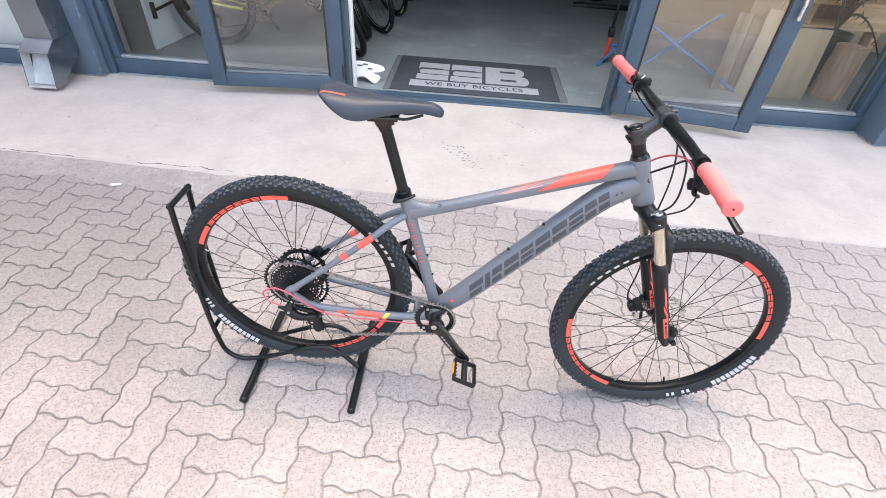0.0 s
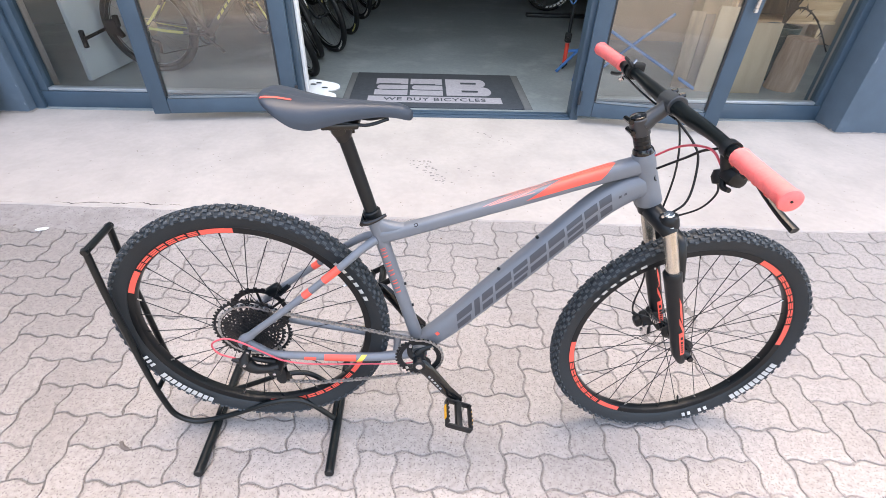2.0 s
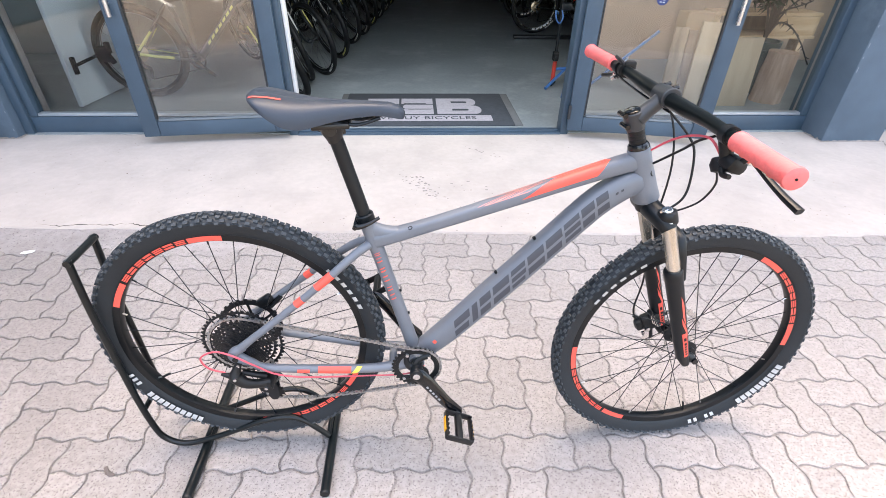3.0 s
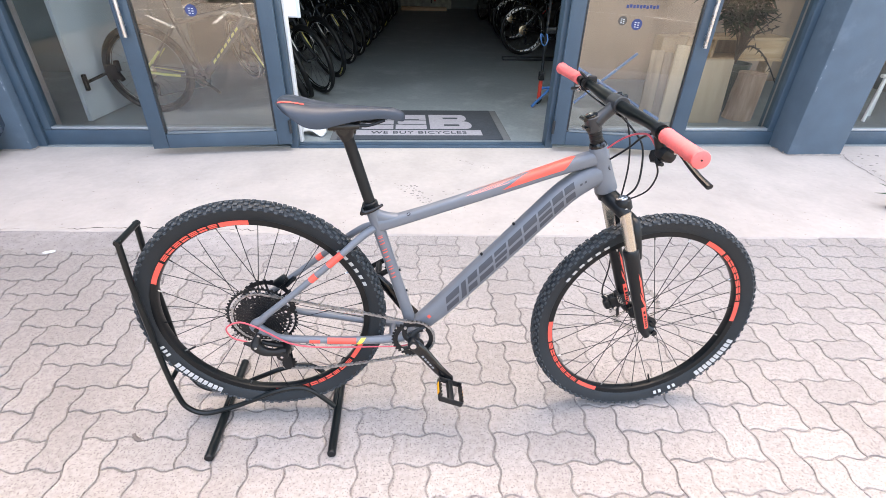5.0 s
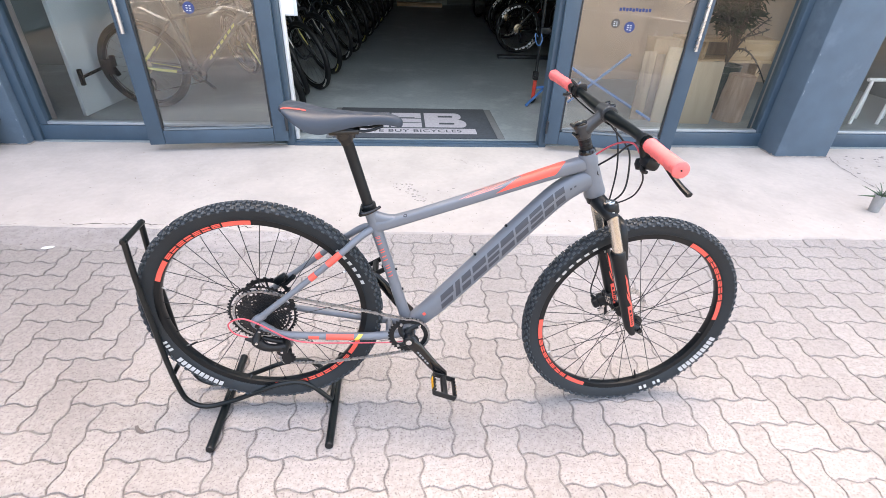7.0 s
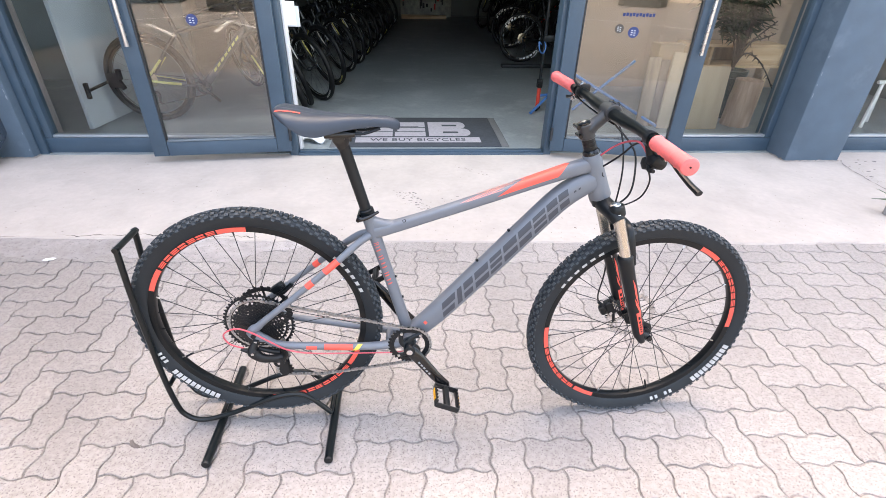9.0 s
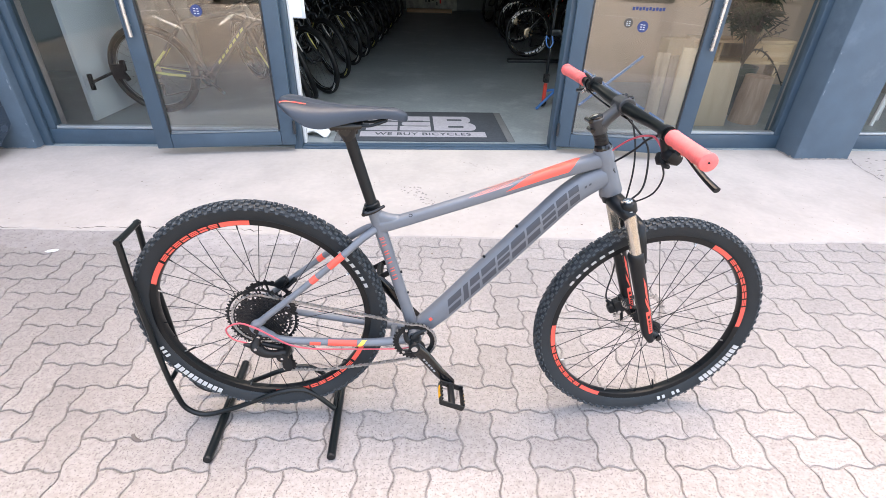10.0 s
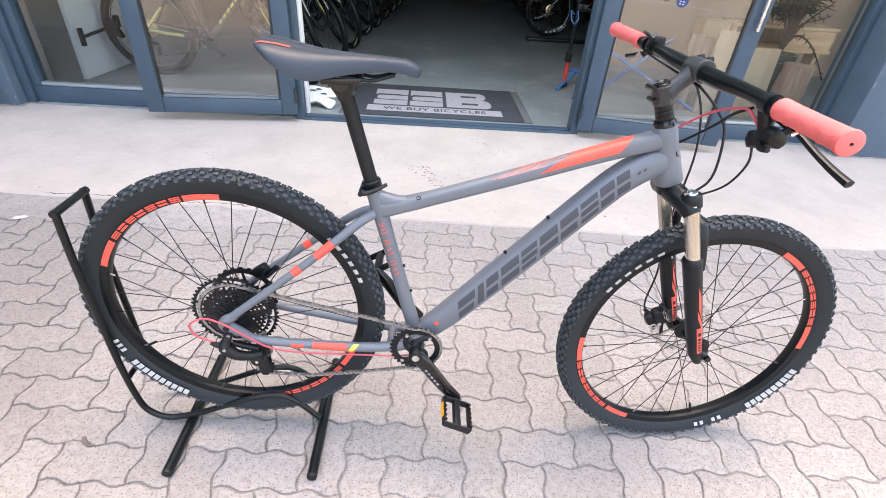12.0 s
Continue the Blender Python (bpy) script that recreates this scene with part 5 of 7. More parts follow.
bm = lathe(bmesh.new(), [(0.0575, -0.0525), (0.0575, -0.0475), (0.0485, -0.0475), (0.0485, -0.0525)], 48, closed=True, m=Matrix.Translation(BB))
part("spider_ring", bm, BLACK, crank)
PED = Vector((0.110, 0, -0.134))
for s, d in ((-1, PED), (1, -PED)):
    y0_, y1_ = s * 0.074, s * 0.088
    pts = [BB + Vector((0, y0_, 0)), BB + d * 0.25 + Vector((0, y0_, 0)), BB + d * 0.7 + Vector((0, y1_, 0)), BB + d + Vector((0, y1_, 0))]
    pts = [BB + d * -0.09 + Vector((0, y0_, 0))] + pts[0:] + [BB + d * 1.075 + Vector((0, y1_, 0))]
    arm = part("crank_arm", tube(bmesh.new(), pts, [0.010, 0.0220, 0.0200, 0.0175, 0.0165, 0.008], 16, flat=0.5, ref=(0, 1, 0)), BLACKGLOSS, crank, "black forged crank arm")
    if s < 0:
        bm = bmesh.new()
        fr_ = [BB + d * (0.30 + 0.07 * k) for k in range(5)]
        for k, p in enumerate(fr_):
            g = (0.05 + 0.07 * k) / 0.45
            face = y0_ + (y1_ - y0_) * g - 0.5 * (0.0200 - 0.0025 * g)
            box(bm, p + Vector((-0.004, face - 0.0002, -0.003)), (0.0075, 0.0016, 0.0050), rot=Matrix.Rotation(radians(50), 4, "Y"))
        part("arm_print", bm, GREYLET, arm, "pale grey bar print on the arm", smooth=False)
        part("axle_bolt", tube(bmesh.new(), [BB + Vector((0, -0.083, 0)), BB + Vector((0, -0.0885, 0))], [0.0105, 0.0095], 14, ref=(1, 0, 0)), CHROME, arm)
    # platform pedal
    c = BB + d + Vector((0, s * 0.142, 0))
    tilt = Matrix.Rotation(radians(24 if s < 0 else -30), 4, "Y")
    b = bmesh.new()
    for lx, ly, sx, sy in ((0, -0.047, 0.088, 0.007), (0, 0.047, 0.088, 0.007), (-0.043, 0, 0.007, 0.096), (0.043, 0, 0.007, 0.096)):
        box(b, (lx, ly, 0), (sx, sy, 0.020), bevel=0.003)
    box(b, (0, 0, 0), (0.022, 0.092, 0.019), bevel=0.006)
    for lx in (-0.042, 0.042):
        for k in range(6):
            box(b, (lx, -0.040 + 0.016 * k, 0.0118), (0.005, 0.006, 0.006))
    bmesh.ops.transform(b, matrix=Matrix.Translation(c) @ tilt @ Matrix.Diagonal((0.84, 0.86, 0.9, 1)), verts=b.verts)
    pd = part("pedal", b, BLACKPLA, bike, "black platform pedal with amber reflectors")
    part("pedal_axle", tube(bmesh.new(), [BB + d + Vector((0, s * 0.080, 0)), BB + d + Vector((0, s * 0.12, 0))], 0.0068, 10, ref=(1, 0, 0)), CHROME, pd)
    for lx in (-0.0478, 0.0478):
        b = box(bmesh.new(), (lx, 0, 0), (0.002, 0.050, 0.012), bevel=0.0)
        bmesh.ops.transform(b, matrix=Matrix.Translation(c) @ tilt @ Matrix.Diagonal((0.84, 0.86, 0.9, 1)), verts=b.verts)
        part("reflector", b, AMBER, pd, "amber pedal reflector", smooth=False)

cas = part("cassette", lathe(bmesh.new(), [(0.017, -0.060), (0.020, -0.058), (0.020, -0.018), (0.012, -0.015)], 24), BLACK, bike, "black twelve-speed cassette")
for k, n in enumerate((50, 42, 36, 32, 28, 24, 21, 18, 16, 14, 12)):
    bm = bmesh.new()
    r = n * 0.0127 / (2 * math.pi)
    toothed(r, n, -0.0215 - 0.0036 * k, 0.0016, r - (0.0065 if k < 6 else 0.009), bm)
    if k < 8:
        for j in range(5 if k < 3 else 4):
            a = 2 * math.pi * (j + 0.13 * k) / (5 if k < 3 else 4)
            tube(bm, [(0.016 * math.cos(a), -0.0215 - 0.0036 * k, 0.016 * math.sin(a)), ((r - 0.0055) * math.cos(a + 0.35), -0.0215 - 0.0036 * k, (r - 0.0055) * math.sin(a + 0.35))], 0.0032, 6, flat=0.3)
    part("sprocket", bm, COG if k else BLACK, cas, smooth=False)

# chain: pairs of plates and rollers along the run
cy, ck = -0.0330, -0.0251
RC, RK = 0.0645, 42 * 0.0127 / (2 * math.pi)
UPJ, LOJ = Vector((0.056, 0, -0.110)), Vector((0.058, 0, -0.172))
path = []
for a in np.linspace(97, -78, 30).tolist():
    path.append(Vector((BB.x + RC * math.cos(radians(a)), -0.050, BB.z + RC * math.sin(radians(a)))))
path += [Vector((0.30, -0.046, -0.168)), Vector((0.17, -0.042, -0.190))]
for a in np.linspace(-70, -215, 10).tolist():
    path.append(Vector((LOJ.x + 0.024 * math.cos(radians(a)), cy, LOJ.z + 0.024 * math.sin(radians(a)))))
for a in np.linspace(-35, 60, 8).tolist():
    path.append(Vector((UPJ.x + 0.022 * math.cos(radians(a)), cy, UPJ.z + 0.022 * math.sin(radians(a)))))
for a in np.linspace(-40, -275, 30).tolist():
    path.append(Vector((RK * math.cos(radians(a)), ck, RK * math.sin(radians(a)))))
path += [Vector((0.15, -0.034, 0.053)), Vector((0.30, -0.042, 0.022))]
path.append(path[0])
lens_ = [0.0]
for a, b_ in zip(path, path[1:]):
    lens_.append(lens_[-1] + (b_ - a).length)
count = int(lens_[-1] / 0.0127)
pins = []
for k in range(count + 1):
    s = lens_[-1] * k / count
    j = min(max(int(np.searchsorted(lens_, s)) - 1, 0), len(path) - 2)
    w_ = (s - lens_[j]) / max(1e-9, lens_[j + 1] - lens_[j])
    pins.append(path[j].lerp(path[j + 1], w_))
bm = bmesh.new()
for k, (a, b_) in enumerate(zip(pins, pins[1:])):
    t = (b_ - a).normalized()
    side = Vector((0, 1, 0))
    upv = side.cross(t).normalized()
    for s in (-1, 1):
        o = side * s * (0.0026 if k % 2 else 0.0036)
        ring = []
        for f, h in ((-0.25, 0), (0.0, 0.0040), (0.5, 0.0028), (1.0, 0.0040), (1.25, 0), (1.0, -0.0040), (0.5, -0.0028), (0.0, -0.0040)):
            ring.append(bm.verts.new(a.lerp(b_, f) + o + upv * h))
        bm.faces.new(ring)
    tube(bm, [a - side * 0.0042, a + side * 0.0042], 0.0036, 6, ref=(1, 0, 0))
part("chain", bm, CHAIN, bike, "steel roller chain", smooth=False)

bm = bmesh.new()
tube(bm, glide([(0.006, -0.084, -0.012), (-0.004, -0.090, -0.034), (-0.006, -0.093, -0.050), (0.014, -0.096, -0.070), (0.040, -0.088, -0.082), (0.062, -0.074, -0.090)], 5), [0.008, 0.0115, 0.0170, 0.0125, 0.0105, 0.0150], 16, form=2.6)
tube(bm, glide([(0.004, -0.078, -0.050), (0.030, -0.074, -0.062), (0.058, -0.066, -0.076)], 4), [0.0065, 0.0075, 0.0085], 12, form=2.6)
tube(bm, [(0.060, -0.090, -0.098), (0.060, -0.048, -0.098)], [0.0165, 0.0175], 20, ref=(1, 0, 0))
tube(bm, glide([(-0.018, -0.094, -0.046), (-0.032, -0.094, -0.042), (-0.040, -0.094, -0.040)], 4), [0.0085, 0.0055, 0.0035], 10)
der = part("rear_derailleur", bm, BLACKPLA, bike, "black rear derailleur")
for bx, by, bz in ((-0.004, -0.1105, -0.047), (0.005, -0.0945, -0.016), (0.060, -0.0935, -0.098)):
    part("bolt", tube(bmesh.new(), [(bx, by + 0.006, bz), (bx, by, bz)], [0.0048, 0.0042], 10, ref=(1, 0, 0)), STEEL, der, "small steel bolt")
for yy in (-0.0495, -0.0300):
    bm = tube(bmesh.new(), [UPJ + Vector((0.002, yy, 0.014)), UPJ + Vector((0, yy, 0)), (UPJ + LOJ) / 2 + Vector((0.004, yy, 0)), LOJ + Vector((0, yy, 0)), LOJ + Vector((0, yy, -0.014))], [0.008, 0.015, 0.011, 0.015, 0.007], 12, flat=0.08)
    part("cage", bm, BLACK, der, "black cage plate")
for c in (UPJ, LOJ):
    bm = bmesh.new()
    toothed(0.021, 12, cy, 0.0025, 0.006, bm, c=c)
    part("jockey_wheel", bm, BLACKPLA, der, smooth=False)

# ---------------------------------------------------------------- the stand under the rear wheel
stand = thing("bike_stand", "black tubular steel bicycle stand holding the rear wheel", "bike stand")
SY0, SY1 = 1.198, 1.300


def stand_loop(y):
    return glide([(-0.683, y, 0.700), (-0.690, y, 0.55), (-0.690, y, 0.40), (-0.690, y, 0.25), (-0.684, y, 0.130), (-0.668, y, 0.055), (-0.615, y, 0.022), (-0.525, y, 0.045), (-0.45, y, 0.078), (-0.375, y, 0.112), (-0.30, y, 0.129), (-0.25, y, 0.108), (-0.188, y, 0.032)], 6)


part("side_loop", tube(bmesh.new(), stand_loop(SY0), 0.0085, 12), STANDBLK, stand)
part("side_loop", tube(bmesh.new(), stand_loop(SY1), 0.0085, 12), STANDBLK, stand)
part("top_bar", tube(bmesh.new(), [(-0.683, SY0 - 0.008, 0.694), (-0.683, SY1 + 0.008, 0.694)], 0.0085, 12, ref=(1, 0, 0)), STANDBLK, stand)
for x, y0_, y1_ in ((-0.553, 1.035, 1.435), (-0.178, 1.030, 1.430)):
    bm = tube(bmesh.new(), [(x, y0_, 0.0135), (x, y1_, 0.0135)], 0.0135, 16, ref=(1, 0, 0))
    ft = part("foot_bar", bm, STANDBLK, stand)
    for ye, d in ((y0_, -1), (y1_, 1)):
        part("end_cap", tube(bmesh.new(), [(x, ye, 0.0135), (x, ye + d * 0.006, 0.0135)], [0.0142, 0.0125], 16, ref=(1, 0, 0)), BLACKPLA, ft, "dull plastic end cap")
for x, z in ((-0.680, 0.19), (-0.188, 0.034)):
    part("cross_bar", tube(bmesh.new(), [(x, SY0, z), (x, SY1, z)], 0.0075, 10, ref=(1, 0, 0)), STANDBLK, stand)
part("cross_bar", tube(bmesh.new(), [(-0.553, SY0, 0.032), (-0.553, SY1, 0.032)], 0.0075, 10, ref=(1, 0, 0)), STANDBLK, stand)

# ---------------------------------------------------------------- inside the shop
MAT = surf("mat_fibre", (0.045, 0.052, 0.060), 0.95, var=0.25, scale=30, fine=400, bump=0.5)
MAT_EDGE = surf("mat_rubber_edge", (0.12, 0.125, 0.125), 0.8, var=0.15)
MAT_PALE = surf("mat_pale_pile", (0.36, 0.34, 0.36), 0.95, var=0.15, scale=40, fine=400, bump=0.5)
FZ = 0.012
door_mat = tagged(part("door_mat", slab(-0.50, 0.89, 3.935, 4.78, FZ, FZ + 0.009, 0.003), MAT, None, "dark grey entrance mat with pale printed logo shapes"), category="mat")
part("border", slab(-0.555, -0.502, 3.935, 4.78, FZ, FZ + 0.006, 0.002), MAT_EDGE, door_mat, "grey rubber border")
part("border", slab(0.892, 0.955, 3.935, 4.78, FZ, FZ + 0.006, 0.002), MAT_EDGE, door_mat, "grey rubber border")
ZM = FZ + 0.0095


def flat_shape(loops, z):
    """A flat shape with one outline."""
    b = bmesh.new()
    for loop in loops:
        vs = [b.verts.new((x, y, z)) for x, y in loop]
        b.faces.new(vs)
    bmesh.ops.triangulate(b, faces=b.faces[:])
    return b


def bulge(x0, x1, y0, y1, round_right, round_left):
    """A horizontal bar with one or both ends rounded."""
    r, ym = (y1 - y0) / 2, (y0 + y1) / 2
    pts = []
    if round_right:
        pts += [(x1 - r * 0.55 + r * 0.55 * math.cos(a), ym + r * math.sin(a)) for a in np.linspace(-math.pi / 2, math.pi / 2, 9).tolist()]
    else:
        pts += [(x1, y0), (x1, y1)]
    if round_left:
        pts += [(x0 + r * 0.55 - r * 0.55 * math.cos(a), ym - r * math.sin(a)) for a in np.linspace(-math.pi / 2, math.pi / 2, 9).tolist()]
    else:
        pts += [(x0, y1), (x0, y0)]
    return pts


X0 = -0.315
for k in range(2):
    a, b_ = X0 + 0.295 * k, X0 + 0.275 + 0.295 * k
    loops = [bulge(a, b_, 4.20, 4.325, False, False), bulge(a, b_ - 0.02, 4.335, 4.445, True, False) if k < 0 else bulge(a + 0.015, b_, 4.338, 4.448, False, True), bulge(a, b_, 4.47, 4.62, False, False)]
    part("logo_shape", flat_shape(loops, ZM), MAT_PALE, door_mat, "pale block logo shape", smooth=False)
    for (x0_, x1_, yy, rr, ll) in ((a + 0.02, b_ - 0.06, 4.475, False, True), (a + 0.06, b_ - 0.02, 4.325, True, False)):
        part("logo_cut", flat_shape([bulge(x0_, x1_, yy - 0.008, yy + 0.010, rr, ll)], ZM + 0.0006), MAT, door_mat, "", smooth=False)
bx0, bx1 = 0.285, 0.665
part("logo_shape", flat_shape([bulge(bx0, bx1, 4.205, 4.425, True, False), bulge(bx0, bx1 - 0.03, 4.4255, 4.625, True, False)], ZM), MAT_PALE, door_mat, "pale block logo shape", smooth=False)
for yy in (4.31, 4.515):
    part("logo_cut", flat_shape([bulge(bx0 + 0.13, bx1 - 0.11, yy - 0.024, yy + 0.024, True, False)], ZM + 0.0006), MAT, door_mat, "", smooth=False)
part("word_bar", flat_shape([[(-0.355, 4.035), (0.728, 4.035), (0.728, 4.172), (-0.355, 4.172)]], ZM), MAT_PALE, door_mat, "pale bar with dark lettering", smooth=False)
cu = bpy.data.curves.new("lettering", "FONT")
cu.body = "WE BUY BICYCLES"
cu.size, cu.align_x, cu.align_y = 0.102, "CENTER", "CENTER"
cu.space_character = 1.08
cu.extrude = 0.0004
cu.offset = 0.0012
cu.materials.append(MAT)
tx = new("lettering", cu)
tx.parent = door_mat
tx.matrix_local = pose(0.185, 4.104, ZM + 0.001) @ Matrix.Diagonal((0.92, 0.92, 1, 1))

# white cut-out prop by the jamb
bm = bmesh.new()
out = [(0, 0), (0.03, 0.10), (0.0, 0.17), (0.05, 0.205), (0.15, 0.19), (0.245, 0.165), (0.265, 0.125), (0.225, 0.095), (0.17, 0.085), (0.235, 0.05), (0.225, 0.0), (0.19, -0.03), (0.10, 0.035)]
pts = [(-0.83 + p.x, 4.03 + p.y * 0.55, 0.03 + p.y * 0.55) for p in glide([(x, y, 0) for x, y in out + out[:1]], 5)[:-1]]
vs = [bm.verts.new(p) for p in pts]
bm.faces.new(vs)
bmesh.ops.triangulate(bm, faces=bm.faces[:])
bmesh.ops.solidify(bm, geom=bm.faces[:], thickness=0.018)
cutout = tagged(part("white_cutout", bm, WHITE, None, "white painted cut-out board leaning inside the doorway"), category="sign")
for x, y in ((0.062, 0.15), (0.105, 0.165), (0.15, 0.118)):
    bm = lathe(bmesh.new(), [(0.015, -0.001), (0.015, 0.001)], 14, m=Matrix.Translation((-0.83 + x, 4.03 + y * 0.55 - 0.016, 0.03 + y * 0.55 + 0.016)) @ Matrix.Rotation(radians(45), 4, "X") @ Matrix.Diagonal((1.5, 1, 0.8, 1)))
    part("hole", bm, ALU_DARK, cutout, "dark oval hole")
card = thing("hanging_card", "white card in a clear sleeve on the door jamb", "card")
part("card", slab(-0.775, -0.690, F + 0.125, F + 0.127, 0.935, 1.09), WHITE, card, smooth=False)
part("clip", slab(-0.755, -0.665, F + 0.129, F + 0.137, 0.925, 1.06, 0.004), PALE, card)

# bicycles on display
BIKE_BLACK = surf("display_frame_black", (0.006, 0.008, 0.007), 0.22, 0.0, var=0.1, bump=0, spec=0.6)
LIME = surf("lime_decal", (0.62, 0.58, 0.20), 0.4, var=0.1, bump=0)
BLUEF = surf("display_frame_blue", (0.004, 0.007, 0.012), 0.25, 0.0, var=0.1, bump=0)
REDF = surf("display_frame_red", (0.42, 0.03, 0.02), 0.3, 0.2, var=0.1, bump=0)
GREYSPOKE = surf("grey_spoke", (0.09, 0.09, 0.09), 0.4, 0.5, var=0.1, bump=0)
RIM_GLOSS = surf("gloss_rim_black", (0.045, 0.046, 0.046), 0.24, 0.9, var=0.1, bump=0)
TYRE_NEW = surf("new_tyre_rubber", (0.0045, 0.0055, 0.006), 0.5, spec=0.25, var=0.2, bump=0.02)
# black frame paint lightened so it sinks into the reflection on the glass
VEILED = surf("display_frame_veiled", (0.060, 0.062, 0.062), 0.6, spec=0.2, var=0.1, bump=0)
MATTE = surf("display_frame_matt_black", (0.004, 0.004, 0.004), 0.7, spec=0.05, var=0.1, bump=0)
TAN = surf("tan_cassette", (0.42, 0.33, 0.22), 0.35, 0.7, var=0.2)


def display_bike(label, paint, accent, mark, group, stay=None, rim_print=None, turned=0.0):
    """A parked bike; x forward, origin at the front wheel's contact."""
    bk = thing("display_bicycle", label, "bicycle", group)
    R, WB = 0.352, 1.12
    top, low_h = Vector((-0.30, 0, 0.86)), Vector((-0.25, 0, 0.74))
    bars = Matrix.Translation(top) @ Matrix.Rotation(radians(turned), 4, (top - low_h).normalized()) @ Matrix.Translation(-top)

    def swung(b):
        bmesh.ops.transform(b, matrix=bars, verts=b.verts)
        return b

    for nm, cx in (("front_wheel", 0.0), ("rear_wheel", -WB)):
        c = (bars if cx == 0 else Matrix()) @ Matrix.Translation((cx, 0, R))
        w = part(nm, lathe(bmesh.new(), [(0.015, -0.055), (0.024, -0.034), (0.013, -0.02), (0.013, 0.02), (0.024, 0.034), (0.015, 0.055)], 12, m=c), BLACK, bk)
        sec = [(R - 0.026 + 0.026 * math.cos(a), 0.026 * math.sin(a)) for a in np.linspace(-2.2, 2.2, 12).tolist()]
        part("tyre", lathe(bmesh.new(), sec, 56, closed=True, m=c), TYRE_NEW, w)
        part("rim", lathe(bmesh.new(), [(0.283, -0.005), (0.287, -0.010), (0.298, -0.0125), (0.310, -0.0125), (0.310, 0.0125), (0.298, 0.0125), (0.287, 0.010), (0.283, 0.005)], 56, closed=True, m=c), RIM_GLOSS, w)
        # thin pale rings put the door light's glint on the rims into colour
        for f in (-1, 1):
            part("rim_edge", lathe(bmesh.new(), [(0.2835, f * 0.0120), (0.2860, f * 0.0128), (0.2860, f * 0.0105), (0.2835, f * 0.0100)], 56, closed=True, m=c), ALU_PALE, w, "thin pale ring painted as the rim's highlight")
        b = bmesh.new()
        for k in range(24):
            a = 2 * math.pi * k / 24
            s = 1 if k % 2 else -1
            tube(b, [c @ Vector((0.02 * math.cos(a + 1.1 * (1 if k % 4 < 2 else -1)), s * 0.03, 0.02 * math.sin(a + 1.1 * (1 if k % 4 < 2 else -1)))), c @ Vector((0.288 * math.cos(a), 0, 0.288 * math.sin(a)))], 0.0011, 4, ref=(0, 1, 0), caps=False)
        part("spokes", b, GREYSPOKE, w, "thin grey spokes", smooth=False)
        b = bmesh.new()
        for s in (-1, 1):
            for a0, n in ((-58, 6), (122, 6)):
                for k in range(n):
                    arc_foil(b, 0.317, 0.335, a0 + 4.4 * k, a0 + 4.4 * k + 3.1, s * 0.0268, s * 0.0268, c, steps=2, skew=s * 0.8)
        if mark:
            tagged(part("tyre_print", b, mark, w, "pale bar print on the tyre wall", smooth=False), kind="stuff")
        if rim_print:
            for s in (-1, 1):
                for a0 in (90, -92):
                    b = bmesh.new()
                    for k in range(6):
                        arc_foil(b, 0.287, 0.309, a0 + 11 * k, a0 + 11 * k + 7.5, s * 0.0118, s * 0.0136, c, steps=3, skew=s * 1.5)
                    part("rim_decal", b, rim_print, w, "large white block print on the rim", smooth=False)
    ax, bb = Vector((-WB, 0, R)), Vector((-0.69, 0, 0.30))
    ht, hb, stt = Vector((-0.30, 0, 0.86)), Vector((-0.25, 0, 0.74)), Vector((-0.83, 0, 0.78))
    b = bmesh.new()
    tube(b, [bb, hb + Vector((-0.01, 0, 0.03))], [0.030, 0.027], 12)
    tube(b, [stt + Vector((0.02, 0, -0.06)), ht + Vector((0, 0, -0.03))], [0.019, 0.022], 12)
    tube(b, [bb, stt], 0.017, 12)
    tube(b, [ht, hb], [0.024, 0.028], 14)
    for s in (-1, 1):
        tube(b, [ax + Vector((0, s * 0.066, 0)), ax + Vector((0.15, s * 0.06, -0.02)), bb + Vector((-0.02, s * 0.03, 0))], 0.010, 8)
        tube(b, [ax + Vector((0, s * 0.066, 0)), stt + Vector((-0.03, s * 0.035, -0.12)), stt + Vector((0, s * 0.01, -0.08))], 0.009, 8)
    frm = part("frame", b, paint, bk)
    if stay:
        b = bmesh.new()
        for s in (-1, 1):
            tube(b, [ax + Vector((0.02, s * 0.068, 0.0)), ax + Vector((0.15, s * 0.062, -0.018)), ax + Vector((0.26, s * 0.05, -0.03))], 0.0108, 8)
            tube(b, [ax + Vector((0.02, s * 0.068, 0.03)), ax.lerp(stt, 0.5) + Vector((0, s * 0.052, -0.05))], 0.0098, 8)
        part("stay_decal", b, stay, frm, "yellow painted rear stays")
    b = bmesh.new()
    dtp = [bb, hb + Vector((-0.01, 0, 0.03))]
    for flip in (0, 1):
        A = (lambda a: 180 - a) if flip else (lambda a: a)
        for k in range(7):
            patch(b, dtp, [0.030, 0.027], 0.26 + 0.085 * k, 0.32 + 0.085 * k, A(-10), A(24), slant=0.02, nu=1, na=3)
    part("frame_decal", b, accent, frm, "bright letter-like frame decal", smooth=False)
    b = bmesh.new()
    tube(b, [(-0.26, -0.07, 0.70), (-0.255, 0, 0.725), (-0.26, 0.07, 0.70)], 0.02, 10, ref=(1, 0, 0))
    for s in (-1, 1):
        tube(b, [(-0.255, s * 0.065, 0.70), (-0.16, s * 0.065, 0.50), (-0.03, s * 0.065, 0.375), (0, s * 0.06, R)], [0.017, 0.018, 0.019, 0.012], 10)
    fk_ = part("fork", swung(b), BLACK, bk)
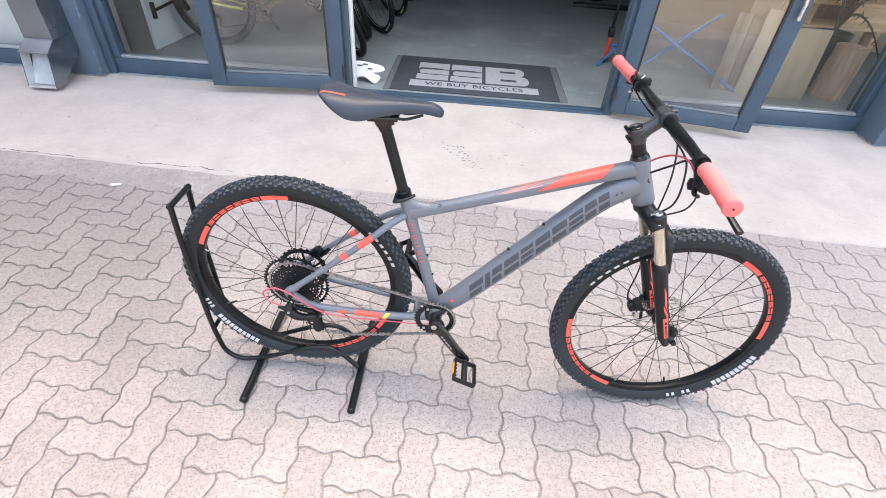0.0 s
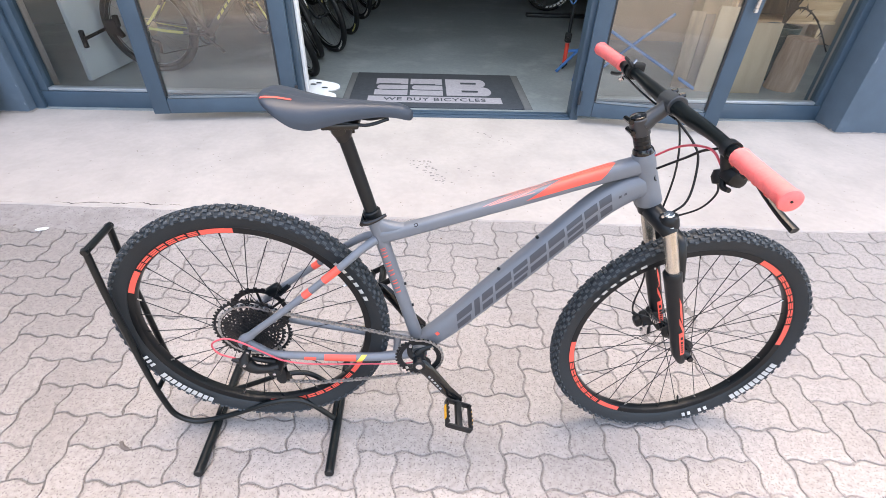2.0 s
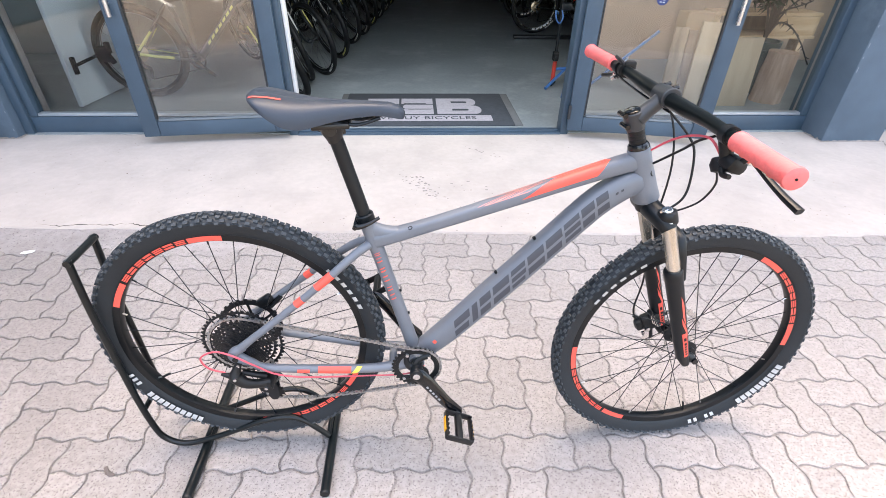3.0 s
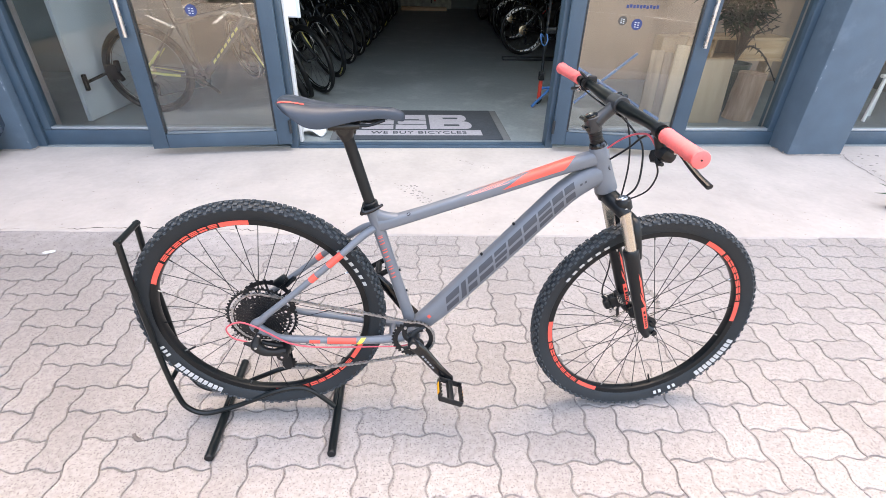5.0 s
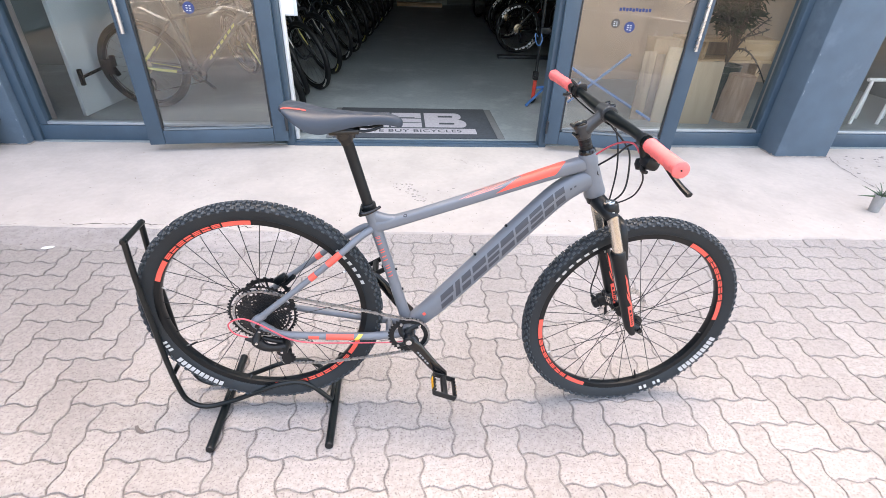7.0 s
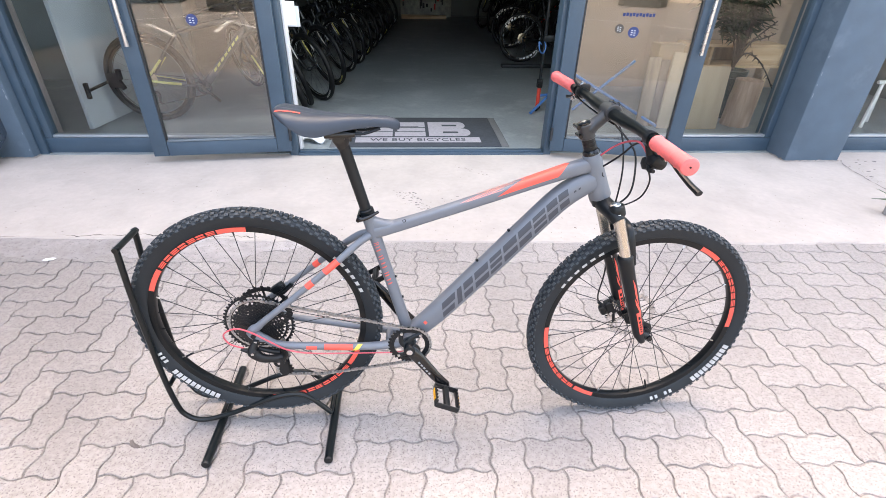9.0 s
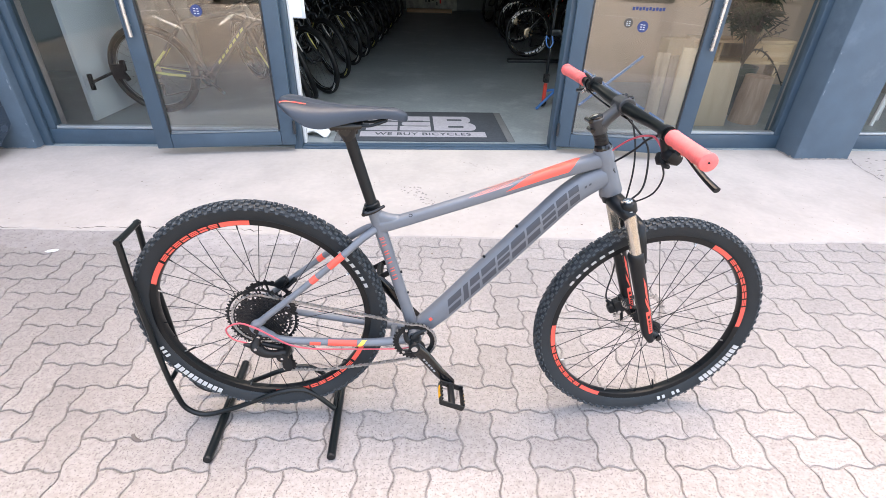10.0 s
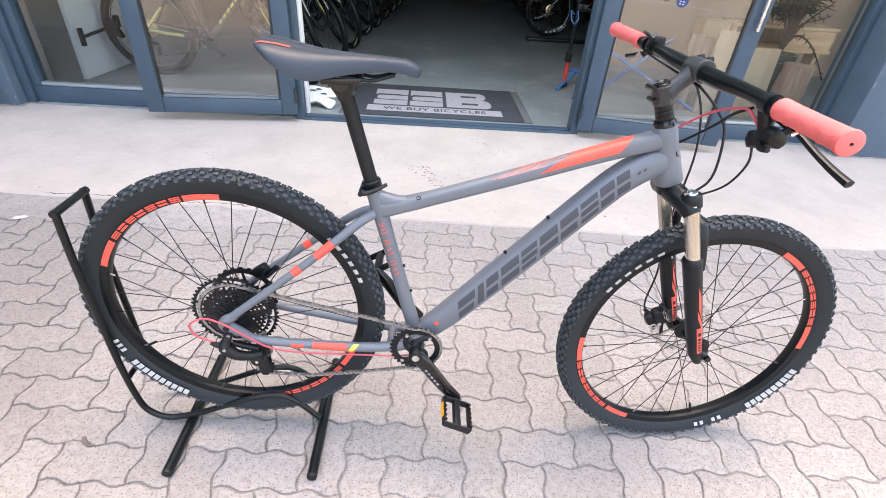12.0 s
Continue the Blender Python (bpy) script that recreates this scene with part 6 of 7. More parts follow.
    # decal strips, thickened to draw the fork legs' highlights too
    for s in (-1, 1):
        part("fork_decal", swung(tube(bmesh.new(), [(-0.195, s * 0.084, 0.58), (-0.09, s * 0.084, 0.43)], 0.0075, 6)), accent, fk_, "bright fork strip, decal and painted highlight in one")
    b = tube(bmesh.new(), glide([(-0.33, -0.36, 0.985), (-0.30, -0.2, 0.985), (-0.27, -0.05, 0.965), (-0.27, 0.05, 0.965), (-0.30, 0.2, 0.985), (-0.33, 0.36, 0.985)], 4), 0.013, 10, ref=(1, 0, 0))
    tube(b, [ht, ht + Vector((-0.02, 0, 0.08))], 0.018, 10)
    tube(b, [ht + Vector((-0.018, 0, 0.07)), (-0.27, 0, 0.965)], 0.016, 10)
    hb_ = part("handlebar", swung(b), BLACK, bk)
    for s in (-1, 1):
        part("grip", swung(tube(bmesh.new(), [(-0.321, s * 0.26, 0.985), (-0.333, s * 0.385, 0.985)], 0.016, 10, ref=(1, 0, 0))), BLACKPLA, hb_)
    part("seat_post", tube(bmesh.new(), [stt, stt + Vector((-0.045, 0, 0.17))], 0.0155, 10), BLACK, bk)
    b = saddle_shell()
    bmesh.ops.transform(b, matrix=Matrix.Translation(stt + Vector((-0.33, 0, 0.195 - 0.62))), verts=b.verts)
    part("saddle", b, SADDLE, bk)
    b = bmesh.new()
    toothed(0.062, 28, -0.048, 0.003, 0.05, b, c=bb)
    tube(b, [bb + Vector((0, 0.07, 0)), bb + Vector((0, -0.07, 0))], 0.02, 10, ref=(1, 0, 0))
    cr = part("crankset", b, BLACK, bk)
    part("crank_arm", tube(bmesh.new(), [bb + Vector((0, 0.07, 0)), bb + Vector((-0.12, 0.08, 0.11))], 0.012, 8), BLACK, cr)
    part("crank_arm", tube(bmesh.new(), [bb + Vector((0, -0.07, 0)), bb + Vector((0.12, -0.08, -0.11))], 0.012, 8), BLACK, cr)
    b = lathe(bmesh.new(), [(0.02, -0.02), (0.066, -0.024), (0.066, -0.026), (0.056, -0.029), (0.056, -0.031), (0.046, -0.034), (0.046, -0.036), (0.036, -0.040), (0.028, -0.050), (0.02, -0.055)], 30, m=Matrix.Translation(ax))
    part("cassette", b, TAN, bk, "tan steel cassette")
    b = tube(bmesh.new(), glide([ax + Vector((0.0, -0.07, -0.02)), ax + Vector((0.02, -0.08, -0.08)), ax + Vector((0.05, -0.05, -0.11)), ax + Vector((0.04, -0.045, -0.19))], 4), [0.012, 0.016, 0.013, 0.010], 8)
    part("derailleur", b, BLACK, bk)
    b = tube(bmesh.new(), [ax + Vector((0, -0.036, 0.055)), bb + Vector((0, -0.046, 0.064))], 0.004, 6)
    tube(b, [ax + Vector((0.04, -0.036, -0.20)), bb + Vector((0, -0.046, -0.064))], 0.004, 6)
    part("chain", b, BLACK, bk)
    return bk


ROW = "display bicycles along the shop walls"
lead = display_bike("black display bike with lime lettering, parked slantwise", BIKE_BLACK, LIME, WHITELET, ROW)
second = display_bike("black display bike with white lettering, parked slantwise", BIKE_BLACK, WHITELET, LIME, ROW)
third = display_bike("blue-black display bike with white lettering, parked slantwise", BLUEF, WHITELET, WHITELET, ROW)
fourth = display_bike("black display bike with white tyre print standing by the wall", BIKE_BLACK, REDF, WHITELET, ROW, rim_print=WHITE)


def parked(x, y, head, z=FZ, lean=0.0):
    return Matrix.Translation((x, y, z)) @ pose(0, 0, 0, 0, 0, head) @ pose(0, 0, 0, lean, 0, 0)


SLOTS = [(-0.835, 5.49, -48, 13), (-0.785, 6.23, -49, 14), (-0.735, 7.02, -47, 12), (-0.650, 7.62, -49, 14), (-0.60, 8.30, -48, 12), (-0.53, 9.0, -48, 13), (-0.47, 9.7, -47, 12), (-0.40, 10.5, -49, 12), (-0.33, 11.4, -48, 13), (-0.26, 12.3, -48, 12)]
first = display_bike("black display bike with its front wheel turned aside", BIKE_BLACK, WHITELET, WHITELET, ROW, turned=-20)
first.matrix_world = parked(-0.955, 5.31, -48, lean=12)
src = [lead, second, third]
for k, (x, y, hd_, ln) in enumerate(SLOTS):
    m = parked(x, y, hd_, lean=ln)
    if k < 3:
        src[k].matrix_world = m
    else:
        copy_thing(src[k % 3], m)
tagged(part("floor_rail", slab(1.50, 3.6, 7.38, 7.50, FZ, 0.055, 0.006), BLACK, None, "low black rail on the floor before the bikes"), category="rail")
fourth.matrix_world = parked(1.86 + 1.12, 7.85, 0, FZ, -2)
copy_thing(fourth, parked(1.95 + 1.12, 9.3, 4, FZ, -2))
for k, (x, y) in enumerate(((2.75, 9.5), (2.65, 10.3), (2.6, 11.2), (2.5, 12.1))):
    copy_thing(src[k % 3], parked(x - 0.62, y, 235, lean=-4))

# work stand with blue folding legs
BLUE_LEG = surf("blue_stand_paint", (0.05, 0.17, 0.42), 0.35, 0.1, var=0.1)
RED_TUBE = surf("red_stand_paint", (0.55, 0.05, 0.03), 0.35, 0.1, var=0.1)
ws = thing("work_stand", "black and red bicycle work stand with blue folding legs", "work stand")
part("lower_tube", tube(bmesh.new(), [(1.475, 5.12, 0.035), (1.475, 5.12, 0.235)], 0.020, 14, ref=(1, 0, 0)), RED_TUBE, ws, "red lower tube")
b = bmesh.new()
box(b, (1.472, 5.115, 0.285), (0.055, 0.060, 0.085), bevel=0.01)
tube(b, [(1.45, 5.07, 0.285), (1.45, 5.04, 0.285)], 0.016, 12, ref=(1, 0, 0))
part("collar", b, BLACKPLA, ws, "black clamp collar")
part("upper_tube", tube(bmesh.new(), [(1.474, 5.12, 0.33), (1.47, 5.12, 1.35)], 0.0155, 14, ref=(1, 0, 0)), BLACK, ws)
for p, q in (((1.36, 4.92, 0.03), (1.66, 5.25, 0.17)), ((1.45, 4.64, 0.03), (1.68, 5.26, 0.13)), ((1.797, 5.0, 0.395), (2.496, 4.475, 0.03)), ((1.84, 5.06, 0.03), (2.40, 5.03, 0.53)), ((1.48, 5.12, 0.16), (1.75, 5.25, 0.15))):
    part("leg", tube(bmesh.new(), [p, q], 0.014, 12, ref=(0, 0, 1)), BLUE_LEG, ws, "bright blue steel leg")
part("foot", tube(bmesh.new(), [(1.44, 5.06, 0.03), (1.50, 5.16, 0.03)], 0.022, 10, ref=(0, 0, 1)), BLACKPLA, ws)
b = tube(bmesh.new(), glide([(1.44, 5.1, 0.66), (1.40, 5.06, 0.69), (1.41, 5.04, 0.62), (1.45, 5.06, 0.585), (1.48, 5.08, 0.63), (1.46, 5.08, 0.70)], 5), 0.006, 8)
part("strap_loop", b, BLUE_LEG, ws, "blue strap loop")
b = bmesh.new()
box(b, (1.50, 5.1, 0.72), (0.10, 0.07, 0.06), bevel=0.012)
tube(b, [(1.52, 5.1, 0.72), (1.72, 5.08, 0.66)], 0.014, 10)
part("jaw", b, BLACK, ws)

# boards, log and plant behind the east window
PLY = wood("pale_plywood", (0.40, 0.305, 0.205), (0.46, 0.355, 0.245), 3, 2)
GREYWOOD = wood("weathered_plank", (0.17, 0.13, 0.095), (0.23, 0.18, 0.135), 5, 2)
PALEWOOD = wood("worn_tan_plank", (0.22, 0.16, 0.115), (0.33, 0.25, 0.18), 4, 2)
LOGW = wood("split_log", (0.30, 0.19, 0.13), (0.47, 0.33, 0.245), 5, 2, 0.8)
POSTGREY = wood("grey_painted_timber", (0.30, 0.27, 0.26), (0.38, 0.35, 0.34), 5, 2)
PINE = wood("pine_shelf", (0.45, 0.30, 0.17), (0.58, 0.42, 0.27), 4, 0)


def leaning(name, x0, x1, y, z, depth, top_shift, material, label, cat, t=0.022):
    b = box(bmesh.new(), ((x0 + x1) / 2, y + depth / 2, z / 2 + FZ), (x1 - x0, t, math.hypot(z, depth)), rot=Matrix.Rotation(-math.atan2(depth, z), 4, "X") @ Matrix.Rotation(math.atan2(top_shift, z), 4, "Y"), bevel=0.002)
    return tagged(part(name, b, material, None, label), category=cat)


leaning("plywood_panel", 2.70, 3.075, 4.45, 0.565, 0.05, 0.0, PLY, "wide pale plywood panel leaning inside the window", "board")
leaning("plywood_panel", 2.505, 2.685, 4.47, 0.675, 0.07, 0.035, PLY, "narrow pale plywood panel leaning behind the open door", "board")
leaning("weathered_plank", 2.455, 2.535, 4.55, 0.60, 0.07, 0.02, GREYWOOD, "dark weathered plank leaning behind the glass", "plank")
leaning("weathered_plank", 2.33, 2.452, 4.56, 0.62, 0.07, 0.02, PALEWOOD, "worn tan plank leaning behind the glass", "plank")
b = bmesh.new()
rnd = random.Random(3)
rings = []
for i in range(9):
    z = FZ + 0.43 * i / 8
    rings.append([b.verts.new((3.365 + 0.015 * i / 8 + (0.135 - 0.02 * i / 8) * (1 + 0.10 * noise.noise(Vector((k * 0.9, i * 0.35, 2)))) * math.cos(a), 4.61 + 0.13 * (1 + 0.10 * noise.noise(Vector((k * 0.9, i * 0.35, 5)))) * math.sin(a), z)) for k, a in enumerate(2 * math.pi * q / 20 for q in range(20))])
for a, c in zip(rings, rings[1:]):
    for k in range(20):
        b.faces.new((a[k], a[(k + 1) % 20], c[(k + 1) % 20], c[k]))
b.faces.new(rings[0])
b.faces.new(rings[-1])
tagged(part("split_log", b, LOGW, None, "rough brown tree log standing on the floor"), category="log")
pot = tagged(part("flower_pot", lathe(bmesh.new(), [(0.085, 0.0), (0.120, 0.40), (0.140, 0.405), (0.146, 0.47), (0.128, 0.47), (0.115, 0.41)], 28, m=Matrix.Translation((3.375, 4.90, FZ)) @ Matrix.Rotation(radians(90), 4, "X")), surf("dark_green_plastic", (0.010, 0.026, 0.020), 0.35, var=0.15), None, "tall dark green plastic flower pot on the floor"), category="pot")
shelf = thing("pine_shelf", "low pine bench with open compartments", "bench")
part("board", slab(3.00, 4.02, 5.12, 5.42, 0.655, 0.685, 0.004), PINE, shelf)
part("board", slab(3.00, 4.02, 5.12, 5.42, 0.455, 0.48, 0.004), PINE, shelf)
for x in (3.00, 3.24, 3.995):
    part("upright", slab(x, x + 0.025, 5.14, 5.41, 0.482, 0.653, 0.003), PINE, shelf)
part("front_panel", slab(3.54, 3.99, 5.125, 5.139, 0.482, 0.653, 0.003), PINE, shelf)
for x in (3.03, 3.94):
    part("leg", slab(x, x + 0.05, 5.2, 5.35, FZ, 0.453, 0.004), PINE, shelf)
part("back_panel", slab(3.01, 4.01, 5.421, 5.436, 0.455, 0.685), GREYWOOD, shelf)
cardboard = surf("cardboard", (0.34, 0.24, 0.15), 0.85, var=0.1, scale=8)
cb = thing("cardboard_box", "brown cardboard box on the plywood", "box")
part("body", slab(2.45, 2.685, 4.68, 4.86, 0.585, 0.735, 0.004), cardboard, cb)
part("flap", slab(2.45, 2.685, 4.66, 4.76, 0.737, 0.741), cardboard, cb)
part("support", slab(2.50, 2.64, 4.71, 4.83, FZ, 0.583, 0.004), cardboard, cb)

LEAF = surf("dark_leaf", (0.008, 0.022, 0.008), 0.6, spec=0.2, var=0.35, scale=9, bump=0.05)
BARK = surf("dark_bark", (0.030, 0.021, 0.016), 0.8, var=0.3, scale=30, bump=0.3)
plant = thing("potted_plant", "leafy dark green pot plant with bare arching twigs", "plant")
rnd = random.Random(21)
base = Vector((3.375, 4.92, FZ + 0.42))
tips = []
b = bmesh.new()
for k in range(26):
    a = rnd.uniform(0, 6.28)
    h, sp_ = rnd.uniform(0.62, 1.15), rnd.uniform(0.08, 0.32)
    pts = glide([base, base + Vector((0.3 * sp_ * math.cos(a), 0.3 * sp_ * math.sin(a) * 0.7, 0.5 * h)), base + Vector((sp_ * math.cos(a) - 0.10, sp_ * math.sin(a) * 0.6 + 0.06, h))], 4)
    tube(b, pts, [0.006, 0.004, 0.0015], 6)
    tips.append(pts)
part("stem", b, BARK, plant, "thin brown stems")
b = bmesh.new()
for pts in tips:
    for _ in range(52):
        p = pts[rnd.randrange(5, len(pts))] + Vector((rnd.gauss(0, 0.035), rnd.gauss(0, 0.03), rnd.gauss(0, 0.035)))
        d = Vector((rnd.gauss(0, 1), rnd.gauss(0, 1), rnd.gauss(0.1, 0.7))).normalized()
        s = d.orthogonal().normalized()
        s.rotate(Matrix.Rotation(rnd.uniform(0, 6.28), 3, d))
        ln, wd = rnd.uniform(0.10, 0.20), rnd.uniform(0.009, 0.018)
        q = [p, p + d * ln * 0.4 + s * wd, p + d * ln + Vector((0, 0, -0.02)), p + d * ln * 0.4 - s * wd]
        b.faces.new([b.verts.new(v) for v in q])
tagged(part("leaves", b, LEAF, plant, "many narrow dark green leaves", smooth=False), kind="stuff")
for pts in ([(3.37, 4.92, 0.48), (3.42, 4.88, 0.63), (3.55, 4.87, 0.60), (3.70, 4.87, 0.47), (3.86, 4.87, 0.27)], [(3.37, 4.92, 0.48), (3.46, 4.95, 0.70), (3.64, 4.96, 0.77), (3.84, 5.1, 0.79)], [(3.37, 4.92, 0.48), (3.50, 4.95, 0.72), (3.72, 4.97, 0.92)]):
    g = glide(pts, 6)
    b = tube(bmesh.new(), g, [0.010, 0.008, 0.005], 6)
    for i in range(3, len(g) - 1):
        d = Vector((rnd.gauss(0, 1), rnd.gauss(0, 0.4), rnd.gauss(0, 1))).normalized()
        tube(b, [g[i], g[i] + d * rnd.uniform(0.025, 0.055)], [0.008, 0.001], 5)
    part("twig", b, BARK, plant, "dark thorny twig")

# pale board with a wall bracket, and a wheel, behind the west window
pan = thing("bracket_board", "tall pale grey display board with a black wheel holder", "panel")
part("board", box(bmesh.new(), (-2.63, 4.78, 1.13), (0.035, 0.76, 2.22), rot=Matrix.Rotation(radians(-6), 4, "Z"), bevel=0.003), PALE, pan)
b = bmesh.new()
tube(b, [(-2.59, 4.42, 0.345), (-2.54, 4.66, 0.372)], 0.013, 8, ref=(0, 0, 1))
box(b, (-2.597, 4.41, 0.345), (0.03, 0.03, 0.13), bevel=0.004)
box(b, (-2.490, 4.66, 0.380), (0.10, 0.05, 0.12), bevel=0.010)
box(b, (-2.44, 4.66, 0.43), (0.04, 0.04, 0.09), bevel=0.008)
box(b, (-2.44, 4.66, 0.34), (0.035, 0.04, 0.08), rot=Matrix.Rotation(radians(-25), 4, "Y"), bevel=0.008)
part("bracket", b, MATTE, pan, "black T-shaped steel bracket")
tagged(part("timber_post", slab(-2.730, -2.690, F + 0.24, F + 0.30, FZ, 2.4, 0.003), POSTGREY, None, "grey wooden post inside the window"), category="post")
tagged(part("timber_post", slab(3.185, 3.235, F + 0.17, F + 0.23, FZ, 2.4, 0.003), POSTGREY, None, "grey wooden post inside the window"), category="post")
display_bike("display bike, black frame paled as if veiled by reflection, with yellow rear stays and lettering", VEILED, LIME, None, ROW, LIME, turned=-58).matrix_world = parked(-0.985, 4.72, 0, lean=4) @ Matrix.Diagonal((1.08, 1.0, 1.08, 1))

# white display seen through the far west window, small white trestle in the far east one
wd_ = thing("white_display", "white display counter behind the window", "counter")
part("body", slab(-5.0, -3.25, 3.98, 4.6, FZ, 0.62, 0.01), WHITE, wd_)
part("shelf", slab(-5.0, -3.2, 3.95, 4.65, 0.622, 0.66, 0.006), WHITE, wd_)
tr = thing("white_trestle", "small white trestle standing behind the window", "trestle")
for x in (4.75, 5.05):
    part("leg", tube(bmesh.new(), [(x - 0.12, 4.5, FZ), (x, 4.6, 0.42)], 0.016, 8), WHITE, tr)
    part("leg", tube(bmesh.new(), [(x + 0.12, 4.7, FZ), (x, 4.6, 0.42)], 0.016, 8), WHITE, tr)
part("bar", tube(bmesh.new(), [(4.7, 4.6, 0.43), (5.1, 4.6, 0.43)], 0.018, 8, ref=(0, 0, 1)), WHITE, tr)

# work bench and tool wall at the back
bench = thing("tool_wall", "grey peg board with tools above a pale plank", "tool wall")
PEG = surf("peg_board", (0.33, 0.34, 0.31), 0.7, var=0.45, scale=9)
part("backing", slab(-0.02, 1.34, 14.4, 14.45, FZ, 2.2, 0.005), PEG, bench)
part("plank", slab(0.00, 1.17, 13.82, 14.1, FZ, 0.09, 0.005), PINE, bench, "pale pine plank on the floor")
rnd = random.Random(8)
for k in range(64):
    x, z = rnd.uniform(0.03, 1.29), rnd.uniform(0.16, 1.3)
    part("tool", box(bmesh.new(), (x, 14.38, z), (rnd.uniform(0.02, 0.07), 0.03, rnd.uniform(0.04, 0.16)), bevel=0.004), BLACK if k % 4 else REDF, bench)

# ---------------------------------------------------------------- the yard behind, seen in the glass
LINE = surf("road_paint", (0.45, 0.44, 0.42), 0.7, var=0.2, scale=8, fine=60, bump=0.1, stain=((0.35, 0.30, 0.25), 5, 0.55, 0.7))
for x, y, lx, ly, rz in ((-3.23, -4.62, 0.09, 2.3, -23), (-1.73, -5.55, 0.09, 1.9, -26), (-2.07, -5.2, 0.09, 2.2, 3), (-2.8, -7.45, 3.2, 0.09, -33), (1.3, -8.05, 1.7, 0.09, 12), (2.75, -7.45, 1.5, 0.09, 34)):
    b = box(bmesh.new(), (0, 0, 0), (lx, ly, 0.003))
    bmesh.ops.transform(b, matrix=pose(x, y, -0.0325, 0, 0, rz), verts=b.verts)
    tagged(part("parking_line", b, LINE, None, "worn white parking bay line on the yard", smooth=False), category="road marking", group="parking lines", kind="structure")
CARGLASS = surf("car_glass", (0.02, 0.025, 0.03), 0.06, var=0.05, bump=0)


def parked_car(label, paint, at):
    car = thing("parked_car", label, "car", "cars across the yard", at=at)
    b = bmesh.new()
    prof = [(-2.1, 0.32), (-2.15, 0.62), (-2.05, 0.88), (-1.1, 0.96), (1.15, 0.92), (2.0, 0.78), (2.12, 0.55), (2.1, 0.30)]
    L_ = [b.verts.new((x, -0.86 + 0.05 * (z > 0.7), z)) for x, z in prof]
    R_ = [b.verts.new((x, 0.86 - 0.05 * (z > 0.7), z)) for x, z in prof]
    n = len(prof)
    for k in range(n):
        b.faces.new((L_[k], L_[(k + 1) % n], R_[(k + 1) % n], R_[k]))
    b.faces.new(L_)
    b.faces.new(R_)
    bmesh.ops.bevel(b, geom=b.edges[:], offset=0.06, segments=3, affect="EDGES")
    part("body", b, paint, car)
    b = bmesh.new()
    cab = [(-1.55, 0.93, 0.78), (-1.15, 1.42, 0.62), (0.25, 1.45, 0.62), (1.05, 0.91, 0.76)]
    L_ = [b.verts.new((x, -w, z)) for x, z, w in cab]
    R_ = [b.verts.new((x, w, z)) for x, z, w in cab]
    for k in range(4):
        b.faces.new((L_[k], L_[(k + 1) % 4], R_[(k + 1) % 4], R_[k]))
    b.faces.new(L_)
    b.faces.new(R_)
    part("cabin_glass", b, CARGLASS, car, "dark tinted windows", smooth=False)
    part("roof", box(bmesh.new(), (-0.45, 0, 1.455), (1.5, 1.2, 0.04), bevel=0.015), paint, car)
    for x in (-1.3, 1.3):
        for s in (-1, 1):
            w = part("wheel", lathe(bmesh.new(), [(0.20, -0.09), (0.32, -0.10), (0.335, -0.06), (0.335, 0.06), (0.32, 0.10), (0.20, 0.09)], 32, m=Matrix.Translation((x, s * 0.78, 0.335))), TYRE, car)
            part("rim", lathe(bmesh.new(), [(0.02, s * 0.10), (0.19, s * 0.085), (0.215, s * 0.10)], 24, m=Matrix.Translation((x, s * 0.78, 0.335))), GALV, w)
    for s in (-1, 1):
        part("headlight", box(bmesh.new(), (2.06, s * 0.62, 0.66), (0.10, 0.32, 0.12), bevel=0.02), GALV, car)
    return car


parked_car("silver hatchback parked across the yard", surf("silver_car_paint", (0.55, 0.56, 0.57), 0.25, 0.4, var=0.03, coat=0.5, bump=0), pose(15.6, -14.2, -0.035, 0, 0, 92))
parked_car("white car parked across the yard", surf("white_car_paint", (0.78, 0.78, 0.77), 0.25, 0.0, var=0.03, coat=0.5, bump=0), pose(-1.95, -10.45, -0.035, 0, 0, 88))
parked_car("dark blue car parked across the yard", surf("blue_car_paint", (0.03, 0.06, 0.14), 0.25, 0.2, var=0.03, coat=0.5, bump=0), pose(-4.7, -13.1, -0.035, 0, 0, 90))
parked_car("blue hatchback parked across the yard", surf("bright_blue_car_paint", (0.03, 0.09, 0.30), 0.25, 0.1, var=0.03, coat=0.5, bump=0), pose(2.2, -15.9, -0.035, 0, 0, 90))
struct("wall_yard", slab(-30, 30, -18.3, -18.0, -0.035, 2.1), surf("yard_wall_plaster", (0.42, 0.36, 0.29), 0.85, var=0.15, scale=2, bump=0.2), "long plastered boundary wall across the yard", "wall")


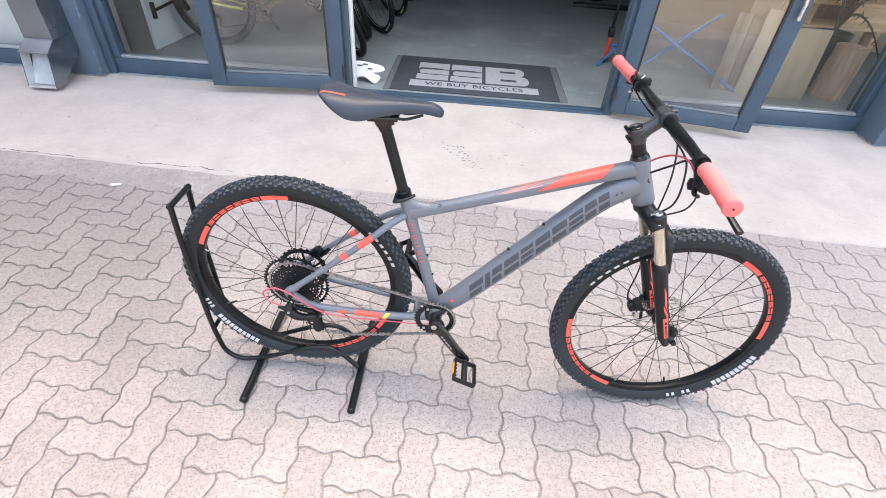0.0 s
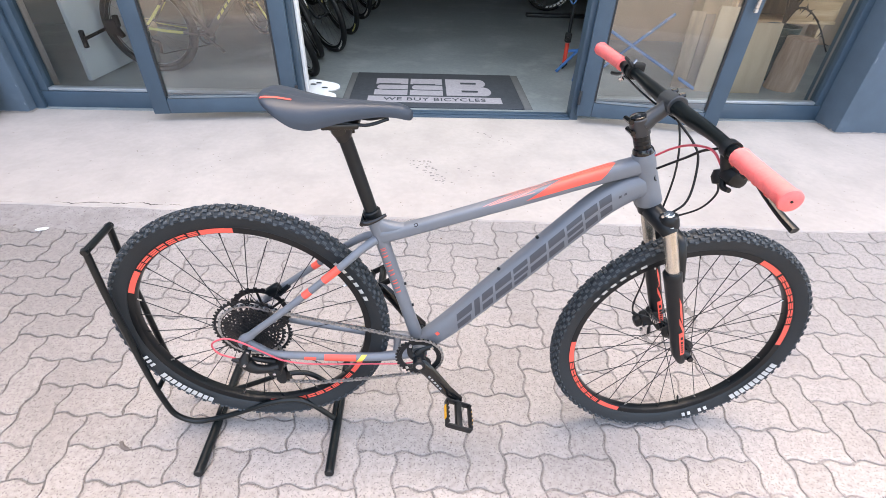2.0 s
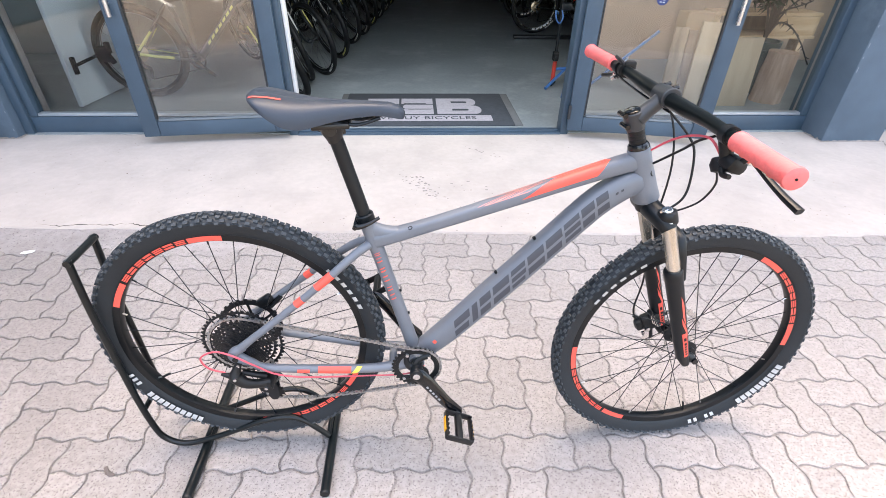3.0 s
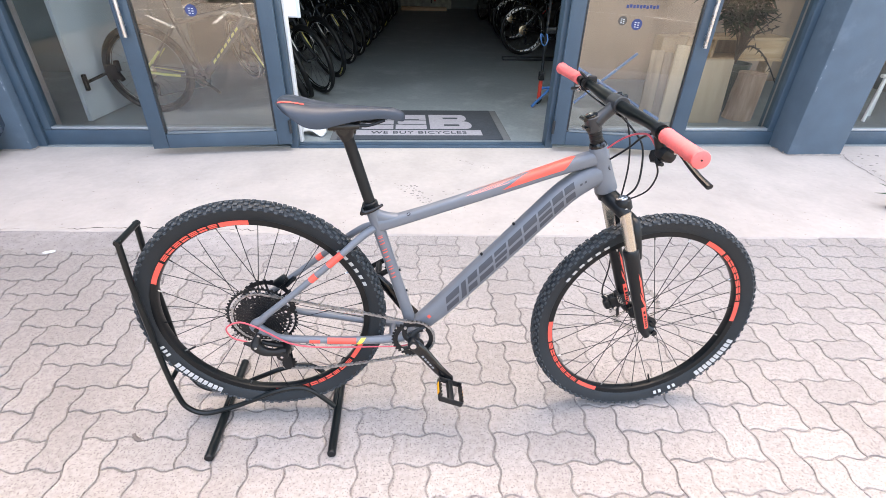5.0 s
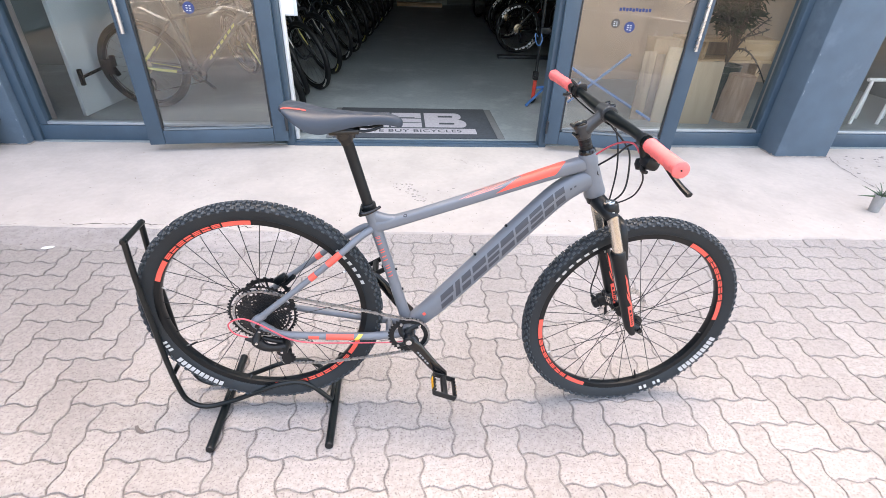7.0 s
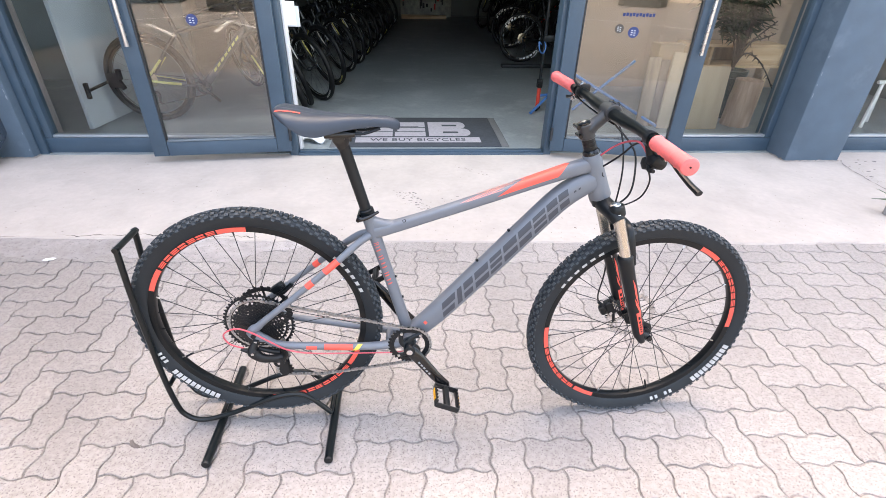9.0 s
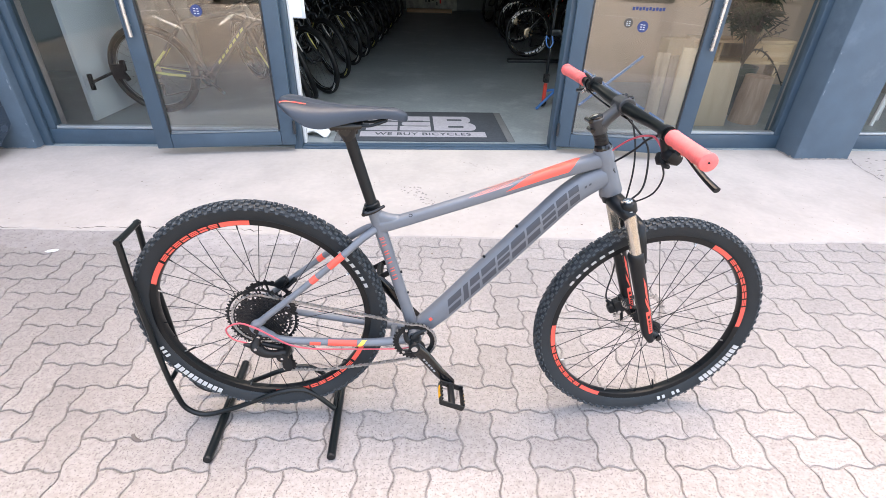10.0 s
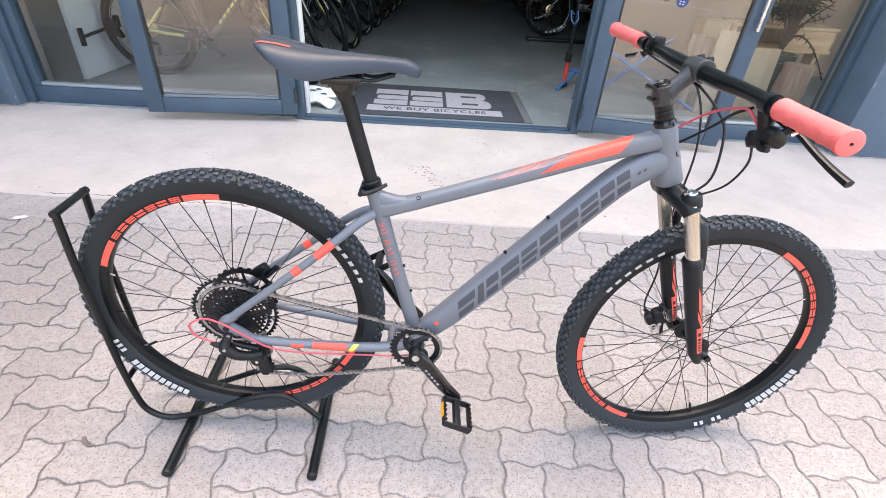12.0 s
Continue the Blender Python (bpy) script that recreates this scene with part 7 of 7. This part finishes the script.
def yard_tree(x, y, h, seed, leaves=170):
    rnd = random.Random(seed)
    t = thing("yard_tree", "broad leafy tree added across the yard", "tree", "trees across the yard")
    trunk = glide([(x, y, -0.05), (x + 0.1, y, 0.35 * h), (x - 0.05, y + 0.1, 0.55 * h)], 5)
    part("trunk", tube(bmesh.new(), trunk, [0.20, 0.16, 0.11], 12), BARK, t)
    b, lv = bmesh.new(), bmesh.new()
    for k in range(14):
        a, el = rnd.uniform(0, 6.28), rnd.uniform(0.2, 1.2)
        r = rnd.uniform(0.28, 0.5) * h
        p0 = trunk[rnd.randrange(len(trunk) // 2, len(trunk))]
        tip = p0 + Vector((r * math.cos(a) * math.cos(el), r * math.sin(a) * math.cos(el), r * math.sin(el) * 0.9))
        g = glide([p0, p0.lerp(tip, 0.5) + Vector((0, 0, 0.15)), tip], 4)
        tube(b, g, [0.07, 0.04, 0.012], 7)
        for _ in range(leaves):
            f = rnd.uniform(0.35, 1.1)
            p = p0.lerp(tip, f) + Vector((rnd.gauss(0, 0.32), rnd.gauss(0, 0.32), rnd.gauss(0, 0.26)))
            d = Vector((rnd.gauss(0, 1), rnd.gauss(0, 1), rnd.gauss(0, 1))).normalized()
            s = d.orthogonal().normalized()
            ln, wd = rnd.uniform(0.10, 0.20), rnd.uniform(0.03, 0.06)
            lv.faces.new([lv.verts.new(v) for v in (p, p + d * ln * 0.5 + s * wd, p + d * ln, p + d * ln * 0.5 - s * wd)])
    part("limbs", b, BARK, t)
    tagged(part("crown", lv, LEAF, t, "loose crown of small leaves", smooth=False), kind="stuff")


yard_tree(-8.5, -9.5, 6.0, 4)
# unseen dense crown, added to shade the ground that the east window reflects
yard_tree(10.2, -4.4, 8.5, 9, 700)
yard_tree(-1.0, -15.5, 6.0, 14)


# dry leaf bits and grit blown over the paving
rnd = random.Random(17)
b = bmesh.new()
for _ in range(420):
    x = rnd.uniform(-3.2, 3.4)
    y = rnd.uniform(0.7, 3.7) if rnd.random() < 0.3 else rnd.gauss(2.42, 0.10)
    u = rnd.random()
    if u > 0.88:
        x, y = rnd.gauss(3.63, 0.03), rnd.uniform(2.95, 3.6)
    z = 0.011 if y > 2.46 - 0.04 * x else 0.0035
    r = rnd.uniform(0.002, 0.005) if rnd.random() < 0.96 else rnd.uniform(0.007, 0.012)
    n = rnd.randrange(5, 8)
    a0 = rnd.uniform(0, 6.28)
    el = rnd.uniform(0.35, 0.9)
    ring = []
    for k in range(n):
        a = 2 * math.pi * k / n
        q = r * rnd.uniform(0.6, 1.0)
        px_, py_ = q * math.cos(a), q * math.sin(a) * el
        ring.append(b.verts.new((x + px_ * math.cos(a0) - py_ * math.sin(a0), y + px_ * math.sin(a0) + py_ * math.cos(a0), z + rnd.uniform(0, 0.2) * r)))
    top = b.verts.new((x, y, z + 0.30 * r))
    for k in range(n):
        b.faces.new((ring[k], ring[(k + 1) % n], top))
tagged(part("leaf_litter", b, surf("dry_litter", (0.13, 0.095, 0.07), 0.9, var=0.4, scale=3), None, "scattered dry leaf bits and grit on the paving", smooth=False), category="litter", kind="stuff")

# small spalled marks in the cement
rnd = random.Random(23)
for k in range(78):
    u = rnd.gauss(0, 1)
    x, y = (0.125 + 0.055 * u + rnd.gauss(0, 0.03), 2.93 - 0.085 * u + rnd.gauss(0, 0.035)) if k < 58 else (rnd.gauss(0.33, 0.13), rnd.gauss(2.95, 0.14)) if k < 66 else (0.61 + 0.09 * u, 3.38 - 0.07 * u + rnd.gauss(0, 0.015))
    b = bmesh.new()
    n, r, el, a0 = rnd.randrange(6, 9), rnd.uniform(0.004, 0.014), rnd.uniform(0.35, 0.8), rnd.uniform(-0.5, 0.5)
    ring = []
    for q in range(n):
        a, d = 2 * math.pi * q / n, r * rnd.uniform(0.55, 1.0)
        px_, py_ = d * math.cos(a), d * math.sin(a) * el
        ring.append(b.verts.new((x + px_ * math.cos(a0) - py_ * math.sin(a0), y + px_ * math.sin(a0) + py_ * math.cos(a0), 0.0088)))
    b.faces.new(ring)
    part("spalled_mark", b, SPALL, apron, "small grey spalled mark", smooth=False)

# spiky aloe in a small pot at the edge of the cement strip
ALOE = surf("aloe_leaf", (0.075, 0.115, 0.065), 0.5, var=0.25, scale=30, fine=200, bump=0.1, stain=((0.20, 0.15, 0.11), 14, 0.58, 0.75))
aloe = thing("aloe_plant", "small spiky green aloe in a grey pot on the cement", "plant", at=pose(3.205, 2.632, 0.009, 0, 0, 40))
part("pot", lathe(bmesh.new(), [(0.030, 0.0), (0.036, 0.10), (0.040, 0.10), (0.040, 0.118), (0.034, 0.118), (0.033, 0.10)], 24, m=Matrix.Rotation(radians(90), 4, "X")), surf("grey_clay_pot", (0.30, 0.29, 0.28), 0.85, var=0.15), aloe, "plain grey clay pot")
part("soil", lathe(bmesh.new(), [(0.0335, 0.0985), (0.02, 0.104), (0.001, 0.105)], 20, m=Matrix.Rotation(radians(90), 4, "X")), surf("dark_soil", (0.05, 0.04, 0.03), 0.95, var=0.3, scale=60, bump=0.5), aloe, "dark soil")
rnd = random.Random(77)
for k in range(15):
    a = k * 2.39996 + rnd.uniform(-0.2, 0.2)
    up_ = -0.35 + 1.25 * k / 14
    ln = rnd.uniform(0.085, 0.12)
    dx, dy = math.cos(a), math.sin(a)
    pts = glide([(0.012 * dx, 0.012 * dy, 0.10), (0.3 * ln * dx * (1.2 - up_ * 0.8), 0.3 * ln * dy * (1.2 - up_ * 0.8), 0.10 + 0.34 * ln * (0.4 + up_)), (ln * dx * (1.15 - up_ * 0.75), ln * dy * (1.15 - up_ * 0.75), 0.10 + ln * (0.25 + 0.75 * up_))], 6)
    part("leaf", tube(bmesh.new(), pts, [0.008, 0.0065, 0.001], 8, flat=0.45), ALOE, aloe, "fleshy pointed leaf")

# a torn dry leaf and a white stone chip lying on the pavers
def flake(name, at, outline, height, material, label, category):
    b = bmesh.new()
    ring = [b.verts.new((x, y, 0.001 + height * (0.25 + 0.75 * abs(noise.noise(Vector((x * 60, y * 60, 5))))))) for x, y in outline]
    low_ = [b.verts.new((x * 0.96, y * 0.96, 0.0)) for x, y in outline]
    mid = b.verts.new((0, 0, height))
    n = len(ring)
    for k in range(n):
        b.faces.new((ring[k], ring[(k + 1) % n], mid))
        b.faces.new((low_[k], low_[(k + 1) % n], ring[(k + 1) % n], ring[k]))
    b.faces.new(low_[::-1])
    bmesh.ops.transform(b, matrix=at, verts=b.verts)
    return tagged(part(name, b, material, None, label, smooth=False), category=category)


flake("dry_leaf", pose(-0.811, 1.124, 0.001, 0, 0, -18) @ Matrix.Diagonal((0.75, 0.75, 0.6, 1)), [(-0.034, 0.010), (-0.022, 0.002), (-0.006, -0.010), (0.014, -0.012), (0.034, -0.004), (0.022, 0.004), (0.004, 0.006), (-0.012, 0.012), (-0.026, 0.022)], 0.007, surf("dead_leaf", (0.125, 0.102, 0.090), 0.9, var=0.3, scale=50), "torn dry dark leaf lying on the pavers", "leaf")
flake("stone_chip", pose(-1.757, 2.27, 0.003, 0, 0, 12), [(-0.030, -0.004), (-0.010, -0.014), (0.022, -0.010), (0.032, 0.004), (0.012, 0.013), (-0.018, 0.010)], 0.006, surf("white_chip", (0.66, 0.64, 0.62), 0.85, var=0.12, scale=40, bump=0.2), "flat white stone chip lying on the pavers", "stone")

# ---------------------------------------------------------------- zigzag pavers in herringbone
def paver_outline(long_u):
    """Outline in units of the short side: a block of 2 x 1 or 1 x 2 with waved edges."""
    a, b = (2, 1) if long_u else (1, 2)
    amp, n = 0.090, 6
    wave = lambda t: amp * (0.86 * math.sin(2 * math.pi * t) + 0.10 * math.sin(6 * math.pi * t))
    pts = [(i / n, wave(i / n)) for i in range(a * n)]
    pts += [(a - wave(i / n), i / n) for i in range(b * n)]
    pts += [(a - i / n, b + wave(a - i / n)) for i in range(a * n)]
    pts += [(-wave(b - i / n), b - i / n) for i in range(b * n)]
    return pts


def paver_verts(long_u):
    a, b = (2, 1) if long_u else (1, 2)
    out = paver_outline(long_u)
    cx, cy = a / 2, b / 2
    ring = []
    for inset, z in ((0.060, 0.0), (0.030, -0.0016), (0.018, -0.010)):
        sx, sy = 1 - inset * 2 / a, 1 - inset * 2 / b
        ring.append([tuple((x - cx) * sx * COURSE_U + (y - cy) * sy * COURSE_V + Vector((0, 0, z))) for x, y in out])
    return ring, cx, cy


def paver_mesh(long_u):
    ring, cx, cy = paver_verts(long_u)
    n = len(ring[0])
    verts = [v for r in ring for v in r]
    faces = [tuple(range(n))]
    for q in range(2):
        faces += [(q * n + k, (q + 1) * n + k, (q + 1) * n + (k + 1) % n, q * n + (k + 1) % n) for k in range(n)]
    me = bpy.data.meshes.new("paver")
    me.from_pydata(verts, [], faces)
    me.materials.append(PAVER)
    return me, cx, cy, verts, faces


kinds = {True: paver_mesh(True), False: paver_mesh(False)}
rest_v, rest_f = [], []
rnd = random.Random(11)
singles = 0
for b in range(-30, 16):
    for a in range(-64, 74):
        q = (a + b) % 4
        if q not in (0, 2):
            continue
        me, cx, cy, verts, faces = kinds[q == 0]
        p = PO + (a + cx) * COURSE_U + (b + cy) * COURSE_V
        if not (-6.6 < p.x < 7.4 and 0.16 < p.y < 2.50 - 0.04 * p.x):
            continue
        m = Matrix.Translation(p + Vector((0, 0, rnd.uniform(-0.0012, 0.0012)))) @ Euler((rnd.gauss(0, 0.004), rnd.gauss(0, 0.004), rnd.gauss(0, 0.006))).to_matrix().to_4x4()
        if -1.35 < p.x < 2.05 and 0.62 < p.y < 2.36 and singles < 300:
            ob = new("paver", me)
            ob.parent = pavement
            ob.matrix_local = m
            singles += 1
        else:
            k = len(rest_v)
            rest_v += [tuple(m @ Vector(v)) for v in verts]
            rest_f += [tuple(k + i for i in f) for f in faces]
me = bpy.data.meshes.new("pavers_beyond")
me.from_pydata(rest_v, [], rest_f)
me.materials.append(PAVER_REST)
tagged(new("pavers_beyond", me), "pinkish grey zigzag concrete pavers laid in herringbone", kind="stuff").parent = pavement
